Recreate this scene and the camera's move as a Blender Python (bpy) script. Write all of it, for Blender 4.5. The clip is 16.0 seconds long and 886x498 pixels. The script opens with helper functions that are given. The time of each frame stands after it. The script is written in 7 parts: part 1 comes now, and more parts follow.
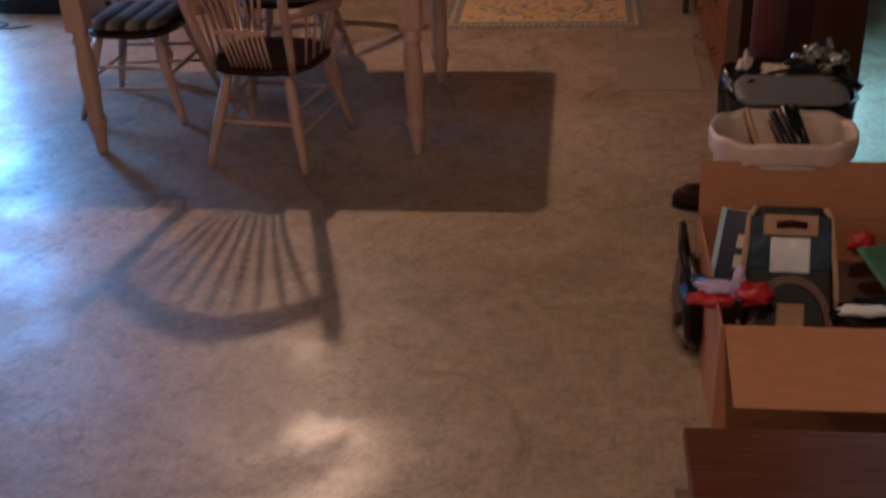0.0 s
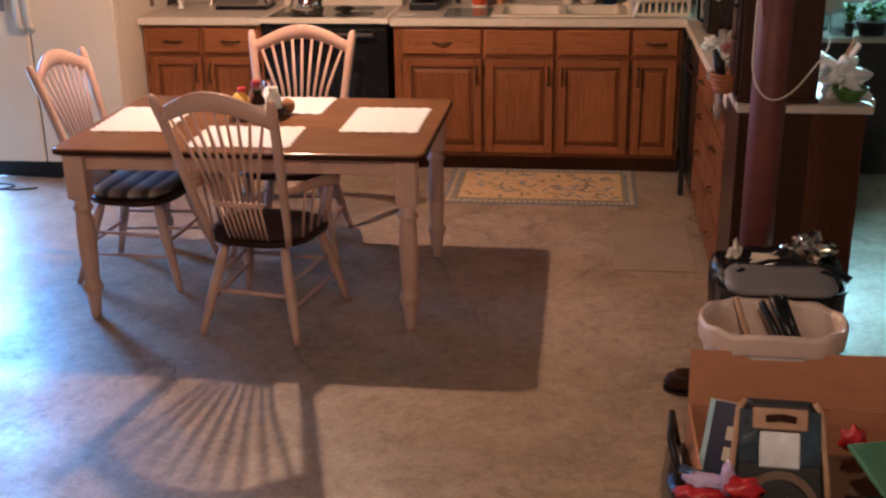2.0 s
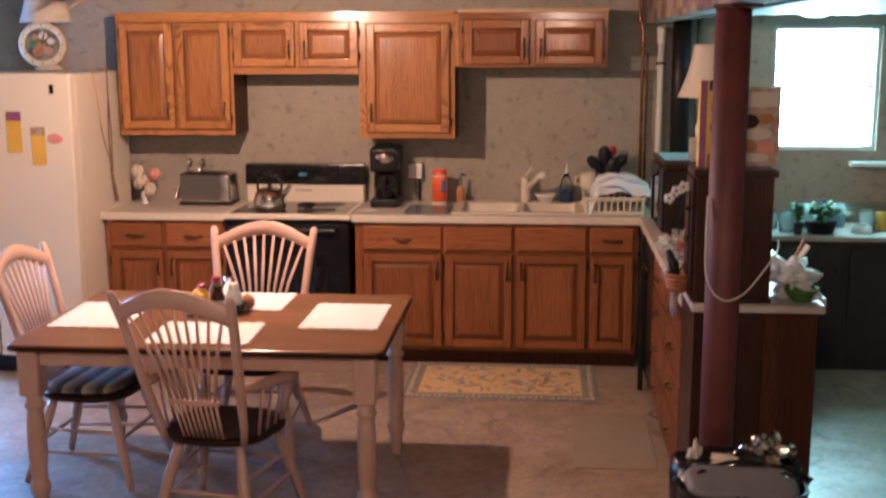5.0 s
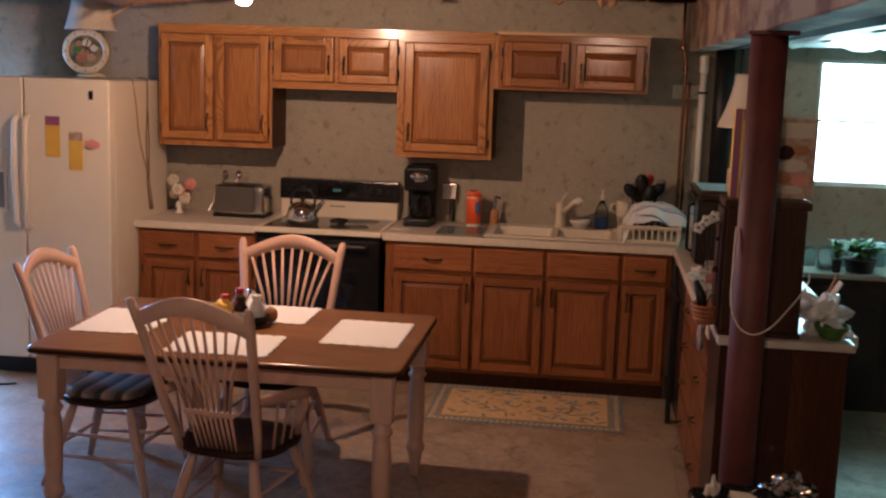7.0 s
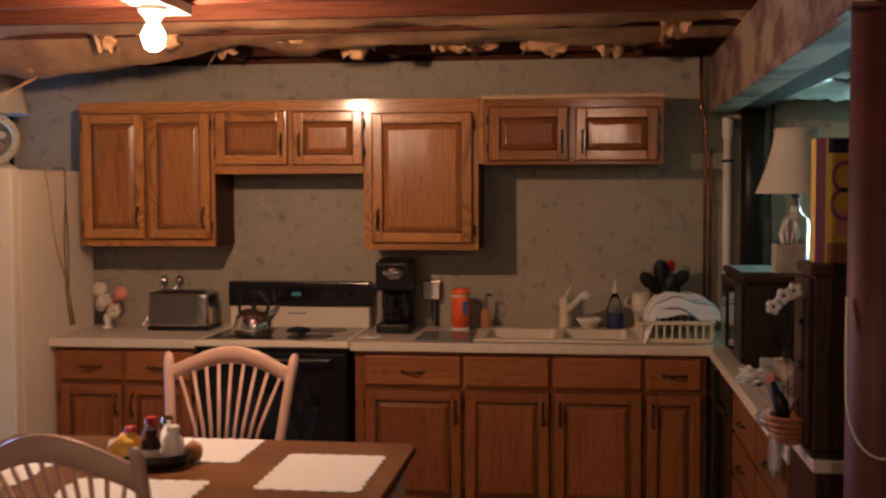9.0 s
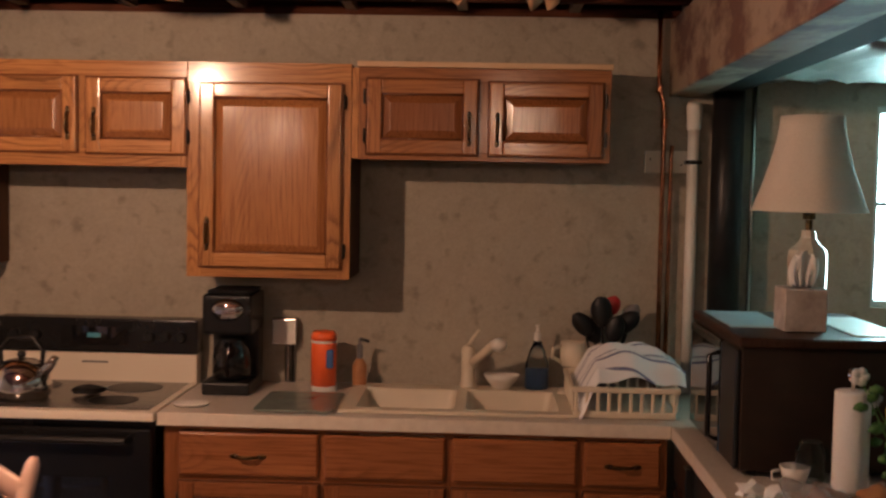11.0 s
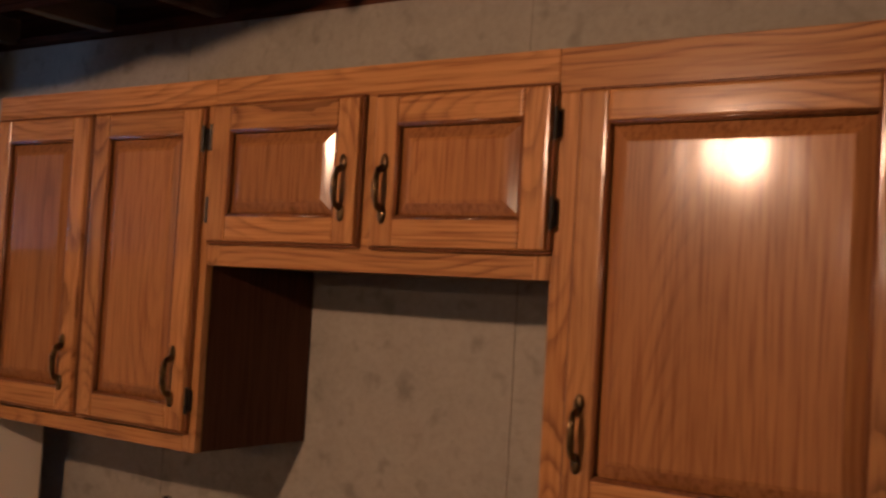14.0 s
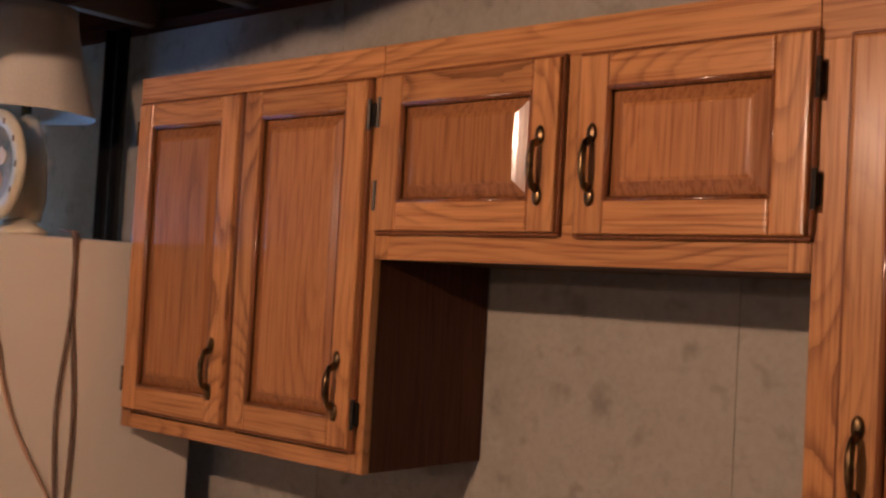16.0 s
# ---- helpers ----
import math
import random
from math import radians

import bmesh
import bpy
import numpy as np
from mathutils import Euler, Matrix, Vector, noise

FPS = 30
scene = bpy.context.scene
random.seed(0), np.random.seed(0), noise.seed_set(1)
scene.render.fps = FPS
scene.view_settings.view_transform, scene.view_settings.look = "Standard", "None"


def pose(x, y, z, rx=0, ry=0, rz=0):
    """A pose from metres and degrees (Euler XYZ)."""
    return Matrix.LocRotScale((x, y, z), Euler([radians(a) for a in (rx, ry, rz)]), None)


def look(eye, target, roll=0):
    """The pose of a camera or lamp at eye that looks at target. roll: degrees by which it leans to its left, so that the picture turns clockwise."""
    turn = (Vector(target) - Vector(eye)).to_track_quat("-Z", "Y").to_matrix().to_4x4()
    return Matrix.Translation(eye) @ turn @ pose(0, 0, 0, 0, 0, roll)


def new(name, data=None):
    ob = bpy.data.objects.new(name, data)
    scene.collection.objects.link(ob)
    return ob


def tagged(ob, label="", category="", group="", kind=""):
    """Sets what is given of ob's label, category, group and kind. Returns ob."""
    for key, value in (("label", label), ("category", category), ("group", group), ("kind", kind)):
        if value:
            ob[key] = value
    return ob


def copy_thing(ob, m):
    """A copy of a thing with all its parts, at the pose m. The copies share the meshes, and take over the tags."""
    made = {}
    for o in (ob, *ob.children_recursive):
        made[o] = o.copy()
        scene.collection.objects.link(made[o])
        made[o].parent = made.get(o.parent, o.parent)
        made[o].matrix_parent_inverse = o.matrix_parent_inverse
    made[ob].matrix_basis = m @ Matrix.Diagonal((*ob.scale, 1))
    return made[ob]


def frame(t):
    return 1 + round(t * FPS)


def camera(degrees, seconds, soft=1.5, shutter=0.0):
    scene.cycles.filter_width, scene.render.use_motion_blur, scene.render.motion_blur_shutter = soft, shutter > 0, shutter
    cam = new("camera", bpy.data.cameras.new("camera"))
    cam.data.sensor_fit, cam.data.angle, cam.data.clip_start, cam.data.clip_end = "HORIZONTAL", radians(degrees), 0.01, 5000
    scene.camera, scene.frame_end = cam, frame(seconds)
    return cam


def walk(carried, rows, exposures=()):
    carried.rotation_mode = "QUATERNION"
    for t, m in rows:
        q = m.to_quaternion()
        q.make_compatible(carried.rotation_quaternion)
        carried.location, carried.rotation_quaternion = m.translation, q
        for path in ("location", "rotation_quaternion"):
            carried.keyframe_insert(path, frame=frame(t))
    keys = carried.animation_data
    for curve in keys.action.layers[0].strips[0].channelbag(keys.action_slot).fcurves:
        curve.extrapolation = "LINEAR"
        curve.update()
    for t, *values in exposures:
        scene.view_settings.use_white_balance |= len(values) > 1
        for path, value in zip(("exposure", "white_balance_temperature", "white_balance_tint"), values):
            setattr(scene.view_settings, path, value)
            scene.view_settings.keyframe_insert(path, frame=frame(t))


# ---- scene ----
cam = camera(43.0, 16.0, soft=2.4, shutter=0.4)
PATH = [
    (0, (1.86, -7.125, 1.826), (1.626, -5.377, 0.881), -2.7),
    (0.2, (1.865, -7.109, 1.842), (1.643, -5.334, 0.948), -2.2),
    (0.5, (1.874, -7.095, 1.86), (1.611, -5.28, 1.062), -1.6),
    (1, (1.887, -7.092, 1.869), (1.614, -5.245, 1.151), -1.0),
    (1.5, (1.887, -7.098, 1.866), (1.626, -5.243, 1.165), -1.1),
    (2, (1.891, -7.096, 1.873), (1.65, -5.232, 1.191), -0.9),
    (2.5, (1.893, -7.1, 1.872), (1.659, -5.23, 1.204), -0.9),
    (3, (1.895, -7.089, 1.865), (1.663, -5.219, 1.195), -0.7),
    (3.5, (1.892, -7.088, 1.865), (1.659, -5.215, 1.204), -0.6),
    (4, (1.897, -7.088, 1.878), (1.688, -5.199, 1.256), -0.4),
    (4.5, (1.891, -7.09, 1.892), (1.703, -5.163, 1.392), -0.3),
    (5, (1.9, -7.09, 1.908), (1.72, -5.131, 1.547), -0.2),
    (5.2, (1.892, -7.088, 1.9), (1.722, -5.121, 1.577), -0.2),
    (7.3, (1.973, -6.998, 1.878), (1.705, -5.042, 1.561), 1.9),
    (7.5, (1.945, -6.936, 1.848), (1.664, -4.968, 1.619), 0.5),
    (7.8, (1.893, -6.792, 1.747), (1.655, -4.815, 1.566), 0.4),
    (7.9, (1.888, -6.739, 1.724), (1.66, -4.764, 1.508), 0.3),
    (8, (1.898, -6.683, 1.706), (1.655, -4.709, 1.495), -0.4),
    (8.2, (1.891, -6.554, 1.631), (1.625, -4.575, 1.522), -0.2),
    (10.3, (1.816, -4.755, 1.695), (1.657, -2.765, 1.573), -1.7),
    (10.5, (1.796, -4.625, 1.671), (1.655, -2.634, 1.541), -1.9),
    (11, (1.831, -4.252, 1.676), (1.755, -2.257, 1.563), 1.1),
    (11.2, (1.840, -4.084, 1.670), (1.786, -2.087, 1.571), 1.0),
    (11.5, (1.842, -3.82, 1.659), (1.782, -1.822, 1.603), 0.2),
    (12, (1.841, -3.362, 1.692), (1.788, -1.363, 1.635), -1.6),
    (12.2, (1.848, -3.173, 1.685), (1.782, -1.174, 1.644), -1.0),
    (12.5, (1.862, -2.908, 1.671), (1.701, -0.916, 1.73), 1.0),
    (13, (1.661, -2.544, 1.766), (1.423, -0.559, 1.799), 0.5),
    (13.2, (1.673, -2.384, 1.781), (1.261, -0.427, 1.791), -0.0),
    (13.5, (1.694, -2.145, 1.785), (0.937, -0.294, 1.778), 0.2),
    (13.8, (1.679, -1.959, 1.723), (0.654, -0.243, 1.801), 2.5),
    (14, (1.65, -1.873, 1.69), (0.505, -0.235, 1.772), 3.3),
    (14.5, (1.525, -1.771, 1.715), (0.304, -0.188, 1.779), 1.9),
    (15, (1.411, -1.729, 1.719), (0.118, -0.207, 1.827), 2.7),
    (15.5, (1.358, -1.726, 1.695), (0.006, -0.253, 1.75), 2.6),
    (16, (1.353, -1.704, 1.673), (0.044, -0.193, 1.749), 3.2),
]
walk(cam, [(t, look(eye, target, roll)) for t, eye, target, roll in PATH],
     exposures=[(0.0, 0.26, 5080, 10), (0.7, 0.76, 5080, 10), (3.5, 1.05, 5150, 12), (5.2, 1.12, 5000, 14), (7.3, 0.06, 5500, 14), (7.9, -0.22, 5750, 14), (8.2, -0.15, 5750, 13), (10.3, 0.16, 5600, 17), (11.0, 0.24, 5650, 17), (13.0, 0.0, 5850, 17), (14.0, -0.10, 5600, 13), (15.0, 0.28, 5350, 11), (16.0, 0.40, 5050, 11)])


# ---- light ----
world = bpy.data.worlds.new("overcast_sky")
scene.world = world
world.use_nodes = True
wn = world.node_tree.nodes
sky = wn.new("ShaderNodeTexSky")
sky.sky_type, sky.sun_disc = "NISHITA", False
sky.sun_elevation, sky.sun_rotation = radians(40), radians(200)
world.node_tree.links.new(sky.outputs[0], wn["Background"].inputs[0])
wn["Background"].inputs[1].default_value = 0.10


def lamp(name, kind, m, energy, colour, **more):
    data = bpy.data.lights.new(name, kind)
    data.energy, data.color = energy, colour
    if kind == "AREA":
        data.shape, data.size, data.size_y = "RECTANGLE", more["size"], more["size_y"]
    else:
        data.shadow_soft_size = more["radius"]
    ob = new(name, data)
    ob.matrix_basis = m
    return ob


BULB = Vector((0.40, -2.13, 2.175))
lamp("bulb_light", "POINT", Matrix.Translation(BULB), 76, (1.0, 0.54, 0.28), radius=0.026)
BULB_2 = Vector((2.05, -6.05, 2.19))
lamp("rear_bulb_light", "POINT", Matrix.Translation(BULB_2), 34, (1.0, 0.58, 0.32), radius=0.03)
BULB_3 = Vector((-0.05, -6.25, 2.13))
lamp("far_bulb_light", "POINT", Matrix.Translation(BULB_3), 20, (1.0, 0.58, 0.32), radius=0.04)
lamp("patio_door_daylight", "AREA", look((-2.22, -0.56, 0.95), (0.0, -2.35, 0.0)), 106, (0.28, 0.56, 1.0), size=0.86, size_y=1.75)
lamp("window_daylight", "AREA", look((3.6, 0.14, 1.63), (3.5, -3.0, 2.3)), 15, (0.48, 0.95, 0.76), size=0.54, size_y=0.68)


# ---- materials ----
def mat(name, colour, rough=0.5, metal=0.0, colour2=None, scale=8.0, stretch=(1, 1, 1), bump=0.0, bump_scale=60.0, spec=0.5, coat=0.0, per_object=0.0, low=0.35, high=0.65):
    """A surface with two colours mixed by two sizes of noise, and fine relief."""
    m = bpy.data.materials.new(name)
    m.use_nodes = True
    n, l = m.node_tree.nodes, m.node_tree.links
    b = n["Principled BSDF"]
    b.inputs["Roughness"].default_value, b.inputs["Metallic"].default_value = rough, metal
    b.inputs["Specular IOR Level"].default_value, b.inputs["Coat Weight"].default_value = spec, coat
    b.inputs["Coat Roughness"].default_value = 0.12
    b.inputs["Base Color"].default_value = (*colour, 1)
    tc = n.new("ShaderNodeTexCoord")
    mp = n.new("ShaderNodeMapping")
    mp.inputs["Scale"].default_value = stretch
    info = n.new("ShaderNodeObjectInfo")
    off = n.new("ShaderNodeMath")
    off.operation = "MULTIPLY"
    off.inputs[1].default_value = 13.0
    l.new(info.outputs["Random"], off.inputs[0])
    l.new(off.outputs[0], mp.inputs["Location"])
    l.new(tc.outputs["Object"], mp.inputs["Vector"])
    if colour2 is not None:
        big = n.new("ShaderNodeTexNoise")
        big.inputs["Scale"].default_value, big.inputs["Detail"].default_value = scale, 8.0
        big.inputs["Roughness"].default_value = 0.62
        l.new(mp.outputs[0], big.inputs["Vector"])
        ramp = n.new("ShaderNodeValToRGB")
        ramp.color_ramp.elements[0].position, ramp.color_ramp.elements[1].position = low, high
        ramp.color_ramp.elements[0].color, ramp.color_ramp.elements[1].color = (*colour, 1), (*colour2, 1)
        l.new(big.outputs["Fac"], ramp.inputs[0])
        l.new(ramp.outputs[0], b.inputs["Base Color"])
    if bump > 0:
        fine = n.new("ShaderNodeTexNoise")
        fine.inputs["Scale"].default_value, fine.inputs["Detail"].default_value = bump_scale, 5.0
        l.new(mp.outputs[0], fine.inputs["Vector"])
        bp = n.new("ShaderNodeBump")
        bp.inputs["Strength"].default_value, bp.inputs["Distance"].default_value = bump, 0.004
        l.new(fine.outputs["Fac"], bp.inputs["Height"])
        l.new(bp.outputs[0], b.inputs["Normal"])
    return m


def oak(name, along, light, dark, rough=0.38, rings=46.0, coat=0.65, loops=1.6, swoop=0.36, shift=0.09, mark=0.76, polish=0.15):
    """Flat-sawn oak: growth rings as contours of a stretched noise, with fine dark pores."""
    m = bpy.data.materials.new(name)
    m["along"] = along
    m.use_nodes = True
    n, l = m.node_tree.nodes, m.node_tree.links
    b = n["Principled BSDF"]
    b.inputs["Coat Weight"].default_value, b.inputs["Coat Roughness"].default_value = coat, polish
    b.inputs["Specular IOR Level"].default_value = 0.12
    tc, info = n.new("ShaderNodeTexCoord"), n.new("ShaderNodeObjectInfo")
    off = n.new("ShaderNodeMath")
    off.operation = "MULTIPLY"
    off.inputs[1].default_value = 37.0
    l.new(info.outputs["Random"], off.inputs[0])

    def stretched(across, length):
        mp = n.new("ShaderNodeMapping")
        sc = [across] * 3
        sc[along] = length
        mp.inputs["Scale"].default_value = sc
        l.new(tc.outputs["Object"], mp.inputs["Vector"])
        l.new(off.outputs[0], mp.inputs["Location"])
        return mp.outputs[0]

    def cloud(vector, detail, distortion=0.0):
        t = n.new("ShaderNodeTexNoise")
        t.inputs["Scale"].default_value, t.inputs["Detail"].default_value, t.inputs["Distortion"].default_value = 1.0, detail, distortion
        l.new(vector, t.inputs["Vector"])
        return t.outputs["Fac"]

    def calc(kind, a, c):
        t = n.new("ShaderNodeMath")
        t.operation = kind
        l.new(a, t.inputs[0])
        if isinstance(c, float):
            t.inputs[1].default_value = c
        else:
            l.new(c, t.inputs[1])
        return t.outputs[0]

    def blend(k):
        return (*[k * a + (1 - k) * c for a, c in zip(light, dark)], 1)

    # a board cut from a log: rings round a wandering pith, met by the face at u across and w along
    uv, two = n.new("ShaderNodeUVMap"), n.new("ShaderNodeSeparateXYZ")
    uv.uv_map = "grain"
    l.new(uv.outputs[0], two.inputs[0])
    u, w = two.outputs[0], two.outputs[1]

    def chance(k):
        return calc("FRACT", calc("MULTIPLY", info.outputs["Random"], k), 0.0)

    def wander(scale_u, scale_w, detail):
        mix = n.new("ShaderNodeCombineXYZ")
        l.new(calc("MULTIPLY", u, scale_u), mix.inputs[0])
        l.new(calc("MULTIPLY", w, scale_w), mix.inputs[1])
        l.new(off.outputs[0], mix.inputs[2])
        return calc("SUBTRACT", cloud(mix.outputs[0], detail), 0.5)

    side = calc("ADD", calc("ADD", u, calc("MULTIPLY", calc("SUBTRACT", chance(71.3), 0.5), shift)), calc("MULTIPLY", wander(1.5, 2.6, 0.0), 0.075))
    deep = calc("ADD", calc("MULTIPLY", wander(1.0, loops, 0.0), swoop), calc("MULTIPLY", calc("SUBTRACT", chance(131.7), 0.5), 0.06))
    from_pith = calc("SQRT", calc("ADD", calc("MULTIPLY", side, side), calc("MULTIPLY", deep, deep)), 0.0)
    ragged = cloud(stretched(120.0, 10.0), 2.0)
    tight = calc("ADD", calc("MULTIPLY", chance(37.9), 0.5 * rings), rings)
    rings_at = calc("ADD", calc("MULTIPLY", from_pith, tight), calc("ADD", calc("MULTIPLY", ragged, 0.30), calc("MULTIPLY", wander(11.0, 2.2, 2.0), 0.9)))
    saw = calc("FRACT", rings_at, 0.0)
    ramp = n.new("ShaderNodeValToRGB")
    e = ramp.color_ramp.elements
    e[0].position, e[0].color = 0.0, blend(1 - mark)
    e[1].position, e[1].color = 0.13, blend(1 - 0.80 * mark)
    e.new(0.36).color = blend(1 - 0.18 * mark)
    e.new(0.80).color = blend(1.0)
    e.new(1.0).color = blend(1 - 0.40 * mark)
    l.new(saw, ramp.inputs[0])
    # the figure fades out where the cut runs quarter-sawn
    bold = n.new("ShaderNodeMapRange")
    bold.inputs["From Min"].default_value, bold.inputs["From Max"].default_value = -0.06, 0.17
    bold.inputs["To Min"].default_value, bold.inputs["To Max"].default_value = 0.18, 1.0
    l.new(wander(15.0, 1.6, 1.0), bold.inputs["Value"])
    plain = n.new("ShaderNodeMixRGB")
    plain.inputs[1].default_value = blend(1 - 0.20 * mark)
    l.new(bold.outputs[0], plain.inputs[0])
    l.new(ramp.outputs[0], plain.inputs[2])
    pores = cloud(stretched(210.0, 6.0), 4.0)
    pr = n.new("ShaderNodeValToRGB")
    pr.color_ramp.elements[0].position, pr.color_ramp.elements[1].position = 0.34, 0.54
    pr.color_ramp.elements[0].color = (0.62, 0.54, 0.48, 1)
    l.new(pores, pr.inputs[0])
    tone = cloud(stretched(4.0, 1.2), 3.0)
    tr = n.new("ShaderNodeValToRGB")
    tr.color_ramp.elements[0].position, tr.color_ramp.elements[1].position = 0.3, 0.7
    tr.color_ramp.elements[0].color = (0.72, 0.68, 0.64, 1)
    l.new(tone, tr.inputs[0])
    last = plain.outputs[0]
    for other in (pr, tr):
        mx = n.new("ShaderNodeMixRGB")
        mx.blend_type = "MULTIPLY"
        mx.inputs[0].default_value = 0.9
        l.new(last, mx.inputs[1])
        l.new(other.outputs[0], mx.inputs[2])
        last = mx.outputs[0]
    # each board a shade of its own
    hv = n.new("ShaderNodeHueSaturation")
    vr = n.new("ShaderNodeMapRange")
    vr.inputs["To Min"].default_value, vr.inputs["To Max"].default_value = 0.86, 1.12
    l.new(info.outputs["Random"], vr.inputs["Value"])
    l.new(vr.outputs[0], hv.inputs["Value"])
    l.new(last, hv.inputs["Color"])
    l.new(hv.outputs[0], b.inputs["Base Color"])
    ro = n.new("ShaderNodeMapRange")
    ro.inputs["To Min"].default_value, ro.inputs["To Max"].default_value = rough + 0.10, rough - 0.06
    l.new(pores, ro.inputs["Value"])
    l.new(ro.outputs[0], b.inputs["Roughness"])
    bp = n.new("ShaderNodeBump")
    bp.inputs["Strength"].default_value, bp.inputs["Distance"].default_value = 0.16, 0.002
    l.new(pores, bp.inputs["Height"])
    l.new(bp.outputs[0], b.inputs["Normal"])
    bw = n.new("ShaderNodeBump")
    bw.inputs["Strength"].default_value, bw.inputs["Distance"].default_value = 0.30, 0.012
    l.new(tone, bw.inputs["Height"])
    l.new(bw.outputs[0], b.inputs["Coat Normal"])
    return m


def concrete(name, base, stain, spot, rough, spots=0.0, gloss=0.0, bump=0.15, scuff=0.0):
    """Poured concrete: broad clouds, finer mottling, dark bug holes or spots."""
    m = bpy.data.materials.new(name)
    m.use_nodes = True
    n, l = m.node_tree.nodes, m.node_tree.links
    b = n["Principled BSDF"]
    tc = n.new("ShaderNodeTexCoord")
    last = None
    for scale, detail, lo, hi, dark in ((0.9, 5.0, 0.36, 0.66, stain), (5.0, 9.0, 0.38, 0.62, [0.75 * a + 0.25 * c for a, c in zip(stain, base)]), (24.0, 6.0, 0.40, 0.62, [0.75 * a + 0.25 * c for a, c in zip(stain, base)]), (75.0, 4.0, 0.36, 0.60, [0.7 * a + 0.3 * c for a, c in zip(stain, base)])):
        t = n.new("ShaderNodeTexNoise")
        t.inputs["Scale"].default_value, t.inputs["Detail"].default_value, t.inputs["Distortion"].default_value = scale, detail, 0.5
        l.new(tc.outputs["Object"], t.inputs["Vector"])
        r = n.new("ShaderNodeValToRGB")
        r.color_ramp.elements[0].position, r.color_ramp.elements[1].position = lo, hi
        r.color_ramp.elements[0].color, r.color_ramp.elements[1].color = (*dark, 1), (*base, 1)
        l.new(t.outputs["Fac"], r.inputs[0])
        if last is None:
            last = r.outputs[0]
        else:
            mx = n.new("ShaderNodeMixRGB")
            mx.inputs[0].default_value = 0.42 if scale < 10 else 0.30
            l.new(last, mx.inputs[1])
            l.new(r.outputs[0], mx.inputs[2])
            last = mx.outputs[0]
    if spots > 0:
        t = n.new("ShaderNodeTexNoise")
        t.inputs["Scale"].default_value, t.inputs["Detail"].default_value = 17.0, 2.0
        l.new(tc.outputs["Object"], t.inputs["Vector"])
        r = n.new("ShaderNodeValToRGB")
        r.color_ramp.elements[0].position, r.color_ramp.elements[1].position = 0.57, 0.72
        r.color_ramp.elements[0].color, r.color_ramp.elements[1].color = (0, 0, 0, 1), (spots, spots, spots, 1)
        l.new(t.outputs["Fac"], r.inputs[0])
        mx = n.new("ShaderNodeMixRGB")
        l.new(r.outputs[0], mx.inputs[0])
        l.new(last, mx.inputs[1])
        mx.inputs[2].default_value = (*spot, 1)
        last = mx.outputs[0]
    # wandering scuffs and hairline dirt
    for scale, width, depth in ((1.3, 0.020, scuff), (4.2, 0.016, scuff * 0.7)):
        t = n.new("ShaderNodeTexNoise")
        t.inputs["Scale"].default_value, t.inputs["Detail"].default_value, t.inputs["Distortion"].default_value = scale, 6.0, 0.9
        l.new(tc.outputs["Object"], t.inputs["Vector"])
        r = n.new("ShaderNodeValToRGB")
        e = r.color_ramp.elements
        e[0].position, e[0].color = 0.5 - width, (0, 0, 0, 1)
        e[1].position, e[1].color = 0.5 + width, (0, 0, 0, 1)
        e.new(0.5).color = (1, 1, 1, 1)
        l.new(t.outputs["Fac"], r.inputs[0])
        where = n.new("ShaderNodeTexNoise")
        where.inputs["Scale"].default_value, where.inputs["Detail"].default_value = scale * 0.9, 3.0
        l.new(tc.outputs["Object"], where.inputs["Vector"])
        wr = n.new("ShaderNodeMapRange")
        wr.inputs["From Min"].default_value, wr.inputs["From Max"].default_value, wr.inputs["To Max"].default_value = 0.50, 0.66, depth
        l.new(where.outputs["Color"], wr.inputs["Value"])
        mu = n.new("ShaderNodeMath")
        mu.operation = "MULTIPLY"
        l.new(r.outputs[0], mu.inputs[0])
        l.new(wr.outputs[0], mu.inputs[1])
        mx = n.new("ShaderNodeMixRGB")
        l.new(mu.outputs[0], mx.inputs[0])
        l.new(last, mx.inputs[1])
        mx.inputs[2].default_value = (*spot, 1)
        last = mx.outputs[0]
    l.new(last, b.inputs["Base Color"])
    fine = n.new("ShaderNodeTexNoise")
    fine.inputs["Scale"].default_value, fine.inputs["Detail"].default_value = 35.0, 8.0
    l.new(tc.outputs["Object"], fine.inputs["Vector"])
    rr = n.new("ShaderNodeMapRange")
    rr.inputs["To Min"].default_value, rr.inputs["To Max"].default_value = rough - 0.12, rough + 0.12
    l.new(fine.outputs["Fac"], rr.inputs["Value"])
    l.new(rr.outputs[0], b.inputs["Roughness"])
    bp = n.new("ShaderNodeBump")
    bp.inputs["Strength"].default_value, bp.inputs["Distance"].default_value = bump, 0.006
    l.new(fine.outputs["Fac"], bp.inputs["Height"])
    l.new(bp.outputs[0], b.inputs["Normal"])
    b.inputs["Coat Roughness"].default_value, b.inputs["Coat IOR"].default_value = 0.30, 1.5 + 0.4 * gloss
    if gloss > 0:
        t = n.new("ShaderNodeTexNoise")
        t.inputs["Scale"].default_value, t.inputs["Detail"].default_value, t.inputs["Roughness"].default_value = 3.4, 8.0, 0.66
        l.new(tc.outputs["Object"], t.inputs["Vector"])
        seal = n.new("ShaderNodeMapRange")
        seal.inputs["From Min"].default_value, seal.inputs["From Max"].default_value = 0.46, 0.62
        seal.inputs["To Min"].default_value, seal.inputs["To Max"].default_value = 0.06 * gloss, 0.95 * gloss
        l.new(t.outputs["Fac"], seal.inputs["Value"])
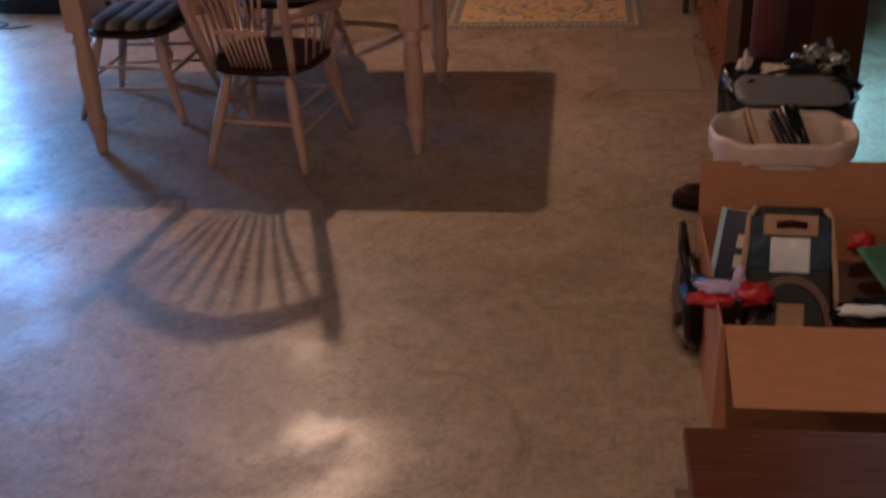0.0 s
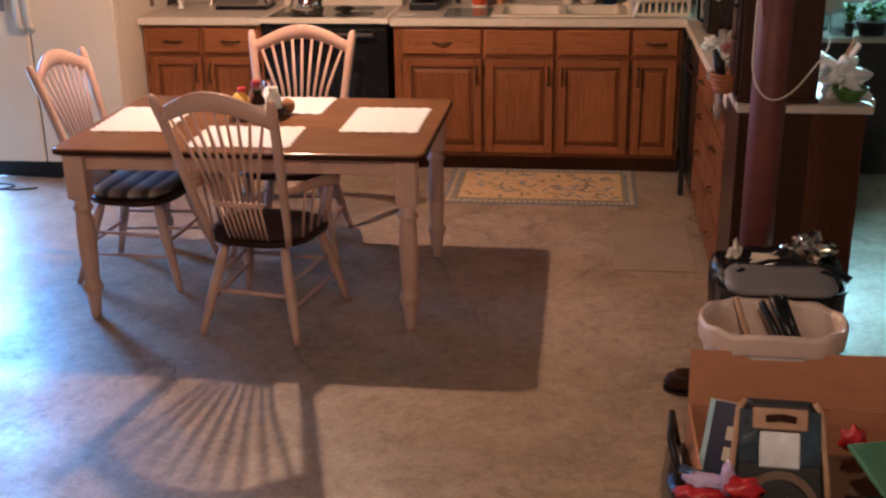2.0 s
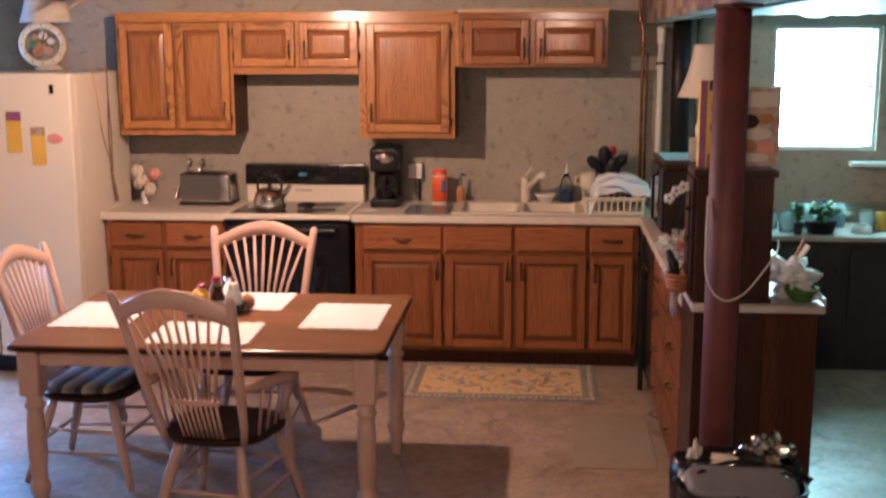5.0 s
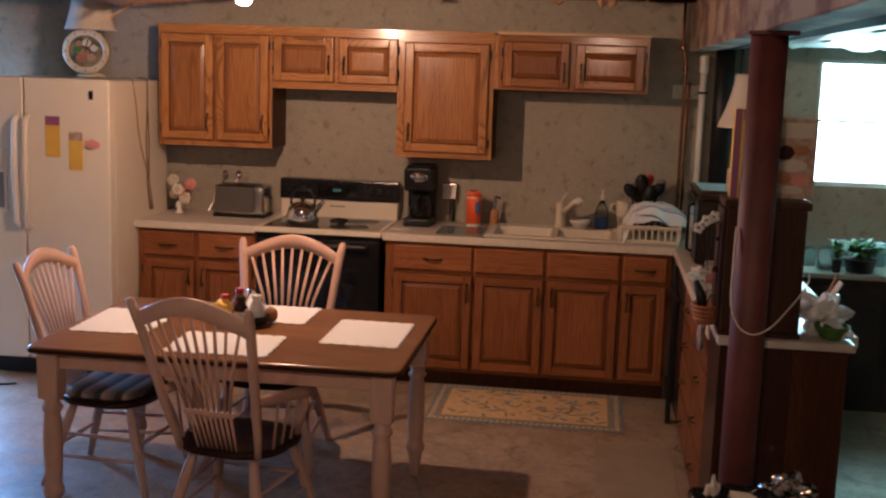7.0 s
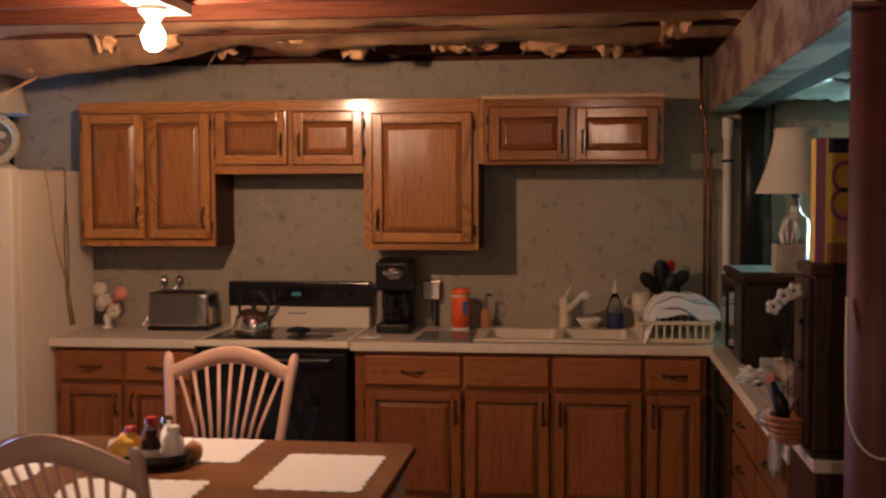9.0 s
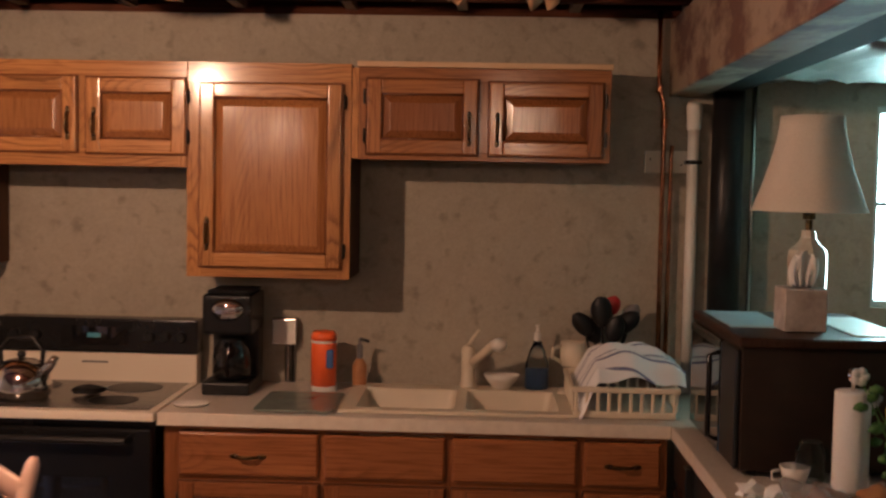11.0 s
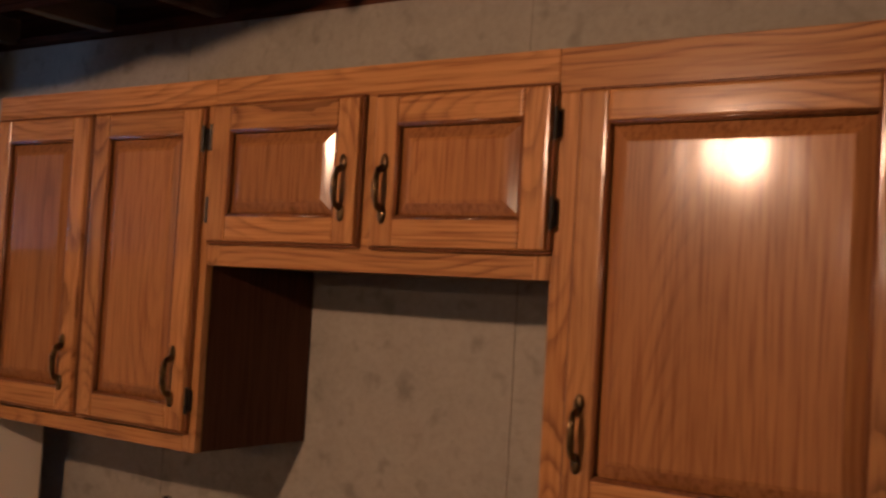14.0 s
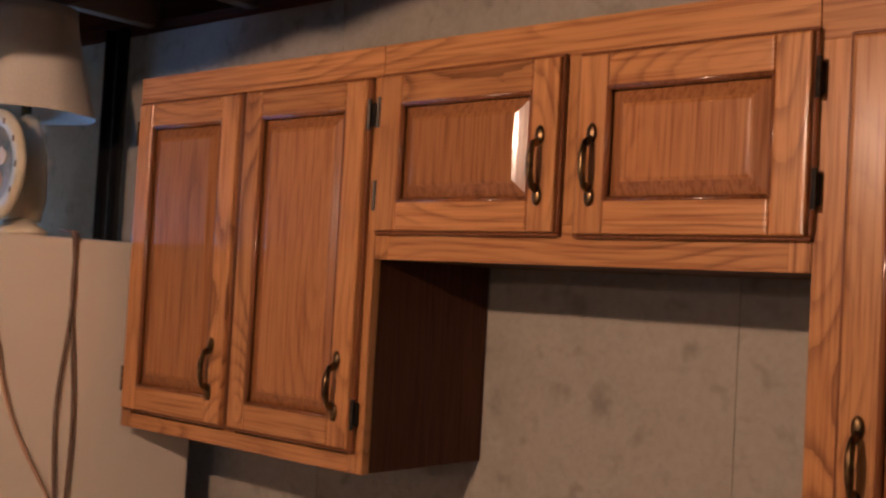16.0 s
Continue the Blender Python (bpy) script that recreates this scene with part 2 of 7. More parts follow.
        l.new(seal.outputs[0], b.inputs["Coat Weight"])
    else:
        b.inputs["Coat Weight"].default_value = 0.0
    return m


def glow(name, colour, strength):
    m = bpy.data.materials.new(name)
    m.use_nodes = True
    b = m.node_tree.nodes["Principled BSDF"]
    b.inputs["Base Color"].default_value = (*colour, 1)
    b.inputs["Emission Color"].default_value, b.inputs["Emission Strength"].default_value = (*colour, 1), strength
    return m


def glass(name, tint=(1, 1, 1), rough=0.02, through_it=1.0):
    m = bpy.data.materials.new(name)
    m.use_nodes = True
    b = m.node_tree.nodes["Principled BSDF"]
    b.inputs["Base Color"].default_value = (*tint, 1)
    b.inputs["Transmission Weight"].default_value, b.inputs["Roughness"].default_value, b.inputs["IOR"].default_value = through_it, rough, 1.45
    return m


LIGHT_OAK, DARK_OAK = (0.55, 0.256, 0.080), (0.14, 0.052, 0.017)
# darker, redder version of the oak for the cabinet above the sink
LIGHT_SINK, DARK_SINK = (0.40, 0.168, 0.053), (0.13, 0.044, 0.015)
# base units take a darker, redder copy of the wall units' oak
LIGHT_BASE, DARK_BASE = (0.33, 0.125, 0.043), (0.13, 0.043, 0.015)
M = {
    "oak_v": oak("oak_upright", 2, LIGHT_OAK, DARK_OAK),
    "oak_h": oak("oak_level", 0, LIGHT_OAK, DARK_OAK),
    "sink_v": oak("sink_oak_upright", 2, LIGHT_SINK, DARK_SINK),
    "sink_h": oak("sink_oak_level", 0, LIGHT_SINK, DARK_SINK),
    "sink_panel": oak("sink_oak_panel", 2, (0.31, 0.120, 0.039), DARK_SINK, rings=44.0, loops=0.9, swoop=0.60, shift=0.22, mark=0.46),
    "sink_groove": oak("sink_stained_shaded_groove", 2, (0.24, 0.092, 0.030), (0.11, 0.040, 0.014), mark=0.4),
    "sink_cove": oak("sink_shaded_routed_edge", 2, (0.16, 0.056, 0.020), (0.09, 0.031, 0.012), mark=0.3),
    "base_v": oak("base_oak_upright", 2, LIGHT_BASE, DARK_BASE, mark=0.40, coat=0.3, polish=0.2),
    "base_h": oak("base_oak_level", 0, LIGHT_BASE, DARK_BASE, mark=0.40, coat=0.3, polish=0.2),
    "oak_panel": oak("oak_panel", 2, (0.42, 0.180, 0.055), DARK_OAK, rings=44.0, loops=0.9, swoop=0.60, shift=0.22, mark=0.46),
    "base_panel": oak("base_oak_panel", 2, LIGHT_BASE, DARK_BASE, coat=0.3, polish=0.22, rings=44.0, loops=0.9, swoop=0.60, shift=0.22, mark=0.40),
    # groove and cove tones: gathered stain, with the shade of the profile painted in
    "oak_groove": oak("stained_shaded_groove", 2, (0.36, 0.150, 0.048), (0.15, 0.056, 0.018), mark=0.4),
    "base_groove": oak("base_stained_shaded_groove", 2, (0.25, 0.095, 0.030), (0.10, 0.034, 0.012), mark=0.3, coat=0.15, polish=0.3),
    # peninsula drawer oak, its colour darkened for the grazing light on west-facing fronts
    "shaded_y": oak("shaded_oak_side", 1, (0.23, 0.087, 0.033), (0.11, 0.038, 0.015), rough=0.5, coat=0.1, mark=0.4),
    "oak_cove": oak("shaded_routed_edge", 2, (0.22, 0.082, 0.028), (0.12, 0.044, 0.016), mark=0.3),
    "base_cove": oak("base_shaded_routed_edge", 2, (0.15, 0.054, 0.020), (0.08, 0.027, 0.010), mark=0.3, coat=0.2, polish=0.3),
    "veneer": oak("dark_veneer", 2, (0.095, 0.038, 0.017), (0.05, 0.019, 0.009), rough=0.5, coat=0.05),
    "tabletop": oak("tabletop_oak", 0, (0.225, 0.105, 0.043), (0.10, 0.043, 0.018), rough=0.36, coat=0.3, mark=0.5),
    "walnut": oak("dark_walnut", 2, (0.052, 0.023, 0.013), (0.024, 0.011, 0.007), rough=0.45, coat=0.2, mark=0.5),
    "bench": oak("reddish_bench", 0, (0.13, 0.046, 0.026), (0.06, 0.020, 0.012), rough=0.45, coat=0.15, mark=0.5),
    "seat": oak("dark_seat", 1, (0.042, 0.016, 0.009), (0.020, 0.008, 0.005), rough=0.45, coat=0.1, mark=0.5),
    "joist": oak("rough_joist", 0, (0.13, 0.046, 0.025), (0.06, 0.021, 0.012), rough=0.8, coat=0.0),
    "beam": mat("stained_beam", (0.10, 0.046, 0.028), 0.8, colour2=(0.25, 0.18, 0.115), scale=5.0, stretch=(1, 0.6, 1.2), bump=0.5, bump_scale=40, low=0.42, high=0.56),
    "wall": concrete("poured_wall", (0.39, 0.342, 0.272), (0.255, 0.222, 0.178), (0.13, 0.12, 0.10), 0.85, spots=0.52, scuff=0.30),
    "floor": concrete("sealed_floor", (0.50, 0.378, 0.265), (0.14, 0.096, 0.066), (0.085, 0.062, 0.045), 0.50, spots=0.35, gloss=0.66, bump=0.14, scuff=0.95),
    "cream": mat("cream_enamel", (0.70, 0.62, 0.50), 0.35, colour2=(0.74, 0.66, 0.54), scale=2.0, bump=0.05, bump_scale=220),
    "white": mat("white_plastic", (0.74, 0.71, 0.66), 0.45, colour2=(0.66, 0.62, 0.56), scale=3.0),
    "bone": mat("bone_plastic", (0.66, 0.58, 0.45), 0.4, colour2=(0.60, 0.52, 0.40), scale=4.0),
    "laminate": mat("speckled_laminate", (0.56, 0.50, 0.43), 0.38, colour2=(0.40, 0.34, 0.29), scale=160.0, low=0.45, high=0.7),
    "edge": mat("pale_laminate_edge", (0.68, 0.60, 0.50), 0.4, colour2=(0.60, 0.52, 0.43), scale=30.0),
    "black": mat("black_enamel", (0.007, 0.007, 0.008), 0.24, colour2=(0.011, 0.011, 0.011), scale=4.0, spec=0.35),
    "black_matte": mat("black_plastic", (0.008, 0.008, 0.009), 0.38, colour2=(0.012, 0.012, 0.012), scale=20.0, spec=0.3),
    "black_glass": mat("black_glass", (0.008, 0.008, 0.009), 0.05, spec=0.6),
    "hob": mat("grey_ceramic_hob", (0.075, 0.066, 0.058), 0.16, colour2=(0.055, 0.05, 0.045), scale=90.0),
    "steel": mat("brushed_steel", (0.62, 0.60, 0.57), 0.25, 1.0, colour2=(0.50, 0.48, 0.46), scale=40.0, stretch=(1, 1, 12)),
    "chrome": mat("chrome", (0.75, 0.73, 0.70), 0.08, 1.0),
    "brass": mat("aged_brass", (0.20, 0.125, 0.05), 0.32, 1.0, colour2=(0.035, 0.026, 0.018), scale=40.0),
    "iron": mat("dark_hinge", (0.05, 0.04, 0.03), 0.4, 0.9, colour2=(0.02, 0.018, 0.015), scale=60.0),
    "copper": mat("copper_pipe", (0.72, 0.31, 0.15), 0.24, 1.0, colour2=(0.36, 0.14, 0.07), scale=14.0),
    "blush": mat("blush_painted_wood", (0.60, 0.395, 0.305), 0.42, colour2=(0.54, 0.345, 0.265), scale=6.0, stretch=(3, 3, 1), bump=0.08, coat=0.1),
    "column": mat("red_oxide_steel", (0.13, 0.032, 0.026), 0.62, colour2=(0.085, 0.022, 0.018), scale=7.0, bump=0.1),
    "cloth": mat("white_woven_cloth", (0.86, 0.84, 0.81), 0.9, colour2=(0.80, 0.78, 0.74), scale=220.0, bump=0.5, bump_scale=380),
    "shade": mat("linen_shade", (0.62, 0.55, 0.45), 0.85, colour2=(0.56, 0.49, 0.40), scale=180.0, bump=0.3, bump_scale=300),
    "ceramic": mat("cream_ceramic", (0.66, 0.58, 0.42), 0.25, colour2=(0.58, 0.49, 0.33), scale=8.0),
    "stone": mat("veined_stone", (0.55, 0.48, 0.42), 0.4, colour2=(0.36, 0.29, 0.25), scale=22.0, bump=0.2),
    "card": mat("brown_cardboard", (0.46, 0.205, 0.10), 0.8, colour2=(0.40, 0.175, 0.085), scale=14.0, stretch=(1, 1, 8), bump=0.1),
    "paper": mat("kraft_paper", (0.66, 0.42, 0.22), 0.7, colour2=(0.36, 0.19, 0.09), scale=4.0, bump=0.4, bump_scale=18),
    "fluff": mat("brown_insulation", (0.20, 0.10, 0.055), 0.95, colour2=(0.09, 0.045, 0.028), scale=30.0, bump=0.8, bump_scale=50),
    "film": mat("white_plastic_sheet", (0.80, 0.81, 0.79), 0.35, colour2=(0.56, 0.60, 0.56), scale=3.0, bump=0.4, bump_scale=9),
    "orange": mat("orange_tub", (0.92, 0.15, 0.028), 0.35, colour2=(0.84, 0.125, 0.022), scale=6.0),
    "red": mat("red_plastic", (0.48, 0.020, 0.022), 0.35, colour2=(0.40, 0.018, 0.02), scale=9.0),
    "green": mat("green_folder", (0.10, 0.26, 0.15), 0.5, colour2=(0.085, 0.22, 0.125), scale=6.0),
    "leaf": mat("green_leaf", (0.045, 0.14, 0.025), 0.45, colour2=(0.09, 0.20, 0.04), scale=30.0),
    "blue": mat("blue_plastic", (0.05, 0.13, 0.34), 0.35, colour2=(0.04, 0.10, 0.28), scale=8.0),
    "navy": mat("navy_cover", (0.012, 0.018, 0.06), 0.3, colour2=(0.02, 0.02, 0.05), scale=5.0),
    "pale_blue": mat("pale_blue_spine", (0.38, 0.55, 0.62), 0.45, colour2=(0.32, 0.48, 0.56), scale=8.0),
    "lilac": mat("lilac_plastic", (0.52, 0.42, 0.66), 0.4, colour2=(0.45, 0.36, 0.58), scale=8.0),
    "grey": mat("grey_plastic", (0.17, 0.16, 0.165), 0.55, colour2=(0.14, 0.13, 0.135), scale=7.0),
    "tan": mat("tan_trim", (0.44, 0.27, 0.16), 0.75, colour2=(0.36, 0.22, 0.13), scale=30.0, bump=0.3),
    "nylon": mat("black_nylon", (0.010, 0.010, 0.010), 0.65, colour2=(0.018, 0.017, 0.016), scale=120.0, bump=0.4, bump_scale=260),
    "denim": mat("blue_grey_nylon", (0.045, 0.075, 0.11), 0.22, colour2=(0.015, 0.02, 0.028), scale=9.0, bump=0.6, bump_scale=30),
    "brown_cloth": mat("brown_nylon", (0.16, 0.10, 0.065), 0.7, colour2=(0.12, 0.078, 0.05), scale=80.0, bump=0.3),
    "liner": mat("pale_liner_film", (0.66, 0.52, 0.44), 0.35, colour2=(0.58, 0.44, 0.37), scale=9.0, bump=0.4, bump_scale=30),
    "near_black": mat("matte_black_board", (0.012, 0.010, 0.010), 0.95, colour2=(0.020, 0.016, 0.014), scale=7.0, spec=0.05),
    "silver": mat("silver_vinyl", (0.88, 0.88, 0.90), 0.22, 0.0, colour2=(0.55, 0.56, 0.60), scale=9.0, bump=0.9, bump_scale=14),
    "foil": mat("crumpled_foil", (0.72, 0.66, 0.58), 0.12, 1.0, bump=1.0, bump_scale=26),
    "bag": mat("black_bin_bag", (0.010, 0.010, 0.011), 0.16, bump=0.8, bump_scale=22),
    "clear": glass("cloudy_bag", (0.95, 0.89, 0.85), 0.16, 0.82),
    "bread": mat("bread_crust", (0.42, 0.20, 0.075), 0.6, colour2=(0.30, 0.12, 0.045), scale=12.0, bump=0.4),
    "wicker": mat("orange_basket", (0.42, 0.16, 0.06), 0.6, colour2=(0.28, 0.10, 0.04), scale=40.0, bump=0.6, bump_scale=90),
    "yellow": mat("yellow_card", (0.72, 0.46, 0.05), 0.5, colour2=(0.66, 0.38, 0.05), scale=7.0),
    "purple": mat("purple_card", (0.22, 0.07, 0.20), 0.5, colour2=(0.30, 0.09, 0.12), scale=9.0),
    "pink": mat("pink_card", (0.62, 0.20, 0.22), 0.5, colour2=(0.66, 0.30, 0.20), scale=18.0),
    "print": mat("printed_card", (0.50, 0.38, 0.28), 0.5, colour2=(0.34, 0.20, 0.14), scale=26.0, low=0.4, high=0.6),
    "rug_blue": mat("blue_rug_border", (0.15, 0.18, 0.22), 0.95, colour2=(0.33, 0.31, 0.27), scale=55.0, bump=0.8, bump_scale=200, low=0.42, high=0.6),
    "rug_gold": mat("gold_rug_field", (0.74, 0.53, 0.30), 0.95, colour2=(0.62, 0.40, 0.18), scale=26.0, bump=0.8, bump_scale=200),
    "rug_leaf": mat("rug_olive_leaf", (0.27, 0.21, 0.12), 0.95, colour2=(0.36, 0.27, 0.15), scale=40.0, bump=0.5),
    "rug_slate": mat("rug_slate_leaf", (0.20, 0.23, 0.26), 0.95, colour2=(0.30, 0.31, 0.31), scale=40.0, bump=0.5),
    "rug_rust": mat("rug_rust_flower", (0.52, 0.27, 0.12), 0.95, colour2=(0.60, 0.36, 0.17), scale=40.0, bump=0.5),
    "mat_board": mat("flattened_card_mat", (0.33, 0.255, 0.175), 0.7, colour2=(0.28, 0.215, 0.145), scale=6.0, bump=0.1),
    "painting": mat("painted_scene", (0.24, 0.18, 0.10), 0.35, colour2=(0.05, 0.065, 0.045), scale=14.0, low=0.42, high=0.58),
    "dark_paint": mat("dark_bench_paint", (0.022, 0.022, 0.026), 0.5, colour2=(0.04, 0.036, 0.034), scale=5.0, bump=0.15),
    "window_paint": mat("window_white", (0.55, 0.56, 0.55), 0.5, colour2=(0.48, 0.49, 0.48), scale=7.0),
    "pane": glass("window_glass"),
    "clear_glass": glass("clear_glass", (0.86, 0.95, 0.96), 0.03),
    "bench_glass": glass("jar_glass", (0.90, 0.97, 0.98), 0.05, 0.78),
    "blue_glass": glass("blue_soap", (0.10, 0.28, 0.62), 0.08),
    "lit": glow("lit_bulb", (1.0, 0.80, 0.50), 60.0),
    "outdoors": glow("bright_outdoors", (0.86, 0.97, 0.95), 11.0),
    "display": glow("clock_display", (0.05, 0.18, 0.20), 0.12),
}


# ---- building helpers ----
def thing(name, at, label, category, group="", kind=""):
    ob = new(name)
    ob.empty_display_size = 0.1
    ob.location = at
    ob["at"] = tuple(at)
    return tagged(ob, label, category, group, kind)


def origin(ob):
    while ob.parent:
        ob = ob.parent
    return Vector(ob.get("at", (0, 0, 0)))


def grain_map(me, along):
    """Lays each face out in metres, across and along the grain, from the middle of the board."""
    co = [v.co for v in me.vertices]
    mid = [(min(c[k] for c in co) + max(c[k] for c in co)) / 2 for k in range(3)]
    uv = me.uv_layers.new(name="grain").data
    others = [k for k in range(3) if k != along]
    for p in me.polygons:
        a, b = min(others, key=lambda k: abs(p.normal[k])), along
        if abs(p.normal[along]) > 0.8:
            a, b = others
        for k in p.loop_indices:
            c = co[me.loops[k].vertex_index]
            uv[k].uv = (c[a] - mid[a], c[b] - mid[b])


def part(name, bm, material, parent=None, label="", smooth=False):
    """Links a bmesh, given in world places, as one mesh under a thing or a part."""
    if parent is not None:
        bmesh.ops.translate(bm, vec=-origin(parent), verts=bm.verts)
    me = bpy.data.meshes.new(name)
    bm.to_mesh(me)
    bm.free()
    if smooth:
        me.polygons.foreach_set("use_smooth", [True] * len(me.polygons))
    m = M[material] if isinstance(material, str) else material
    me.materials.append(m)
    if "along" in m:
        grain_map(me, m["along"])
    ob = new(name, me)
    ob.parent = parent
    return tagged(ob, label)


def structure(name, bm, material, label, smooth=False):
    return tagged(part(name, bm, material, None, "", smooth), label, name.split("_")[0], "", "structure")


def bx(x0, x1, y0, y1, z0, z1, bevel=0.0, seg=1, bm=None):
    own = bmesh.new()
    bmesh.ops.create_cube(own, size=1.0)
    for v in own.verts:
        v.co = Vector(((x0 + x1) / 2 + v.co.x * (x1 - x0), (y0 + y1) / 2 + v.co.y * (y1 - y0), (z0 + z1) / 2 + v.co.z * (z1 - z0)))
    if bevel > 0:
        bmesh.ops.bevel(own, geom=own.edges[:], offset=bevel, segments=seg, affect="EDGES", profile=0.6)
    return join(bm, own)


def join(bm, own):
    if bm is None:
        return own
    me = bpy.data.meshes.new("join")
    own.to_mesh(me)
    own.free()
    bm.from_mesh(me)
    bpy.data.meshes.remove(me)
    return bm


def skin(rings, closed=True, cap=True, bm=None):
    """Faces between rings of places with the same count."""
    own = bmesh.new()
    vs = [[own.verts.new(p) for p in ring] for ring in rings]
    n = len(vs[0])
    for a, b in zip(vs, vs[1:]):
        for i in range(n if closed else n - 1):
            j = (i + 1) % n
            own.faces.new((a[i], a[j], b[j], b[i]))
    if cap and closed:
        own.faces.new(vs[0][::-1])
        own.faces.new(vs[-1])
    bmesh.ops.recalc_face_normals(own, faces=own.faces[:])
    return join(bm, own)


def tube(points, radii, n=10, bm=None, cap=True):
    pts = [Vector(p) for p in points]
    if not isinstance(radii, (list, tuple)):
        radii = [radii] * len(pts)
    rings, side = [], None
    for i, p in enumerate(pts):
        d = (pts[min(i + 1, len(pts) - 1)] - pts[max(i - 1, 0)]).normalized()
        if side is None:
            side = d.cross(Vector((0, 0, 1)) if abs(d.z) < 0.9 else Vector((1, 0, 0))).normalized()
        side = (side - d * side.dot(d)).normalized()
        up = d.cross(side)
        rings.append([p + radii[i] * (math.cos(a) * side + math.sin(a) * up) for a in (2 * math.pi * k / n for k in range(n))])
    return skin(rings, True, cap, bm)


def lathe(profile, at=(0, 0, 0), n=20, bm=None, squash=(1, 1)):
    """profile: (radius, height) pairs from the bottom up."""
    x, y, z = at
    rings = [[(x + r * squash[0] * math.cos(2 * math.pi * k / n), y + r * squash[1] * math.sin(2 * math.pi * k / n), z + h) for k in range(n)] for r, h in profile]
    return skin(rings, True, True, bm)


def blob(at, size, n=2, rough=0.15, seed=0, bm=None):
    own = bmesh.new()
    bmesh.ops.create_icosphere(own, subdivisions=n, radius=1.0)
    for v in own.verts:
        k = 1 + rough * noise.noise(v.co * 2.2 + Vector((seed * 3.1, seed, 0)))
        v.co = Vector((at[0] + v.co.x * size[0] * k, at[1] + v.co.y * size[1] * k, at[2] + v.co.z * size[2] * k))
    return join(bm, own)


def turned(bm, m):
    bmesh.ops.transform(bm, matrix=m, verts=bm.verts)
    return bm


def plate_of(outline, z0, z1, bm=None):
    return skin([[(x, y, z0) for x, y in outline], [(x, y, z1) for x, y in outline]], True, True, bm)


# ---- structure ----
X0, X1, Y0, Y1, TOP = -2.3, 5.2, -9.0, 0.0, 2.56
WX0, WX1, WZ0, WZ1 = 3.272, 3.91, 1.25, 2.0
structure("floor", bx(X0 - 0.2, X1 + 0.2, Y0 - 0.2, 0.25, -0.15, 0.0), "floor", "stained sealed concrete basement floor")
w = bx(X0 - 0.2, WX0, 0.0, 0.25, 0.0, 2.31)
bx(WX1, X1 + 0.2, 0.0, 0.25, 0.0, 2.31, bm=w)
bx(WX0, WX1, 0.0, 0.25, 0.0, WZ0, bm=w)
bx(WX0, WX1, 0.0, 0.25, WZ1, 2.31, bm=w)
structure("wall_north", w, "wall", "mottled grey poured concrete foundation wall")
w = bx(X0 - 0.2, X0, Y0, -1.35, 0.0, TOP)
bx(X0 - 0.2, X0, -0.12, 0.25, 0.0, TOP, bm=w)
bx(X0 - 0.2, X0, -1.35, -0.12, 2.08, TOP, bm=w)
structure("wall_west", w, "wall", "grey concrete wall with a patio door opening")
structure("wall_east", bx(X1, X1 + 0.2, Y0, 0.25, 0.0, TOP), "wall", "grey concrete side wall")
structure("wall_south", bx(X0 - 0.2, X1 + 0.2, Y0 - 0.2, Y0, 0.0, TOP), "wall", "grey concrete wall behind the room")
w = bx(X0 - 0.2, X1 + 0.2, Y0 - 0.2, 0.25, TOP, TOP + 0.03)
structure("ceiling", w, "joist", "dark plank subfloor seen between joists")
for k in range(22):
    y = -0.30 - 0.406 * k
    if y > Y0:
        structure("ceiling_joist", bx(X0, X1, y - 0.019, y + 0.019, 2.315, TOP), "joist", "dark reddish brown wooden ceiling joist")
structure("trim_rim_joist", bx(X0, X1, 0.10, 0.16, 2.345, TOP), "joist", "dark rim joist above the wall")
structure("trim_sill_plate", bx(X0, X1, 0.01, 0.24, 2.312, 2.344), "joist", "dark wooden plate on top of the wall")
for k in range(12):
    x = -1.2 + 0.418 * k
    structure("trim_block", bx(x - 0.02, x + 0.02, -0.27, 0.02, 2.33, 2.40, 0.002), "beam", "short wooden blocking piece above the wall")
for x in (-0.45, 0.52, 1.47, 2.31):
    structure("trim_joint", bx(x - 0.003, x + 0.003, -0.0025, 0.002, 0.0, 2.30), "wall", "raised form joint in the concrete wall")
bm = bx(2.50, 2.625, -8.9, -0.01, 2.022, 2.30, 0.004)
for v in bm.verts:
    v.co.x += 0.0155 * v.co.y
structure("beam", bm, "beam", "stained wooden carrying beam under the joists")
# matte near-black board added to fill the strip right of the beam
bm = bx(2.640, 2.755, -8.9, -0.01, 2.036, 2.30, 0.004)
for v in bm.verts:
    v.co.x += 0.006 * v.co.y if v.co.x > 2.7 else 0.0155 * v.co.y
structure("trim_board", bm, "near_black", "dark board beside the carrying beam")
structure("backdrop", bx(1.5, 6.5, 4.0, 4.02, -1.0, 5.0), "outdoors", "overexposed daylight outside the window")

# window in the north wall
win = tagged(new("window_1"), "overexposed basement window with thin grey sashes", "window", "", "structure")
f = bx(WX0, WX0 + 0.022, 0.03, 0.12, WZ0, WZ1)
bx(WX1 - 0.022, WX1, 0.03, 0.12, WZ0, WZ1, bm=f)
bx(WX0 + 0.022, WX1 - 0.022, 0.03, 0.12, WZ1 - 0.022, WZ1, bm=f)
bx(WX0 + 0.022, WX1 - 0.022, 0.03, 0.12, WZ0, WZ0 + 0.022, bm=f)
part("window_frame", f, "window_paint", win)
part("meeting_rail", bx(WX0 + 0.022, WX1 - 0.022, 0.05, 0.09, 1.628, 1.644, 0.002), "window_paint", win)
part("muntin", bx(3.595, 3.605, 0.06, 0.08, 1.650, WZ1 - 0.022), "window_paint", win)
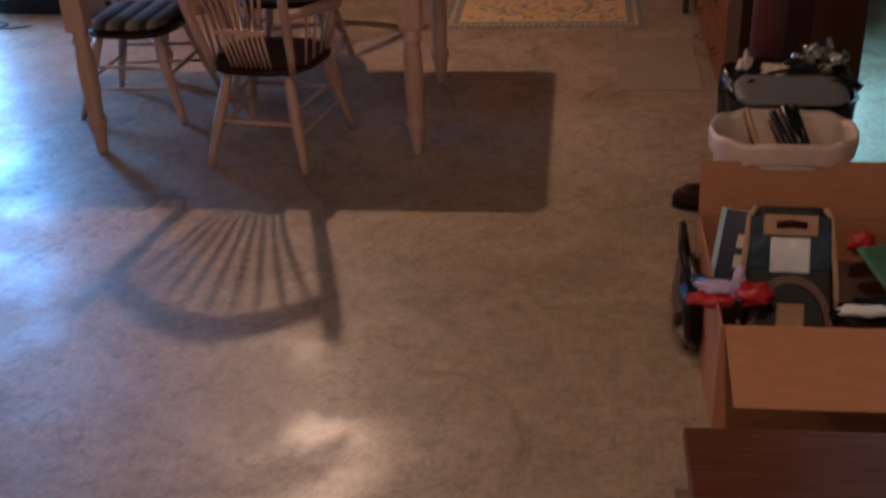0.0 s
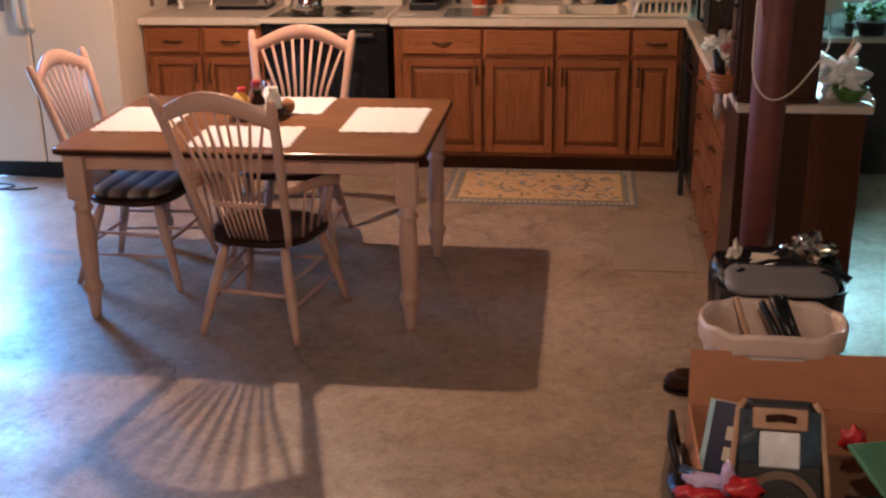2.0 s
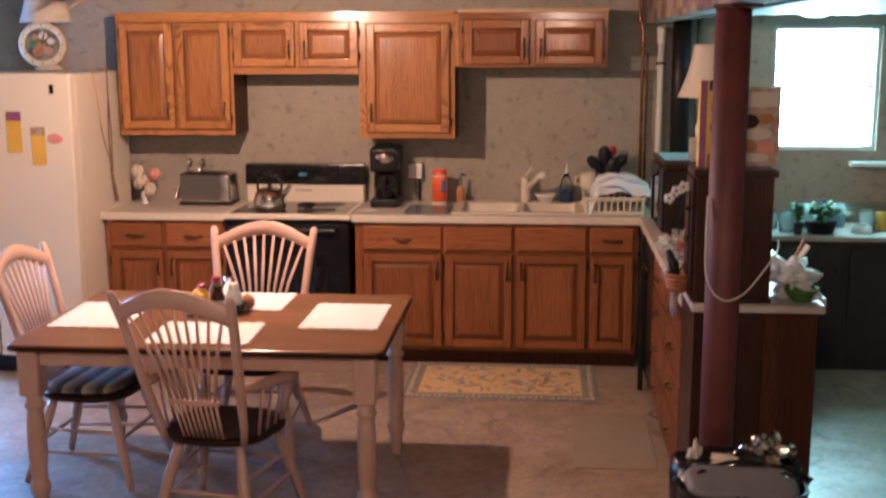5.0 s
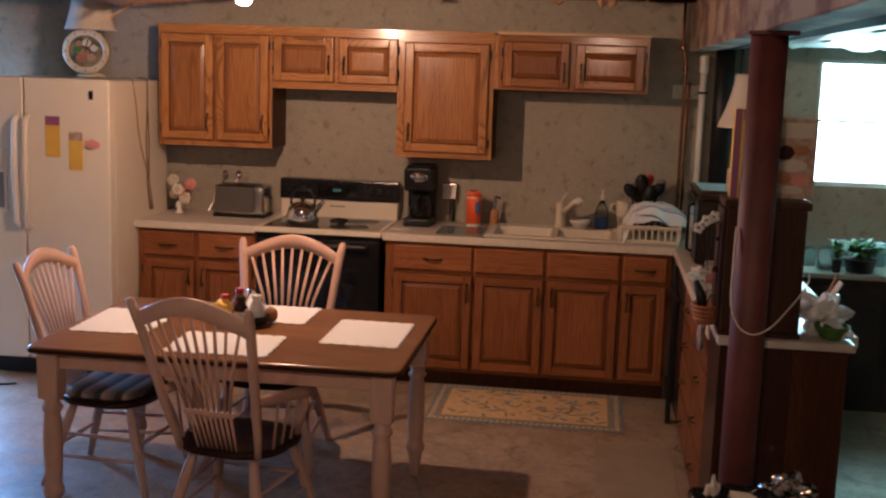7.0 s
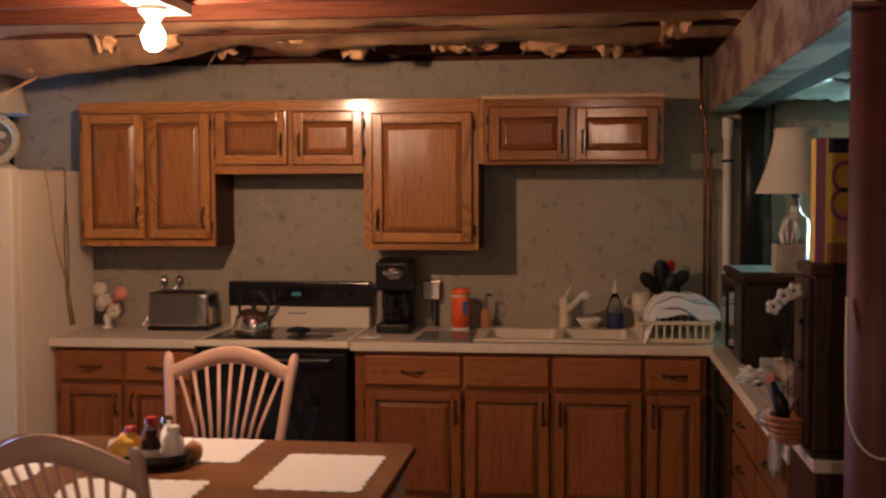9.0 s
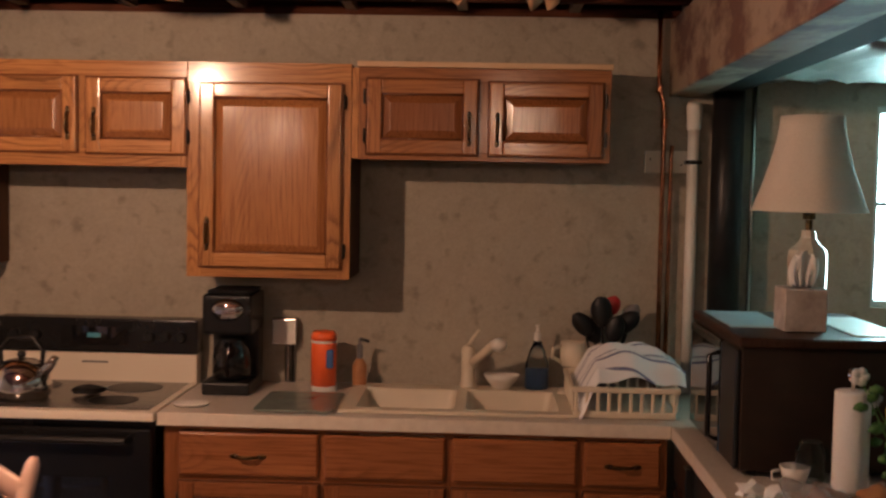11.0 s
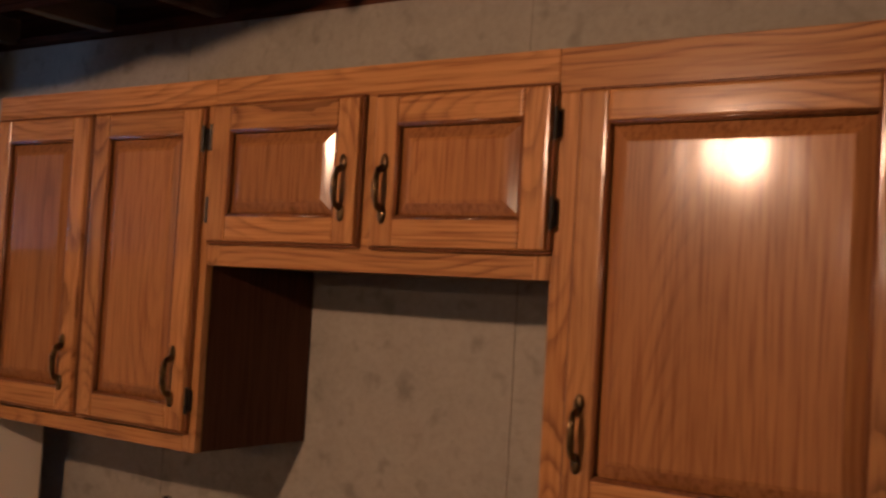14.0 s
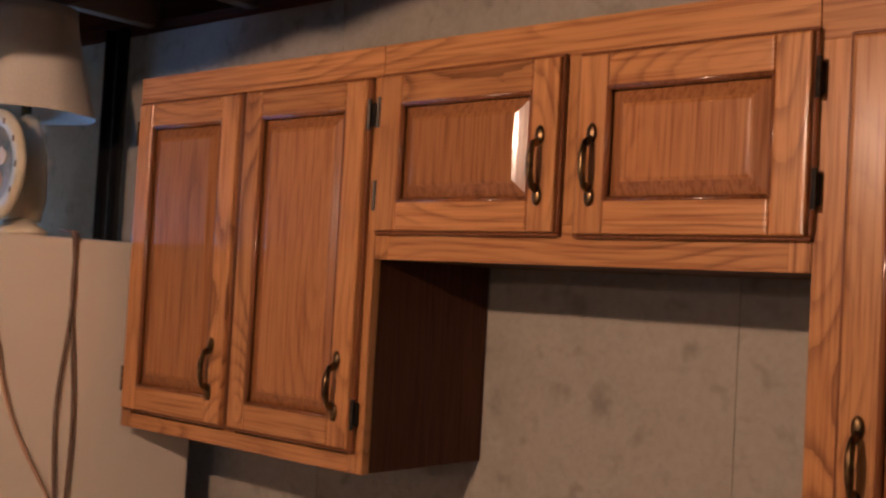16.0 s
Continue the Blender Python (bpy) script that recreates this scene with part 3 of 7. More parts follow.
part("muntin", bx(3.595, 3.605, 0.06, 0.08, WZ0 + 0.022, 1.622), "window_paint", win)
part("window_sill", bx(3.75, WX1 + 0.25, -0.09, 0.0, 1.155, 1.185, 0.004), "window_paint", win)
for z0, z1 in ((1.650, WZ1 - 0.022), (WZ0 + 0.022, 1.622)):
    p = part("pane", bx(WX0 + 0.022, WX1 - 0.022, 0.068, 0.072, z0, z1), "pane", win)
    p.visible_shadow = False


# ---- cabinets ----
def handle(parent, x, z, y, upright=True, length=0.105):
    """Aged brass bow pull with leaf-shaped ends, on a front that faces -y."""
    h, bow = length / 2, 0.024
    pts = [(-h * 0.78, 0.002), (-h * 0.62, bow * 0.75), (-h * 0.25, bow), (h * 0.25, bow), (h * 0.62, bow * 0.75), (h * 0.78, 0.002)]
    place = (lambda a, d: (x, y - d, z + a)) if upright else (lambda a, d: (x + a, y - d, z))
    bm = tube([place(a, d) for a, d in pts], [0.0042, 0.0046, 0.0062, 0.0062, 0.0046, 0.0042], 8)
    for s in (-1, 1):
        c = place(s * h * 0.86, 0.003)
        blob(c, (0.0085, 0.004, 0.016) if upright else (0.016, 0.004, 0.0085), 2, 0.05, bm=bm)
        c = place(s * h * 0.60, 0.012)
        blob(c, (0.006, 0.010, 0.006), 1, 0.0, bm=bm)
    return part("handle", bm, "brass", parent, "aged brass bow pull", True)


def front(name, parent, x0, x1, z0, z1, y, wood=("oak_v", "oak_h"), stile=0.049, slope=0.026):
    """A raised-panel door that faces -y: panel, two stiles and two rails."""
    v, h = M[wood[0]], M[wood[1]]
    t, s = 0.019, stile
    ix0, ix1, iz0, iz1 = x0 + s, x1 - s, z0 + s, z1 - s

    def rect(inset, d):
        return [(ix0 - 0.004 + inset, y - d, iz0 - 0.004 + inset), (ix1 + 0.004 - inset, y - d, iz0 - 0.004 + inset), (ix1 + 0.004 - inset, y - d, iz1 + 0.004 - inset), (ix0 - 0.004 + inset, y - d, iz1 + 0.004 - inset)]

    # bevel and edge colours hold stain plus the shade of the routed profile
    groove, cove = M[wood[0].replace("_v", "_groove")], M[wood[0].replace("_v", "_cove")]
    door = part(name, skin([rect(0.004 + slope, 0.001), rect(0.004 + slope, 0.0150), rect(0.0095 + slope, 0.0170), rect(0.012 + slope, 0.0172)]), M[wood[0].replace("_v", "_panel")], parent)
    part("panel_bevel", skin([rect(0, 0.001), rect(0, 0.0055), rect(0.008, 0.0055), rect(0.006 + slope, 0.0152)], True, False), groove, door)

    def member(kind, a0, a1, b0, b1, material, inner):
        own = bx(a0, a1, y - t, y, b0, b1)
        edges = [e for e in own.edges if all(w.co.y < y - t / 2 for w in e.verts)]
        bmesh.ops.bevel(own, geom=edges, offset=0.0055, segments=3, affect="EDGES", profile=0.6)
        return part(kind, own, material, door)

    member("stile", x0, ix0, z0, z1, v, 1)
    member("stile", ix1, x1, z0, z1, v, 1)
    member("rail", ix0, ix1, z0, iz0, h, 1)
    member("rail", ix0, ix1, iz1, z1, h, 1)
    # cove moulding along the inside of the frame, stain and profile shade in its colour
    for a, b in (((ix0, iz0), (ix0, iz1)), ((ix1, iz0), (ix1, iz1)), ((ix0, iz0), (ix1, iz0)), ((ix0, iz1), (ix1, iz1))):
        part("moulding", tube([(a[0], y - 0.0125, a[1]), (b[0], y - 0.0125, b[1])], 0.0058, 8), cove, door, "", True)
    # routed lip round the outside, stained and painted dark for its shaded edge
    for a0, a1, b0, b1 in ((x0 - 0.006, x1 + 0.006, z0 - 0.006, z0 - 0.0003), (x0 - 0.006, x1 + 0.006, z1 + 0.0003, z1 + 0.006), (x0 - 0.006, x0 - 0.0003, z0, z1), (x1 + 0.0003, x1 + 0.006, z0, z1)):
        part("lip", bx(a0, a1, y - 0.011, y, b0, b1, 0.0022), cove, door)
    return door


def hinge(door, x, z, y):
    bm = bx(x - 0.006, x + 0.006, y - 0.009, y - 0.0005, z - 0.021, z + 0.021, 0.003)
    tube([(x, y - 0.014, z - 0.026), (x, y - 0.014, z + 0.026)], 0.0042, 8, bm)
    return part("hinge", bm, "iron", door, "dark butterfly hinge")


def face_frame(cab, x0, x1, z0, z1, y, left, right, top, bottom, wood=("oak_v", "oak_h"), mullions=()):
    part("frame_stile", bx(x0, x0 + left, y - 0.019, y, z0, z1 - top, 0.0012), wood[0], cab)
    part("frame_stile", bx(x1 - right, x1, y - 0.019, y, z0, z1 - top, 0.0012), wood[0], cab)
    part("frame_rail", bx(x0, x1, y - 0.0187, y, z1 - top, z1, 0.0010), wood[1], cab)
    part("frame_rail", bx(x0 + left, x1 - right, y - 0.0185, y, z0, z0 + bottom, 0.0012), wood[1], cab)
    for m0, m1 in mullions:
        part("frame_mullion", bx(m0, m1, y - 0.0185, y, z0 + bottom, z1 - top, 0.0012), wood[0], cab)


YU = -0.306   # carcass front of the wall units; their face frames end at -0.325
UPPER = "glossy honey oak wall cabinet with raised-panel doors"


def wall_unit(x0, x1, z0, z1, label, doors, left=0.035, right=0.035, top=0.055, bottom=0.03, mullions=(), handle_len=0.105, wood=("oak_v", "oak_h")):
    cab = thing("wall_cabinet", ((x0 + x1) / 2, 0, z0), label, "cabinet", "wall cabinets")
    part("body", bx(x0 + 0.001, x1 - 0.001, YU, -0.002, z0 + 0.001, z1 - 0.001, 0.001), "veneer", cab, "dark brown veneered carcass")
    face_frame(cab, x0, x1, z0, z1, YU, left, right, top, bottom, wood, mullions)
    for d0, d1, e0, e1, hx, hz, hingex in doors:
        d = front("door", cab, d0, d1, e0, e1, YU - 0.0195, wood)
        handle(d, hx, hz, YU - 0.0195 - 0.019, True, handle_len)
        for z in (e0 + 0.06, e1 - 0.06):
            hinge(d, hingex, z, YU - 0.019)
    return cab


ZT = 2.092
wall_unit(-0.718, 0.002, 1.353, ZT, UPPER + " beside the refrigerator",
          [(-0.694, -0.366, 1.395, 2.031, -0.400, 1.50, -0.700), (-0.344, -0.020, 1.395, 2.031, -0.052, 1.50, -0.014)], mullions=((-0.375, -0.339),))
wall_unit(0.003, 0.774, 1.722, ZT, "short honey oak wall cabinet above the stove", [(0.015, 0.384, 1.770, 2.033, 0.356, 1.870, 0.009), (0.421, 0.772, 1.768, 2.030, 0.449, 1.868, 0.780)], left=0.03, right=0.03, bottom=0.06, mullions=((0.375, 0.427),))
wall_unit(0.775, 1.353, 1.338, ZT, "tall single-door honey oak wall cabinet", [(0.824, 1.321, 1.377, 2.018, 0.850, 1.492, 1.331)], left=0.055, right=0.045, top=0.072, bottom=0.045)
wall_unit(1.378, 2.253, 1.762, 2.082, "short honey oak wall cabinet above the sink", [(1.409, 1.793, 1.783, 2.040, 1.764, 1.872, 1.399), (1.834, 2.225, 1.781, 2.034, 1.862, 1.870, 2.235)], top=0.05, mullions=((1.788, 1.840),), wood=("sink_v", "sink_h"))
cr = thing("cabinet_moulding", (1.81, -0.3, 2.083), "pale unfinished wooden strip on top of the cabinet", "moulding")
part("strip", bx(1.372, 2.258, -0.338, -0.01, 2.083, 2.102, 0.002), mat("pale_raw_pine", (0.58, 0.40, 0.24), 0.6, colour2=(0.48, 0.31, 0.17), scale=5.0, stretch=(0.6, 8, 8), bump=0.1), cr)
fl = thing("cabinet_filler", (1.366, -0.3, 1.76), "narrow oak filler strip between two wall cabinets", "filler")
part("strip", bx(1.354, 1.377, YU - 0.016, -0.05, 1.765, 2.080, 0.001), "oak_v", fl)

YB = -0.590   # carcass front of the base units; face frames end at -0.609
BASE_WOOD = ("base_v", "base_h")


def base_unit(x0, x1, label, fronts, toe=True):
    """fronts: (x0, x1, drawer pull or not, side of the door pull)."""
    cab = thing("base_cabinet", ((x0 + x1) / 2, 0, 0), label, "cabinet", "base cabinets")
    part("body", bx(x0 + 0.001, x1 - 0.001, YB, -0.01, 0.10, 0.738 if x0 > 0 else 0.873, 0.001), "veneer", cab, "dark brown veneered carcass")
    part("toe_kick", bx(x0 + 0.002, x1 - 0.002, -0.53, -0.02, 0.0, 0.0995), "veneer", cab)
    gaps = [(a[1] - 0.004, b[0] + 0.004) for a, b in zip(fronts, fronts[1:])]
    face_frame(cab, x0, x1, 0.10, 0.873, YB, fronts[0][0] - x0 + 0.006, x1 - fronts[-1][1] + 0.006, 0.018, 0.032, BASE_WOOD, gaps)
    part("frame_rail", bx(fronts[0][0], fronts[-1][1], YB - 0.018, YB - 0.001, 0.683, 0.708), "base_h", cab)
    for a, b, pull, side in fronts:
        y = YB - 0.0195
        own = bx(a, b, y - 0.019, y, 0.707, 0.852)
        bmesh.ops.bevel(own, geom=[e for e in own.edges if all(v.co.y < y - 0.01 for v in e.verts)], offset=0.008, segments=2, affect="EDGES", profile=0.4)
        dr = part("drawer_front", own, "base_h", cab)
        if pull:
            handle(dr, (a + b) / 2, 0.775, y - 0.019, False)
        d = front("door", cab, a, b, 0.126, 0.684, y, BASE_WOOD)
        handle(d, (b - 0.028) if side > 0 else (a + 0.028), 0.585, y - 0.019)
        for z in (0.19, 0.62):
            hinge(d, a - 0.006 if side > 0 else b + 0.006, z, YB - 0.019)
    return cab


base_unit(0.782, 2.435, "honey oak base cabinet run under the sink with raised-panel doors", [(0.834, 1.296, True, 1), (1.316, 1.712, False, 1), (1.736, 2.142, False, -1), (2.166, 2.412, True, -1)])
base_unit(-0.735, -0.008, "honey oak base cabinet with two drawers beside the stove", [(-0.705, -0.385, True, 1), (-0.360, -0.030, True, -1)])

# worktops
SX0, SX1, SY0, SY1 = 1.375, 2.115, -0.55, -0.085
def worktop(label, boxes, edges):
    wt = thing("worktop", (boxes[0][0], boxes[0][2], 0.875), label, "worktop")
    for b in boxes:
        part("slab", bx(*b, 0.875, 0.915), "laminate", wt)
    for e in edges:
        part("edge_strip", bx(*e, 0.873, 0.9165, 0.002), "edge", wt, "pale laminate edging")
    return wt


worktop("speckled beige laminate worktop between refrigerator and stove", [(-0.745, -0.004, -0.64, -0.004)], [(-0.748, -0.004, -0.646, -0.640)])
worktop("speckled beige laminate L-shaped worktop around the sink",
        [(0.768, SX0, -0.64, -0.004), (SX0, SX1, -0.64, SY0), (SX0, SX1, SY1, -0.004), (SX1, 3.0, -0.64, -0.004), (2.446, 3.0, -2.66, -0.6401)],
        [(0.766, 2.44, -0.646, -0.640), (2.440, 2.446, -2.66, -0.6465), (2.440, 3.004, -2.667, -2.6605)])

# peninsula: dishwasher and drawer cabinet that face west
dw = thing("dishwasher", (2.75, -1.04, 0), "black built-in dishwasher under the worktop", "dishwasher")
part("door", bx(2.452, 2.475, -1.385, -0.665, 0.12, 0.74, 0.004), "black", dw)
part("control_panel", bx(2.448, 2.475, -1.385, -0.665, 0.745, 0.868, 0.004), "black_matte", dw)
part("kick_plate", bx(2.50, 2.52, -1.385, -0.665, 0.0, 0.115), "black_matte", dw)
part("side_trim", bx(2.424, 2.4515, -1.005, -0.955, 0.0, 0.866, 0.003), "black_matte", dw, "black upright trim")
part("tub", bx(2.476, 2.98, -1.384, -0.666, 0.12, 0.868), "black_matte", dw)
part("handle", tube([(2.44, -1.30, 0.735), (2.432, -1.26, 0.735), (2.432, -0.80, 0.735), (2.44, -0.76, 0.735)], 0.007, 8), "black", dw)
pc = thing("peninsula_cabinet", (2.72, -2.02, 0), "oak drawer cabinet at the end of the peninsula", "cabinet", "base cabinets")
part("body", bx(2.472, 2.97, -2.62, -1.39, 0.10, 0.873, 0.001), "veneer", pc)
part("toe_kick", bx(2.52, 2.96, -2.61, -1.40, 0.0, 0.0995), "veneer", pc)
part("end_panel", bx(2.455, 2.975, -2.634, -2.621, 0.0, 0.873, 0.001), "walnut", pc, "dark brown wooden end panel")
for y0, y1 in ((-2.0, -1.41), (-2.605, -2.02)):
    for z0, z1 in ((0.12, 0.33), (0.345, 0.52), (0.535, 0.69), (0.705, 0.855)):
        # fronts use the oak that has their shade put into its colour
        dr = part("drawer_front", bx(2.452, 2.4715, y0, y1, z0, z1, 0.005, 2), "shaded_y", pc)
        yc, zc = (y0 + y1) / 2, (z0 + z1) / 2
        bm = tube([(2.452, yc - 0.045, zc), (2.432, yc - 0.03, zc), (2.428, yc, zc), (2.432, yc + 0.03, zc), (2.452, yc + 0.045, zc)], 0.005, 8)
        part("handle", bm, "brass", dr, "aged brass bow pull", True)

# sink
sk = thing("kitchen_sink", (1.745, -0.32, 0.915), "cream double-bowl drop-in kitchen sink", "sink")
def rr(x0, x1, y0, y1, z, r=0.03, n=4):
    out = []
    for cx, cy, a0 in ((x1 - r, y1 - r, 0), (x0 + r, y1 - r, 90), (x0 + r, y0 + r, 180), (x1 - r, y0 + r, 270)):
        for k in range(n + 1):
            a = radians(a0 + 90 * k / n)
            out.append((cx + r * math.cos(a), cy + r * math.sin(a), z))
    return out


rim = bx(SX0 - 0.025, SX1 + 0.025, SY0 - 0.02, SY0 + 0.035, 0.916, 0.928, 0.004, 2)
bx(SX0 - 0.025, SX1 + 0.025, SY1 - 0.075, SY1 + 0.03, 0.916, 0.928, 0.004, 2, bm=rim)
for a, b in ((SX0 - 0.025, SX0 + 0.03), (1.735, 1.775), (SX1 - 0.03, SX1 + 0.025)):
    bx(a, b, SY0 + 0.03, SY1 - 0.07, 0.9155, 0.9275, 0.003, 2, bm=rim)
part("rim", rim, "bone", sk)
for a, b in ((SX0 + 0.028, 1.737), (1.773, SX1 - 0.028)):
    y0, y1 = SY0 + 0.033, SY1 - 0.073
    rings = [rr(a, b, y0, y1, 0.926), rr(a + 0.004, b - 0.004, y0 + 0.004, y1 - 0.004, 0.915), rr(a + 0.02, b - 0.02, y0 + 0.02, y1 - 0.02, 0.76), rr(a + 0.06, b - 0.06, y0 + 0.06, y1 - 0.06, 0.748)]
    bm = skin(rings, True, False)
    bm.faces.new([v for v in bm.verts][-20:])
    bmesh.ops.reverse_faces(bm, faces=bm.faces[:])
    part("bowl", bm, "bone", sk, "", True)
    part("drain", lathe([(0.038, 0), (0.040, 0.003), (0.030, 0.004)], ((a + b) / 2, -0.32, 0.749), 16), "steel", sk)
fc = thing("kitchen_faucet", (1.775, -0.10, 0.928), "cream single-lever kitchen faucet", "faucet")
part("body", lathe([(0.032, 0), (0.032, 0.012), (0.026, 0.02), (0.025, 0.12), (0.027, 0.128), (0.024, 0.15), (0.012, 0.158)], (1.775, -0.10, 0.928), 18), "bone", fc, "", True)
part("lever", tube([(1.775, -0.10, 1.08), (1.79, -0.105, 1.11), (1.815, -0.11, 1.145)], [0.009, 0.008, 0.006], 8), "bone", fc, "", True)
part("spout", tube([(1.79, -0.115, 1.02), (1.83, -0.15, 1.06), (1.865, -0.19, 1.10), (1.885, -0.215, 1.10)], [0.018, 0.017, 0.018, 0.022], 12), "bone", fc, "", True)
part("spray_head", blob((1.885, -0.215, 1.105), (0.030, 0.026, 0.026), 2, 0.0), "white", fc, "", True)

# ---- stove ----
st = thing("stove", (0.38, -0.33, 0), "black and cream electric range with a ceramic hob", "stove")
part("body", bx(0.004, 0.756, -0.625, -0.03, 0.02, 0.893, 0.004), "black", st)
part("oven_door", bx(0.010, 0.750, -0.655, -0.626, 0.20, 0.86, 0.008, 2), "black", st)
part("oven_window", bx(0.14, 0.62, -0.6575, -0.655, 0.36, 0.70, 0.001), "black_glass", st)
part("drawer", bx(0.010, 0.750, -0.65, -0.626, 0.035, 0.19, 0.006), "black", st)
hd = part("oven_handle", tube([(0.08, -0.655, 0.83), (0.08, -0.70, 0.83), (0.68, -0.70, 0.83), (0.68, -0.655, 0.83)], 0.011, 8), "black_matte", st)
top = bx(-0.002, 0.762, -0.668, -0.62, 0.888, 0.918, 0.006, 2)
bx(-0.002, 0.03, -0.62, -0.10, 0.894, 0.918, 0.004, bm=top)
bx(0.73, 0.762, -0.62, -0.10, 0.894, 0.918, 0.004, bm=top)
part("cooktop_rim", top, "cream", st, "cream enamel rim")
part("hob", bx(0.0305, 0.7295, -0.6195, -0.10, 0.895, 0.916), "hob", st, "grey ceramic hob")
for x, y, r in ((0.20, -0.46, 0.10), (0.56, -0.46, 0.085), (0.20, -0.22, 0.085), (0.56, -0.22, 0.10)):
    part("burner", lathe([(r, 0), (r, 0.0012), (r - 0.006, 0.0014)], (x, y, 0.9162), 28), "black_matte", st)
part("backguard_lower", bx(0.004, 0.756, -0.10, -0.03, 0.90, 1.025, 0.006, 2), "cream", st, "cream enamel panel")
bg = part("backguard", bx(-0.002, 0.762, -0.112, -0.025, 1.026, 1.155, 0.008, 2), "black", st, "black glass control panel")
part("display_panel", bx(0.24, 0.50, -0.1145, -0.1120, 1.055, 1.125, 0.0008), "black_glass", bg)
part("clock", bx(0.345, 0.395, -0.1155, -0.1146, 1.083, 1.10), "display", bg, "lit clock display")
for x in (0.07, 0.15, 0.58, 0.64, 0.70):
    part("knob", turned(lathe([(0.02, 0), (0.019, 0.014), (0.015, 0.02)], (0, 0, 0), 14), Matrix.Translation((x, -0.112, 1.09)) @ Matrix.Rotation(radians(90), 4, "X")), "black_matte", bg)
part("badge", bx(0.32, 0.42, -0.102, -0.1005, 0.985, 0.992), "grey", st)

# ---- refrigerator ----
fr = thing("refrigerator", (-1.2, -0.55, 0), "cream side-by-side refrigerator with magnets and notes on its door", "refrigerator")
FX0, FX1 = -1.64, -0.748
part("body", bx(FX0, FX1, -0.90, -0.12, 0.03, 1.742, 0.008, 2), "cream", fr)
part("grille", bx(FX0 + 0.01, FX1 - 0.01, -0.93, -0.90, 0.01, 0.10, 0.004), "black_matte", fr, "black toe grille")
dr = part("fridge_door", bx(-1.255, FX1 + 0.002, -0.985, -0.905, 0.115, 1.748, 0.012, 3), "cream", fr)
fz = part("freezer_door", bx(FX0, -1.265, -0.985, -0.905, 0.115, 1.748, 0.012, 3), "cream", fr)
part("door_handle", tube([(-1.232, -0.985, 1.54), (-1.228, -1.03, 1.50), (-1.228, -1.042, 1.25), (-1.228, -1.03, 0.93), (-1.232, -0.985, 0.89)], [0.014, 0.016, 0.017, 0.016, 0.014], 12), "cream", dr, "cream bowed handle", True)
part("door_handle", tube([(-1.288, -0.985, 1.54), (-1.292, -1.03, 1.50), (-1.292, -1.042, 1.25), (-1.292, -1.03, 0.93), (-1.288, -0.985, 0.89)], [0.014, 0.016, 0.017, 0.016, 0.014], 12), "cream", fz, "cream bowed handle", True)
part("dispenser_frame", bx(-1.585, -1.365, -0.992, -0.985, 0.98, 1.34, 0.004), "cream", fz)
part("dispenser_panel", bx(-1.57, -1.38, -0.996, -0.992, 1.22, 1.33, 0.002), "shade", fz)
part("dispenser_recess", bx(-1.565, -1.385, -0.9935, -0.990, 1.0, 1.205, 0.001), "grey", fz, "grey dispenser recess")
part("badge", bx(-0.866, -0.840, -0.988, -0.985, 1.635, 1.685, 0.001), "iron", dr)
def note(x0, x1, z0, z1, name, label, strips, turn=0):
    n = thing(name, ((x0 + x1) / 2, -0.986, z0), label, name.replace("_", " "))
    for s, (a, b, m) in enumerate(strips):
        part("sheet" if s else "card", turned(bx(x0, x1, -0.9895 - 0.001 * s, -0.9872 - 0.001 * s, z0 + a * (z1 - z0), z0 + b * (z1 - z0)), Matrix.Rotation(0, 4, "Y")), m, n)
note(-1.125, -1.040, 1.305, 1.535, "magnetic_pad", "yellow magnetic notepad with a dark header on the refrigerator", [(0, 0.80, "yellow"), (0.78, 1, "purple")])
note(-0.985, -0.905, 1.235, 1.45, "magnetic_pad", "yellow magnetic notepad with a printed header on the refrigerator", [(0, 0.80, "yellow"), (0.78, 1, "print")])
mg = thing("fridge_magnet", (-0.83, -0.986, 1.31), "small pink fruit-shaped refrigerator magnet", "magnet")
part("shape", blob((-0.845, -0.992, 1.385), (0.045, 0.005, 0.028), 2, 0.3, 4), "pink", mg)
cd = thing("appliance_cord", (-0.745, -0.6, 1.745), "brown cords hanging down the side of the refrigerator", "cord")
for k, (ya, yb, wob) in enumerate(((-0.66, -0.44, 0.012), (-0.448, -0.462, 0.008), (-0.440, -0.420, -0.006))):
    pts = [(-0.744, ya + (yb - ya) * q ** 1.3 + wob * math.sin(8 * q), 1.752 - 0.62 * q) for q in [i / 24 for i in range(25)]]
    part("cord", tube([(-0.80, ya, 1.757)] + pts + [(-0.744, yb + 0.05, 0.95)], 0.0042, 6), "tan" if k == 0 else "brown_cloth", cd, "", True)

# lamp with an oval picture-clock base on the refrigerator
CX, CY = -1.135, -0.36
cl = thing("clock_lamp", (CX, CY, 1.75), "cream oval clock lamp with a pale bell shade", "lamp")
def oval(a, b, y, z=1.905, x=CX, n=40):
    return [(x + a * math.cos(2 * math.pi * k / n), y, z + b * math.sin(2 * math.pi * k / n)) for k in range(n)]
part("foot", lathe([(0.075, 0), (0.078, 0.012), (0.05, 0.026), (0.035, 0.04)], (CX, CY, 1.75), 20, squash=(1.2, 0.7)), "ceramic", cl, "", True)
PY = CY - 0.075
part("ring", skin([oval(0.120, 0.112, PY + 0.012), oval(0.148, 0.134, PY + 0.004), oval(0.150, 0.136, PY - 0.004), oval(0.144, 0.130, PY - 0.012), oval(0.112, 0.099, PY - 0.010), oval(0.108, 0.095, PY - 0.004)]), "ceramic", cl, "wide cream rim", True)
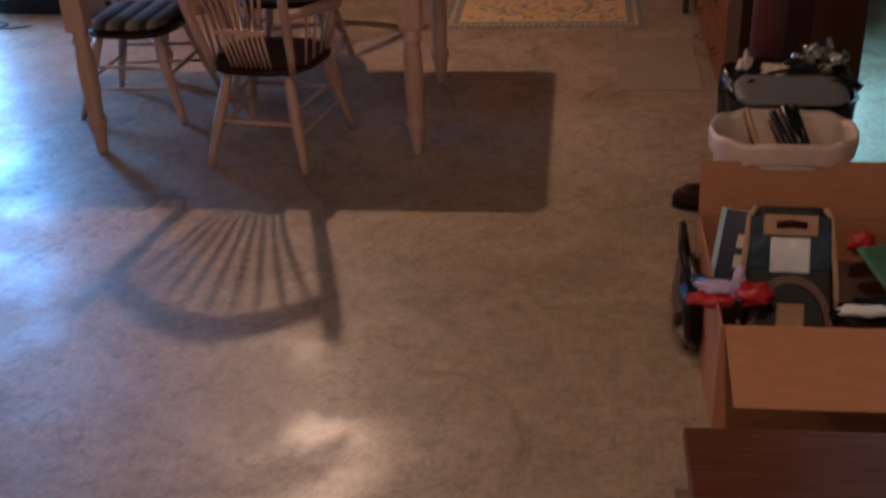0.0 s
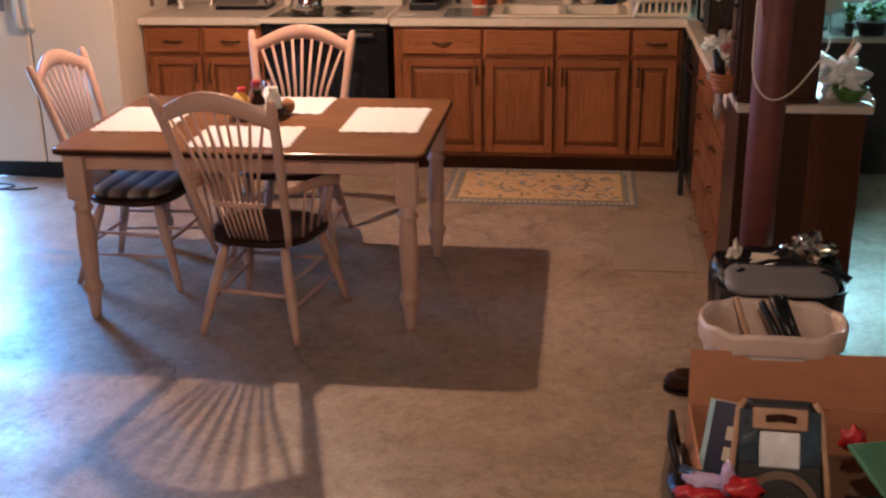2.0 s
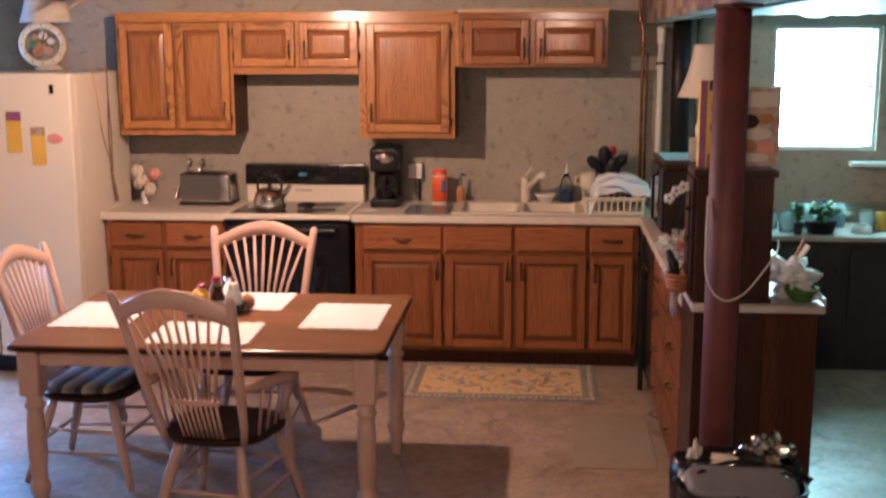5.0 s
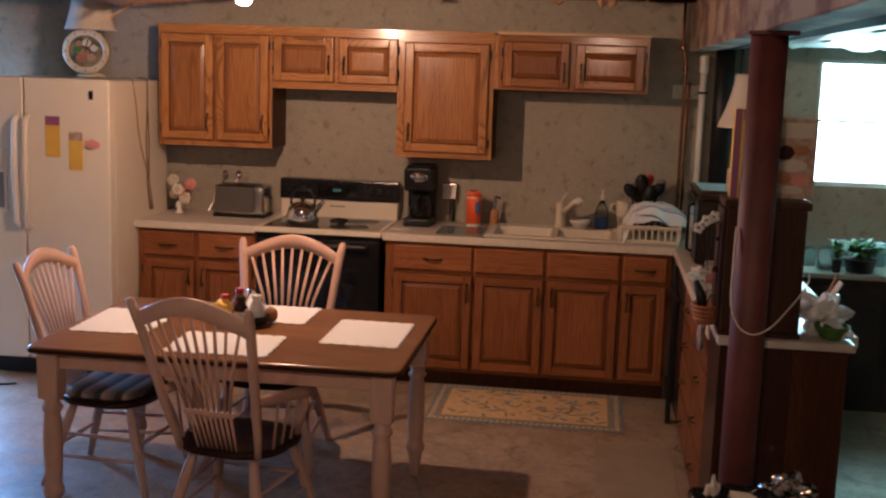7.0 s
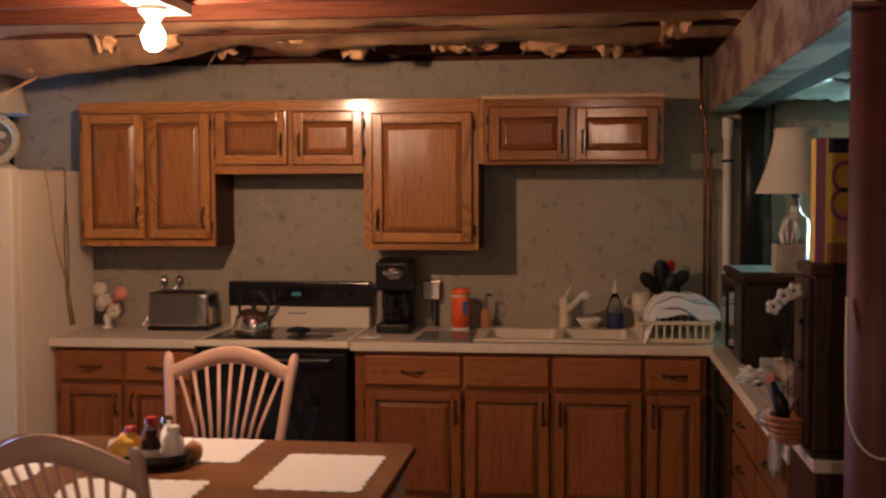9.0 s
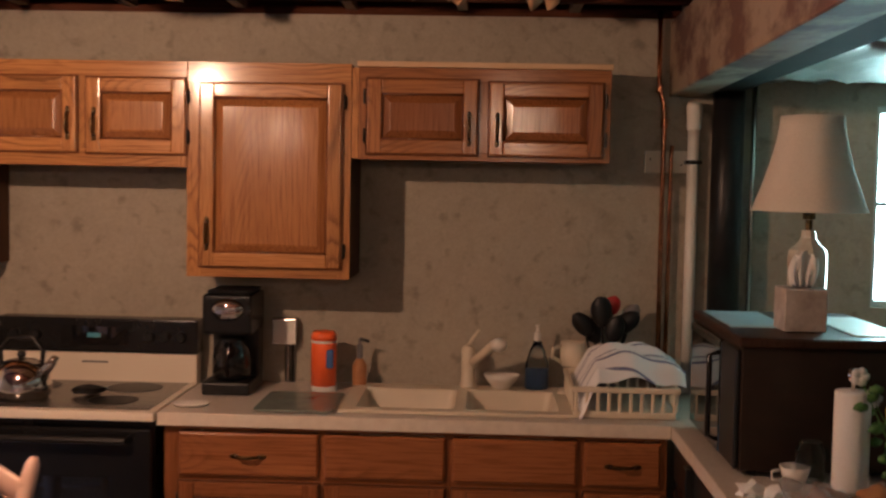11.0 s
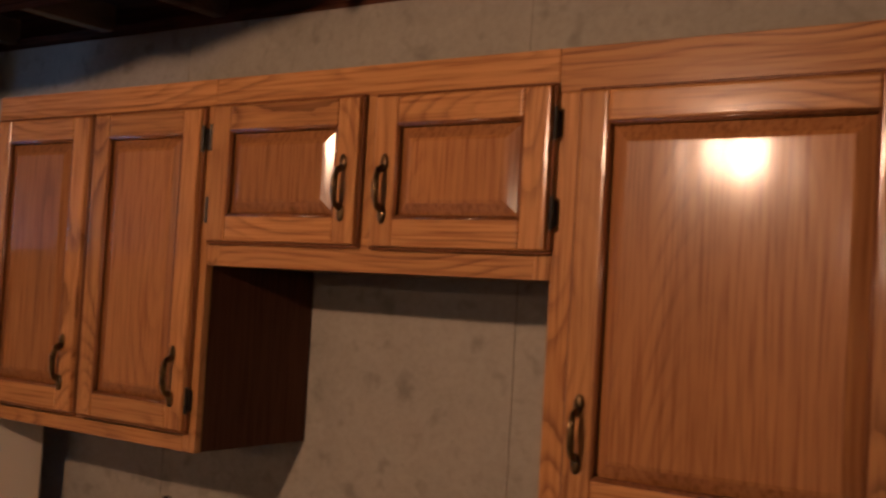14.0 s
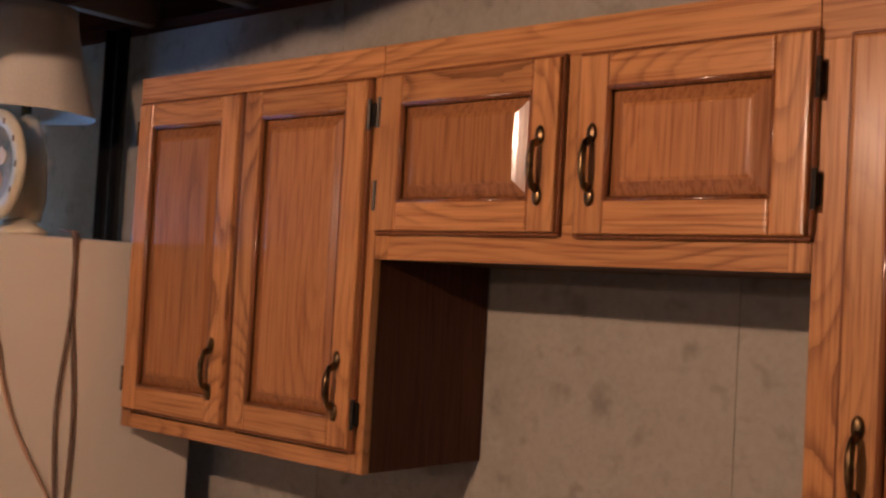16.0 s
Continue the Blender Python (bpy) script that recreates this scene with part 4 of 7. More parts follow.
part("dial", skin([oval(0.110, 0.097, PY - 0.005), oval(0.109, 0.096, PY - 0.0075)]), "painting", cl, "painted fruit scene")
for k, (dx, dz, r, m) in enumerate(((-0.03, -0.04, 0.034, "wicker"), (0.035, -0.035, 0.030, "tan"), (0.0, -0.005, 0.026, "bread"), (0.055, 0.02, 0.026, "shade"), (-0.055, 0.01, 0.024, "leaf"), (0.01, 0.05, 0.03, "ceramic"), (-0.04, 0.045, 0.022, "bread"))):
    part("motif", blob((CX + dx, PY - 0.0085, 1.905 + dz), (r, 0.003, r * 0.8), 2, 0.3, k), m, cl)
for k in range(12):
    a = radians(30 * k)
    part("numeral", bx(CX + 0.128 * math.cos(a) - 0.0022, CX + 0.128 * math.cos(a) + 0.0022, PY - 0.0135, PY - 0.0095, 1.905 + 0.115 * math.sin(a) - 0.007, 1.905 + 0.115 * math.sin(a) + 0.007), "brown_cloth", cl)
part("clock_hand", tube([(CX, PY - 0.0140, 1.905), (CX + 0.02, PY - 0.0140, 1.975)], 0.003, 6), "black_matte", cl)
part("body", lathe([(0.04, 0), (0.05, 0.05), (0.045, 0.16), (0.02, 0.25)], (CX, CY + 0.01, 1.785), 18), "ceramic", cl, "", True)
part("neck", lathe([(0.012, 0), (0.012, 0.05), (0.02, 0.055), (0.02, 0.09)], (CX, CY, 2.03), 12), "brass", cl)
def bell_shade(x, y, z, r0, r1, h, panels=8):
    """Panelled bell shade, open above and below, with real thickness."""
    n, rings = panels * 4, []
    for inner in (0, 1):
        row = []
        for k in range(9):
            s = k / 8
            r = r1 + (r0 - r1) * (1 - s) ** 1.5 - 0.003 * inner
            row.append([(x + r * (1 - 0.035 * abs(math.sin(panels * a / 2)) ** 0.7) * math.cos(a), y + r * (1 - 0.035 * abs(math.sin(panels * a / 2)) ** 0.7) * math.sin(a), z + h * s) for a in (2 * math.pi * i / n for i in range(n))])
        rings += row if not inner else row[::-1]
    return skin(rings + [rings[0]], True, False)
part("shade", bell_shade(CX, CY, 2.035, 0.162, 0.105, 0.255), "shade", cl, "pale panelled fabric bell shade", True)

# ---- things on the worktop ----
cm = thing("coffee_maker", (0.92, -0.2, 0.915), "black drip coffee maker with a chrome reservoir band", "coffee maker")
part("base", bx(0.833, 1.003, -0.33, -0.08, 0.916, 0.962, 0.008, 2), "black_matte", cm)
part("tower", bx(0.833, 1.003, -0.17, -0.08, 0.955, 1.20, 0.008, 2), "black_matte", cm)
part("brew_head", bx(0.830, 1.006, -0.32, -0.08, 1.13, 1.275, 0.014, 3), "black", cm)
part("chrome_band", blob((0.922, -0.318, 1.222), (0.058, 0.026, 0.040), 3, 0.0), "chrome", cm, "rounded chrome band", True)
part("lid", bx(0.842, 0.996, -0.30, -0.09, 1.2755, 1.288, 0.005), "black_matte", cm)
part("carafe", lathe([(0.055, 0), (0.068, 0.012), (0.072, 0.06), (0.062, 0.11), (0.045, 0.135), (0.048, 0.15)], (0.92, -0.245, 0.963), 22), "black_glass", cm, "dark glass carafe", True)
part("carafe_handle", tube([(0.92, -0.31, 1.10), (0.92, -0.36, 1.09), (0.92, -0.365, 1.03), (0.92, -0.315, 0.99)], 0.008, 8), "black_matte", cm)
ot = thing("outlet_box", (1.077, -0.02, 1.06), "grey metal surface outlet box with a conduit to the worktop", "outlet")
part("box", bx(1.030, 1.124, -0.055, -0.001, 1.062, 1.162, 0.005, 2), "steel", ot)
part("cover", bx(1.034, 1.120, -0.058, -0.055, 1.068, 1.156, 0.002), "white", ot, "pale cover plate")
part("conduit", tube([(1.085, -0.02, 1.064), (1.085, -0.02, 0.917)], 0.011, 10), "steel", ot)
part("conduit", tube([(1.105, -0.02, 1.064), (1.105, -0.02, 0.917)], 0.005, 8), "black_matte", ot)
tb = thing("wipes_canister", (1.244, -0.16, 0.915), "bright orange canister with a white base band and label", "canister")
part("body", lathe([(0.046, 0.012), (0.047, 0.18), (0.045, 0.186)], (1.244, -0.16, 0.916), 24), "orange", tb, "", True)
part("base_band", lathe([(0.046, 0), (0.0475, 0.003), (0.0475, 0.016), (0.046, 0.018)], (1.244, -0.16, 0.9155), 24), "white", tb)
part("neck_band", lathe([(0.0475, 0), (0.0475, 0.008)], (1.244, -0.16, 1.092), 24), "white", tb)
part("lid", lathe([(0.047, 0), (0.047, 0.02), (0.038, 0.032), (0.02, 0.034)], (1.244, -0.16, 1.101), 24), "orange", tb, "", True)
part("label", bx(1.255, 1.285, -0.204, -0.192, 1.00, 1.07, 0.004), "blue", tb)
db = thing("spray_bottle", (1.37, -0.10, 0.915), "small clear bottle with amber liquid and a pump", "bottle")
part("body", lathe([(0.024, 0), (0.026, 0.01), (0.026, 0.085), (0.012, 0.11)], (1.37, -0.10, 0.916), 16, squash=(1, 0.7)), "bread", db, "", True)
part("pump", lathe([(0.011, 0), (0.011, 0.05), (0.006, 0.055), (0.006, 0.075)], (1.37, -0.10, 1.026), 10), "grey", db)
part("nozzle", tube([(1.37, -0.10, 1.098), (1.405, -0.10, 1.09)], 0.006, 8), "black_matte", db)
bw = thing("small_bowl", (1.90, -0.10, 0.928), "small white bowl on the sink rim", "bowl")
part("bowl", lathe([(0.03, 0), (0.034, 0.004), (0.055, 0.03), (0.068, 0.052), (0.064, 0.052), (0.05, 0.028), (0.02, 0.01)], (1.90, -0.10, 0.928), 24), "white", bw, "", True)
sb = thing("dish_soap", (2.03, -0.10, 0.928), "clear bottle of blue dish soap with a white cap", "bottle")
part("bottle", lathe([(0.034, 0), (0.038, 0.006), (0.038, 0.09), (0.026, 0.14), (0.011, 0.18)], (2.03, -0.10, 0.928), 18, squash=(1.15, 0.7)), "clear_glass", sb, "", True)
part("soap", lathe([(0.030, 0.004), (0.034, 0.008), (0.034, 0.075), (0.030, 0.078)], (2.03, -0.10, 0.928), 18, squash=(1.12, 0.66)), "blue", sb, "blue liquid soap", True)
part("cap", lathe([(0.013, 0), (0.013, 0.03), (0.006, 0.034), (0.005, 0.055), (0.010, 0.06)], (2.03, -0.10, 1.108), 12), "white", sb)
sc = thing("scrubber", (2.10, -0.14, 0.916), "small pale round scrubber beside the dish rack", "scrubber")
part("pad", lathe([(0.028, 0), (0.032, 0.012), (0.026, 0.026), (0.01, 0.032)], (2.135, -0.16, 0.916), 16), "shade", sc, "", True)
gb = thing("cutting_board", (1.2, -0.42, 0.916), "grey-green glass cutting board lying by the sink", "cutting board")
part("board", plate_of([(p[0], p[1]) for p in rr(1.07, 1.338, -0.60, -0.26, 0, 0.02)], 0.919, 0.925), mat("frosted_glass_board", (0.20, 0.24, 0.21), 0.15, colour2=(0.16, 0.19, 0.17), scale=12.0), gb)
rt = thing("spoon_rest", (0.84, -0.50, 0.916), "cream oval spoon rest beside the stove", "spoon rest")
part("dish", lathe([(0.05, 0), (0.062, 0.006), (0.066, 0.012), (0.060, 0.011), (0.04, 0.006)], (0.845, -0.52, 0.916), 22, squash=(1, 0.7)), "white", rt, "", True)
kt = thing("kettle", (0.24, -0.46, 0.918), "polished steel kettle on the hob", "kettle")
part("body", lathe([(0.088, 0), (0.098, 0.012), (0.100, 0.05), (0.085, 0.10), (0.05, 0.13), (0.02, 0.135)], (0.24, -0.46, 0.918), 28), "chrome", kt, "", True)
part("lid_knob", lathe([(0.008, 0), (0.016, 0.012), (0.012, 0.024)], (0.24, -0.46, 1.053), 12), "black_matte", kt, "", True)
part("spout", tube([(0.31, -0.48, 1.0), (0.345, -0.49, 1.03), (0.375, -0.50, 1.065)], [0.024, 0.017, 0.012], 10), "chrome", kt, "", True)
part("handle", tube([(0.17, -0.46, 1.02), (0.165, -0.46, 1.08), (0.20, -0.46, 1.125), (0.28, -0.46, 1.125), (0.315, -0.46, 1.08), (0.31, -0.46, 1.02)], 0.009, 8), "black_matte", kt, "black arched handle", True)
gl = thing("oven_mitt_clip", (0.45, -0.40, 0.918), "small black trivet lying on the hob", "trivet")
part("trivet", blob((0.45, -0.38, 0.935), (0.06, 0.045, 0.018), 2, 0.5, 5), "black_matte", gl)
to = thing("toaster", (-0.19, -0.22, 0.915), "brushed steel toaster with dark front panel", "toaster")
part("body", bx(-0.370, -0.048, -0.31, -0.12, 0.925, 1.115, 0.03, 4), "steel", to, "", True)
part("front_panel", bx(-0.360, -0.113, -0.314, -0.308, 0.945, 1.10, 0.003), mat("dark_brushed_steel", (0.34, 0.32, 0.30), 0.34, 1.0, colour2=(0.26, 0.25, 0.24), scale=40.0, stretch=(1, 1, 14)), to, "darker brushed panel")
part("rim", bx(-0.368, -0.105, -0.3125, -0.307, 0.937, 1.108, 0.003), "chrome", to)
part("base", bx(-0.375, -0.043, -0.315, -0.115, 0.915, 0.935, 0.005), "black_matte", to)
for y in (-0.25, -0.18):
    part("slot", bx(-0.320, -0.098, y - 0.012, y + 0.012, 1.114, 1.117), "black_matte", to)
part("lever", bx(-0.038, -0.028, -0.225, -0.195, 1.03, 1.045, 0.003), "black_matte", to)
fv = thing("flower_vase", (-0.62, -0.24, 0.915), "white bud vase with pale artificial flowers", "vase")
part("vase", lathe([(0.028, 0), (0.03, 0.006), (0.014, 0.02), (0.024, 0.045), (0.022, 0.06), (0.015, 0.075)], (-0.62, -0.24, 0.916), 16), "white", fv, "", True)
for k in range(7):
    a, r, h = 2.4 * k, 0.03 + 0.012 * (k % 4), 1.01 + 0.028 * (k % 5)
    p = (-0.62 + r * 1.3 * math.cos(a), -0.24 + r * math.sin(a), h)
    s = part("stem", tube([(-0.62, -0.24, 0.97), ((p[0] - 0.62) / 2, (p[1] - 0.24) / 2, (p[2] + 0.97) / 2), p], 0.002, 5), "leaf", fv)
    bm = None
    for j in range(6):
        b = 1.05 * j
        bm = blob((p[0] + 0.019 * math.cos(b), p[1] + 0.012 * math.sin(b) - 0.004, p[2] + 0.019 * math.sin(b)), (0.022, 0.012, 0.020), 2, 0.35, j + 7 * k, bm=bm)
    part("blossom", bm, "shade" if k % 3 else "pink", s, "", True)
for k, x in enumerate((-0.44, -0.40)):
    u = thing("wire_whisk", (x, -0.1, 0.915), "thin metal utensil leaning against the wall", "utensil")
    part("shaft", tube([(x - 0.03, -0.13, 0.917), (x + 0.02, -0.07, 1.06), (x + 0.05 + 0.05 * k, -0.03, 1.13)], 0.004, 6), "steel", u)
    part("head", lathe([(0.004, 0), (0.022, 0.02), (0.022, 0.04), (0.008, 0.06)], (x + 0.05 + 0.05 * k, -0.03, 1.12), 10), "steel", u, "", True)

# dish rack with towel
dk = thing("dish_rack", (2.29, -0.36, 0.916), "bone plastic dish rack with upright prongs", "dish rack")
part("tray", bx(2.13, 2.47, -0.555, -0.17, 0.917, 0.94, 0.006, 2), "bone", dk)
for y in (-0.555, -0.175):
    for k in range(10):
        x = 2.14 + 0.036 * k
        part("prong", bx(x - 0.006, x + 0.006, y - 0.004, y + 0.004, 0.939, 1.008, 0.003), "bone", dk)
    part("top_rail", bx(2.13, 2.475, y - 0.008, y + 0.008, 1.003, 1.022, 0.005, 2), "bone", dk)
for x in (2.13, 2.475):
    part("side_rail", bx(x - 0.008, x + 0.008, -0.56, -0.17, 1.003, 1.022, 0.005, 2), "bone", dk)
    for k in range(8):
        y = -0.535 + 0.05 * k
        part("prong", bx(x - 0.004, x + 0.004, y - 0.006, y + 0.006, 0.939, 1.006, 0.003), "bone", dk)
tw = thing("dish_towel", (2.29, -0.38, 1.02), "white dish towel with thin navy stripes draped over the rack", "towel")
def towel_point(s, q):
    x = 2.150 + 0.365 * s
    y = -0.575 + 0.10 * s + (0.40 - 0.06 * s) * q
    hump = math.sin(math.pi * min(1, s * 0.80 + 0.10)) ** 0.8
    z = 1.027 + 0.098 * hump * (0.45 + 0.55 * math.sin(math.pi * min(1.0, q * 0.8 + 0.05))) + 0.008 * math.sin(15 * s + 5 * q) + 0.009 * math.sin(21 * q + 5 * s) * hump
    if s < 0.16:
        z -= (0.16 - s) * 0.75 * (1 - 0.5 * q)
    if q < 0.10:
        z -= (0.10 - q) * 0.40
    return Vector((x, y, z))
tm = bpy.data.materials.new("striped_towel")
tm.use_nodes = True
tn, tl = tm.node_tree.nodes, tm.node_tree.links
tcx, sep, wv, rmp = tn.new("ShaderNodeTexCoord"), tn.new("ShaderNodeSeparateXYZ"), tn.new("ShaderNodeMath"), tn.new("ShaderNodeValToRGB")
fr2 = tn.new("ShaderNodeMath")
fr2.operation, wv.operation = "FRACT", "MULTIPLY"
wv.inputs[1].default_value = 15.0
tl.new(tcx.outputs["Object"], sep.inputs[0])
tl.new(sep.outputs["Y"], wv.inputs[0])
tl.new(wv.outputs[0], fr2.inputs[0])
tl.new(fr2.outputs[0], rmp.inputs[0])
rmp.color_ramp.interpolation = "CONSTANT"
rmp.color_ramp.elements[0].color, rmp.color_ramp.elements[1].color = (0.15, 0.16, 0.28, 1), (0.78, 0.78, 0.80, 1)
rmp.color_ramp.elements[1].position = 0.14
tl.new(rmp.outputs[0], tn["Principled BSDF"].inputs["Base Color"])
tn["Principled BSDF"].inputs["Roughness"].default_value = 0.95
n1, n2 = 36, 30
bm = bmesh.new()
lay = []
for off in (0.0, 0.004):
    lay.append([[bm.verts.new(towel_point(i / n1, j / n2) + Vector((0, 0, off))) for j in range(n2 + 1)] for i in range(n1 + 1)])
for g, grid in enumerate(lay):
    for i in range(n1):
        for j in range(n2):
            q = (grid[i][j], grid[i + 1][j], grid[i + 1][j + 1], grid[i][j + 1])
            bm.faces.new(q if g else q[::-1])
part("fabric", bm, tm, tw, "", True)
mg = thing("mug", (2.17, -0.30, 0.94), "cream mug standing in the dish rack", "mug")
part("cup", lathe([(0.036, 0), (0.042, 0.006), (0.044, 0.09), (0.040, 0.09), (0.038, 0.01)], (2.155, -0.15, 1.025), 20), "bone", mg, "", True)
part("handle", tube([(2.115, -0.16, 1.10), (2.085, -0.17, 1.09), (2.08, -0.17, 1.06), (2.115, -0.16, 1.04)], 0.007, 8), "bone", mg, "", True)
uh = thing("utensil_holder", (2.28, -0.13, 0.916), "holder full of black cooking utensils", "utensils")
part("cup", lathe([(0.05, 0), (0.055, 0.004), (0.058, 0.15), (0.053, 0.15), (0.05, 0.01)], (2.28, -0.12, 0.916), 20), "grey", uh, "", True)
for k, (dx, dy, h, m, sz, tilt) in enumerate(((-0.085, 0.0, 1.175, "black_matte", (0.034, 0.010, 0.052), -42), (-0.02, -0.02, 1.225, "black_matte", (0.040, 0.012, 0.058), -8), (0.075, 0.0, 1.185, "black_matte", (0.036, 0.010, 0.055), 48), (0.025, 0.03, 1.245, "red", (0.030, 0.010, 0.036), 10), (0.095, 0.03, 1.215, "grey", (0.028, 0.010, 0.040), 30), (-0.045, 0.02, 1.15, "black_matte", (0.034, 0.010, 0.05), -20), (0.03, -0.03, 1.165, "black_matte", (0.036, 0.010, 0.05), 15))):
    sf = part("shaft", tube([(2.28 + dx * 0.3, -0.12 + dy, 0.95), (2.28 + dx, -0.12 + dy, h)], 0.005, 6), "black_matte", uh)
    bm = blob((0, 0, 0), sz, 3, 0.08, k)
    for v in bm.verts:
        v.co.y += 0.35 * v.co.x ** 2 / 0.04
    part("head", turned(bm, pose(2.28 + dx, -0.12 + dy, h, 0, tilt, 0)), m, sf, "", True)

# pipes in the corner
pv = thing("drain_pipe", (2.592, -0.03, 0.915), "white plastic standpipe with a capped coupling", "pipe")
part("pipe", tube([(2.592, -0.032, 0.916), (2.592, -0.032, 1.93)], 0.021, 14), "white", pv, "", True)
part("coupling", lathe([(0.026, 0), (0.028, 0.004), (0.028, 0.055), (0.03, 0.06), (0.03, 0.085), (0.022, 0.10)], (2.592, -0.032, 1.90), 16), "white", pv, "", True)
part("clip", bx(2.562, 2.622, -0.058, -0.004, 1.772, 1.786, 0.003), "iron", pv)
cp = thing("copper_pipes", (2.47, -0.03, 0.915), "pair of tarnished copper water pipes on the wall", "pipe")
part("pipe", tube([(2.458, -0.03, 2.33), (2.460, -0.03, 2.06), (2.478, -0.034, 1.99), (2.482, -0.034, 1.93), (2.484, -0.03, 0.916)], 0.0095, 10), "copper", cp, "", True)
part("pipe", tube([(2.515, -0.03, 1.84), (2.512, -0.03, 1.80), (2.512, -0.03, 0.916)], 0.008, 10), "copper", cp, "", True)
for z in (2.05, 1.92):
    part("elbow", lathe([(0.012, 0), (0.013, 0.004), (0.013, 0.03), (0.012, 0.034)], (2.462 if z > 2 else 2.482, -0.032, z - 0.017), 12), "copper", cp)
bk = thing("pipe_backing", (2.50, -0.006, 1.736), "pale wooden backing block screwed behind the pipes", "board")
part("block", bx(2.416, 2.589, -0.018, -0.001, 1.738, 1.820, 0.002), "shade", bk)
part("screw", bx(2.434, 2.440, -0.020, -0.0175, 1.785, 1.791), "iron", bk)
part("screw", bx(2.55, 2.556, -0.020, -0.0175, 1.765, 1.771), "iron", bk)
sp = thing("soil_stack", (2.70, -0.07, 0.0), "thick black drain stack in the corner", "pipe")
part("pipe", tube([(2.71, -0.075, 0.916), (2.71, -0.075, 2.31)], 0.058, 18), "black_matte", sp, "", True)
part("hub", lathe([(0.064, 0), (0.066, 0.01), (0.066, 0.06), (0.06, 0.07)], (2.71, -0.075, 1.15), 18), "black_matte", sp, "", True)
sp = thing("steel_conduit", (2.82, -0.03, 0.915), "thin grey steel conduit on the wall", "pipe")
part("pipe", tube([(2.815, -0.02, 0.916), (2.815, -0.02, 2.31)], 0.010, 10), "steel", sp, "", True)
for x in (-1.245, -1.305):
    sp = thing("black_pipe", (x, -0.04, 0.0), "black iron gas pipe rising behind the refrigerator", "pipe")
    part("pipe", tube([(x, -0.04, 0.0), (x, -0.04, 2.32)], 0.016, 14), "black", sp, "", True)

# microwave with lamp on it
mw = thing("microwave", (2.74, -0.94, 0.915), "dark brown countertop microwave with a glossy door", "microwave")
part("case", bx(2.515, 2.985, -1.265, -0.625, 0.930, 1.262, 0.006, 2), mat("dark_brown_case", (0.028, 0.016, 0.010), 0.5, colour2=(0.020, 0.012, 0.008), spec=0.2, scale=5.0, stretch=(1, 1, 3)), mw)
part("door", bx(2.498, 2.5145, -1.07, -0.635, 0.935, 1.255, 0.004), "black_glass", mw, "glossy black glass door")
part("control_panel", bx(2.500, 2.5145, -1.262, -1.075, 0.935, 1.255, 0.004), "black_matte", mw)
part("door_handle", tube([(2.498, -1.06, 0.97), (2.472, -1.055, 0.98), (2.472, -1.055, 1.21), (2.498, -1.06, 1.22)], 0.008, 8), "black", mw, "", True)
part("door_trim", bx(2.494, 2.4975, -1.068, -0.64, 1.232, 1.25, 0.001), "brass", mw)
for y in (-1.22, -0.67):
    for x in (2.56, 2.94):
        part("foot", lathe([(0.014, 0), (0.014, 0.0145)], (x, y, 0.9155), 10), "black_matte", mw)
ht = thing("serving_tray", (2.75, -0.94, 1.262), "dark glossy tray lying on the microwave", "tray")
part("tray", bx(2.505, 2.99, -1.28, -0.61, 1.263, 1.290, 0.005), "walnut", ht)
part("sheet", bx(2.53, 2.70, -1.05, -0.65, 1.2905, 1.2935), "pale_blue", ht, "pale blue paper sheet")
part("sheet", bx(2.83, 2.975, -1.20, -0.75, 1.2905, 1.2935), "white", ht, "white paper sheet")
tl2 = thing("table_lamp", (2.765, -0.955, 1.29), "small table lamp with a white bell shade and faceted ceramic body", "lamp")
jar = lathe([(0.046, 0), (0.056, 0.012), (0.058, 0.20), (0.054, 0.218), (0.034, 0.236), (0.022, 0.252), (0.020, 0.275)], (2.765, -0.955, 1.2915), 8)
part("body", jar, mat("cream_glazed", (0.50, 0.46, 0.38), 0.30, colour2=(0.30, 0.17, 0.10), scale=11.0, coat=0.3, low=0.5, high=0.72), tl2, "faceted cream glazed body with a brown pattern")
part("neck", lathe([(0.010, 0), (0.010, 0.03), (0.018, 0.032), (0.018, 0.07)], (2.765, -0.955, 1.5665), 12), "brass", tl2)
part("shade", bell_shade(2.765, -0.955, 1.620, 0.170, 0.092, 0.275), "shade", tl2, "white panelled bell shade", True)
tx = thing("tissue_box", (2.715, -1.085, 1.29), "marbled tissue box with a white tissue pulled out", "tissue box")
part("carton", bx(2.655, 2.772, -1.14, -1.025, 1.2915, 1.410, 0.003), "stone", tx, "marbled printed carton")
part("slot", bx(2.68, 2.747, -1.10, -1.065, 1.410, 1.4112), "black_matte", tx)
rows = []
for k in range(11):
    f = k / 10
    half = 0.026 + 0.016 * math.sin(2.6 * f)
    rows.append([(2.714 + half * (2 * a / 14 - 1) + 0.008 * f, -1.083 + 0.012 * (1 - f) * math.sin(a * 1.7 + 3 * f) + 0.010 * f * math.sin(a * 0.9 + 1) - 0.02 * f * f, 1.4105 + 0.105 * f * (1 - 0.22 * abs(2 * a / 14 - 0.8)) + 0.006 * math.sin(a * 2.1) * f) for a in range(15)])
leafy = skin(rows, False, False)
bmesh.ops.solidify(leafy, geom=leafy.faces[:], thickness=0.0015)
part("tissue", leafy, "cloth", tx, "soft white tissue", True)
ty = thing("paper_towels", (2.765, -1.40, 0.915), "upright roll of white paper towels on a steel holder", "paper towels")
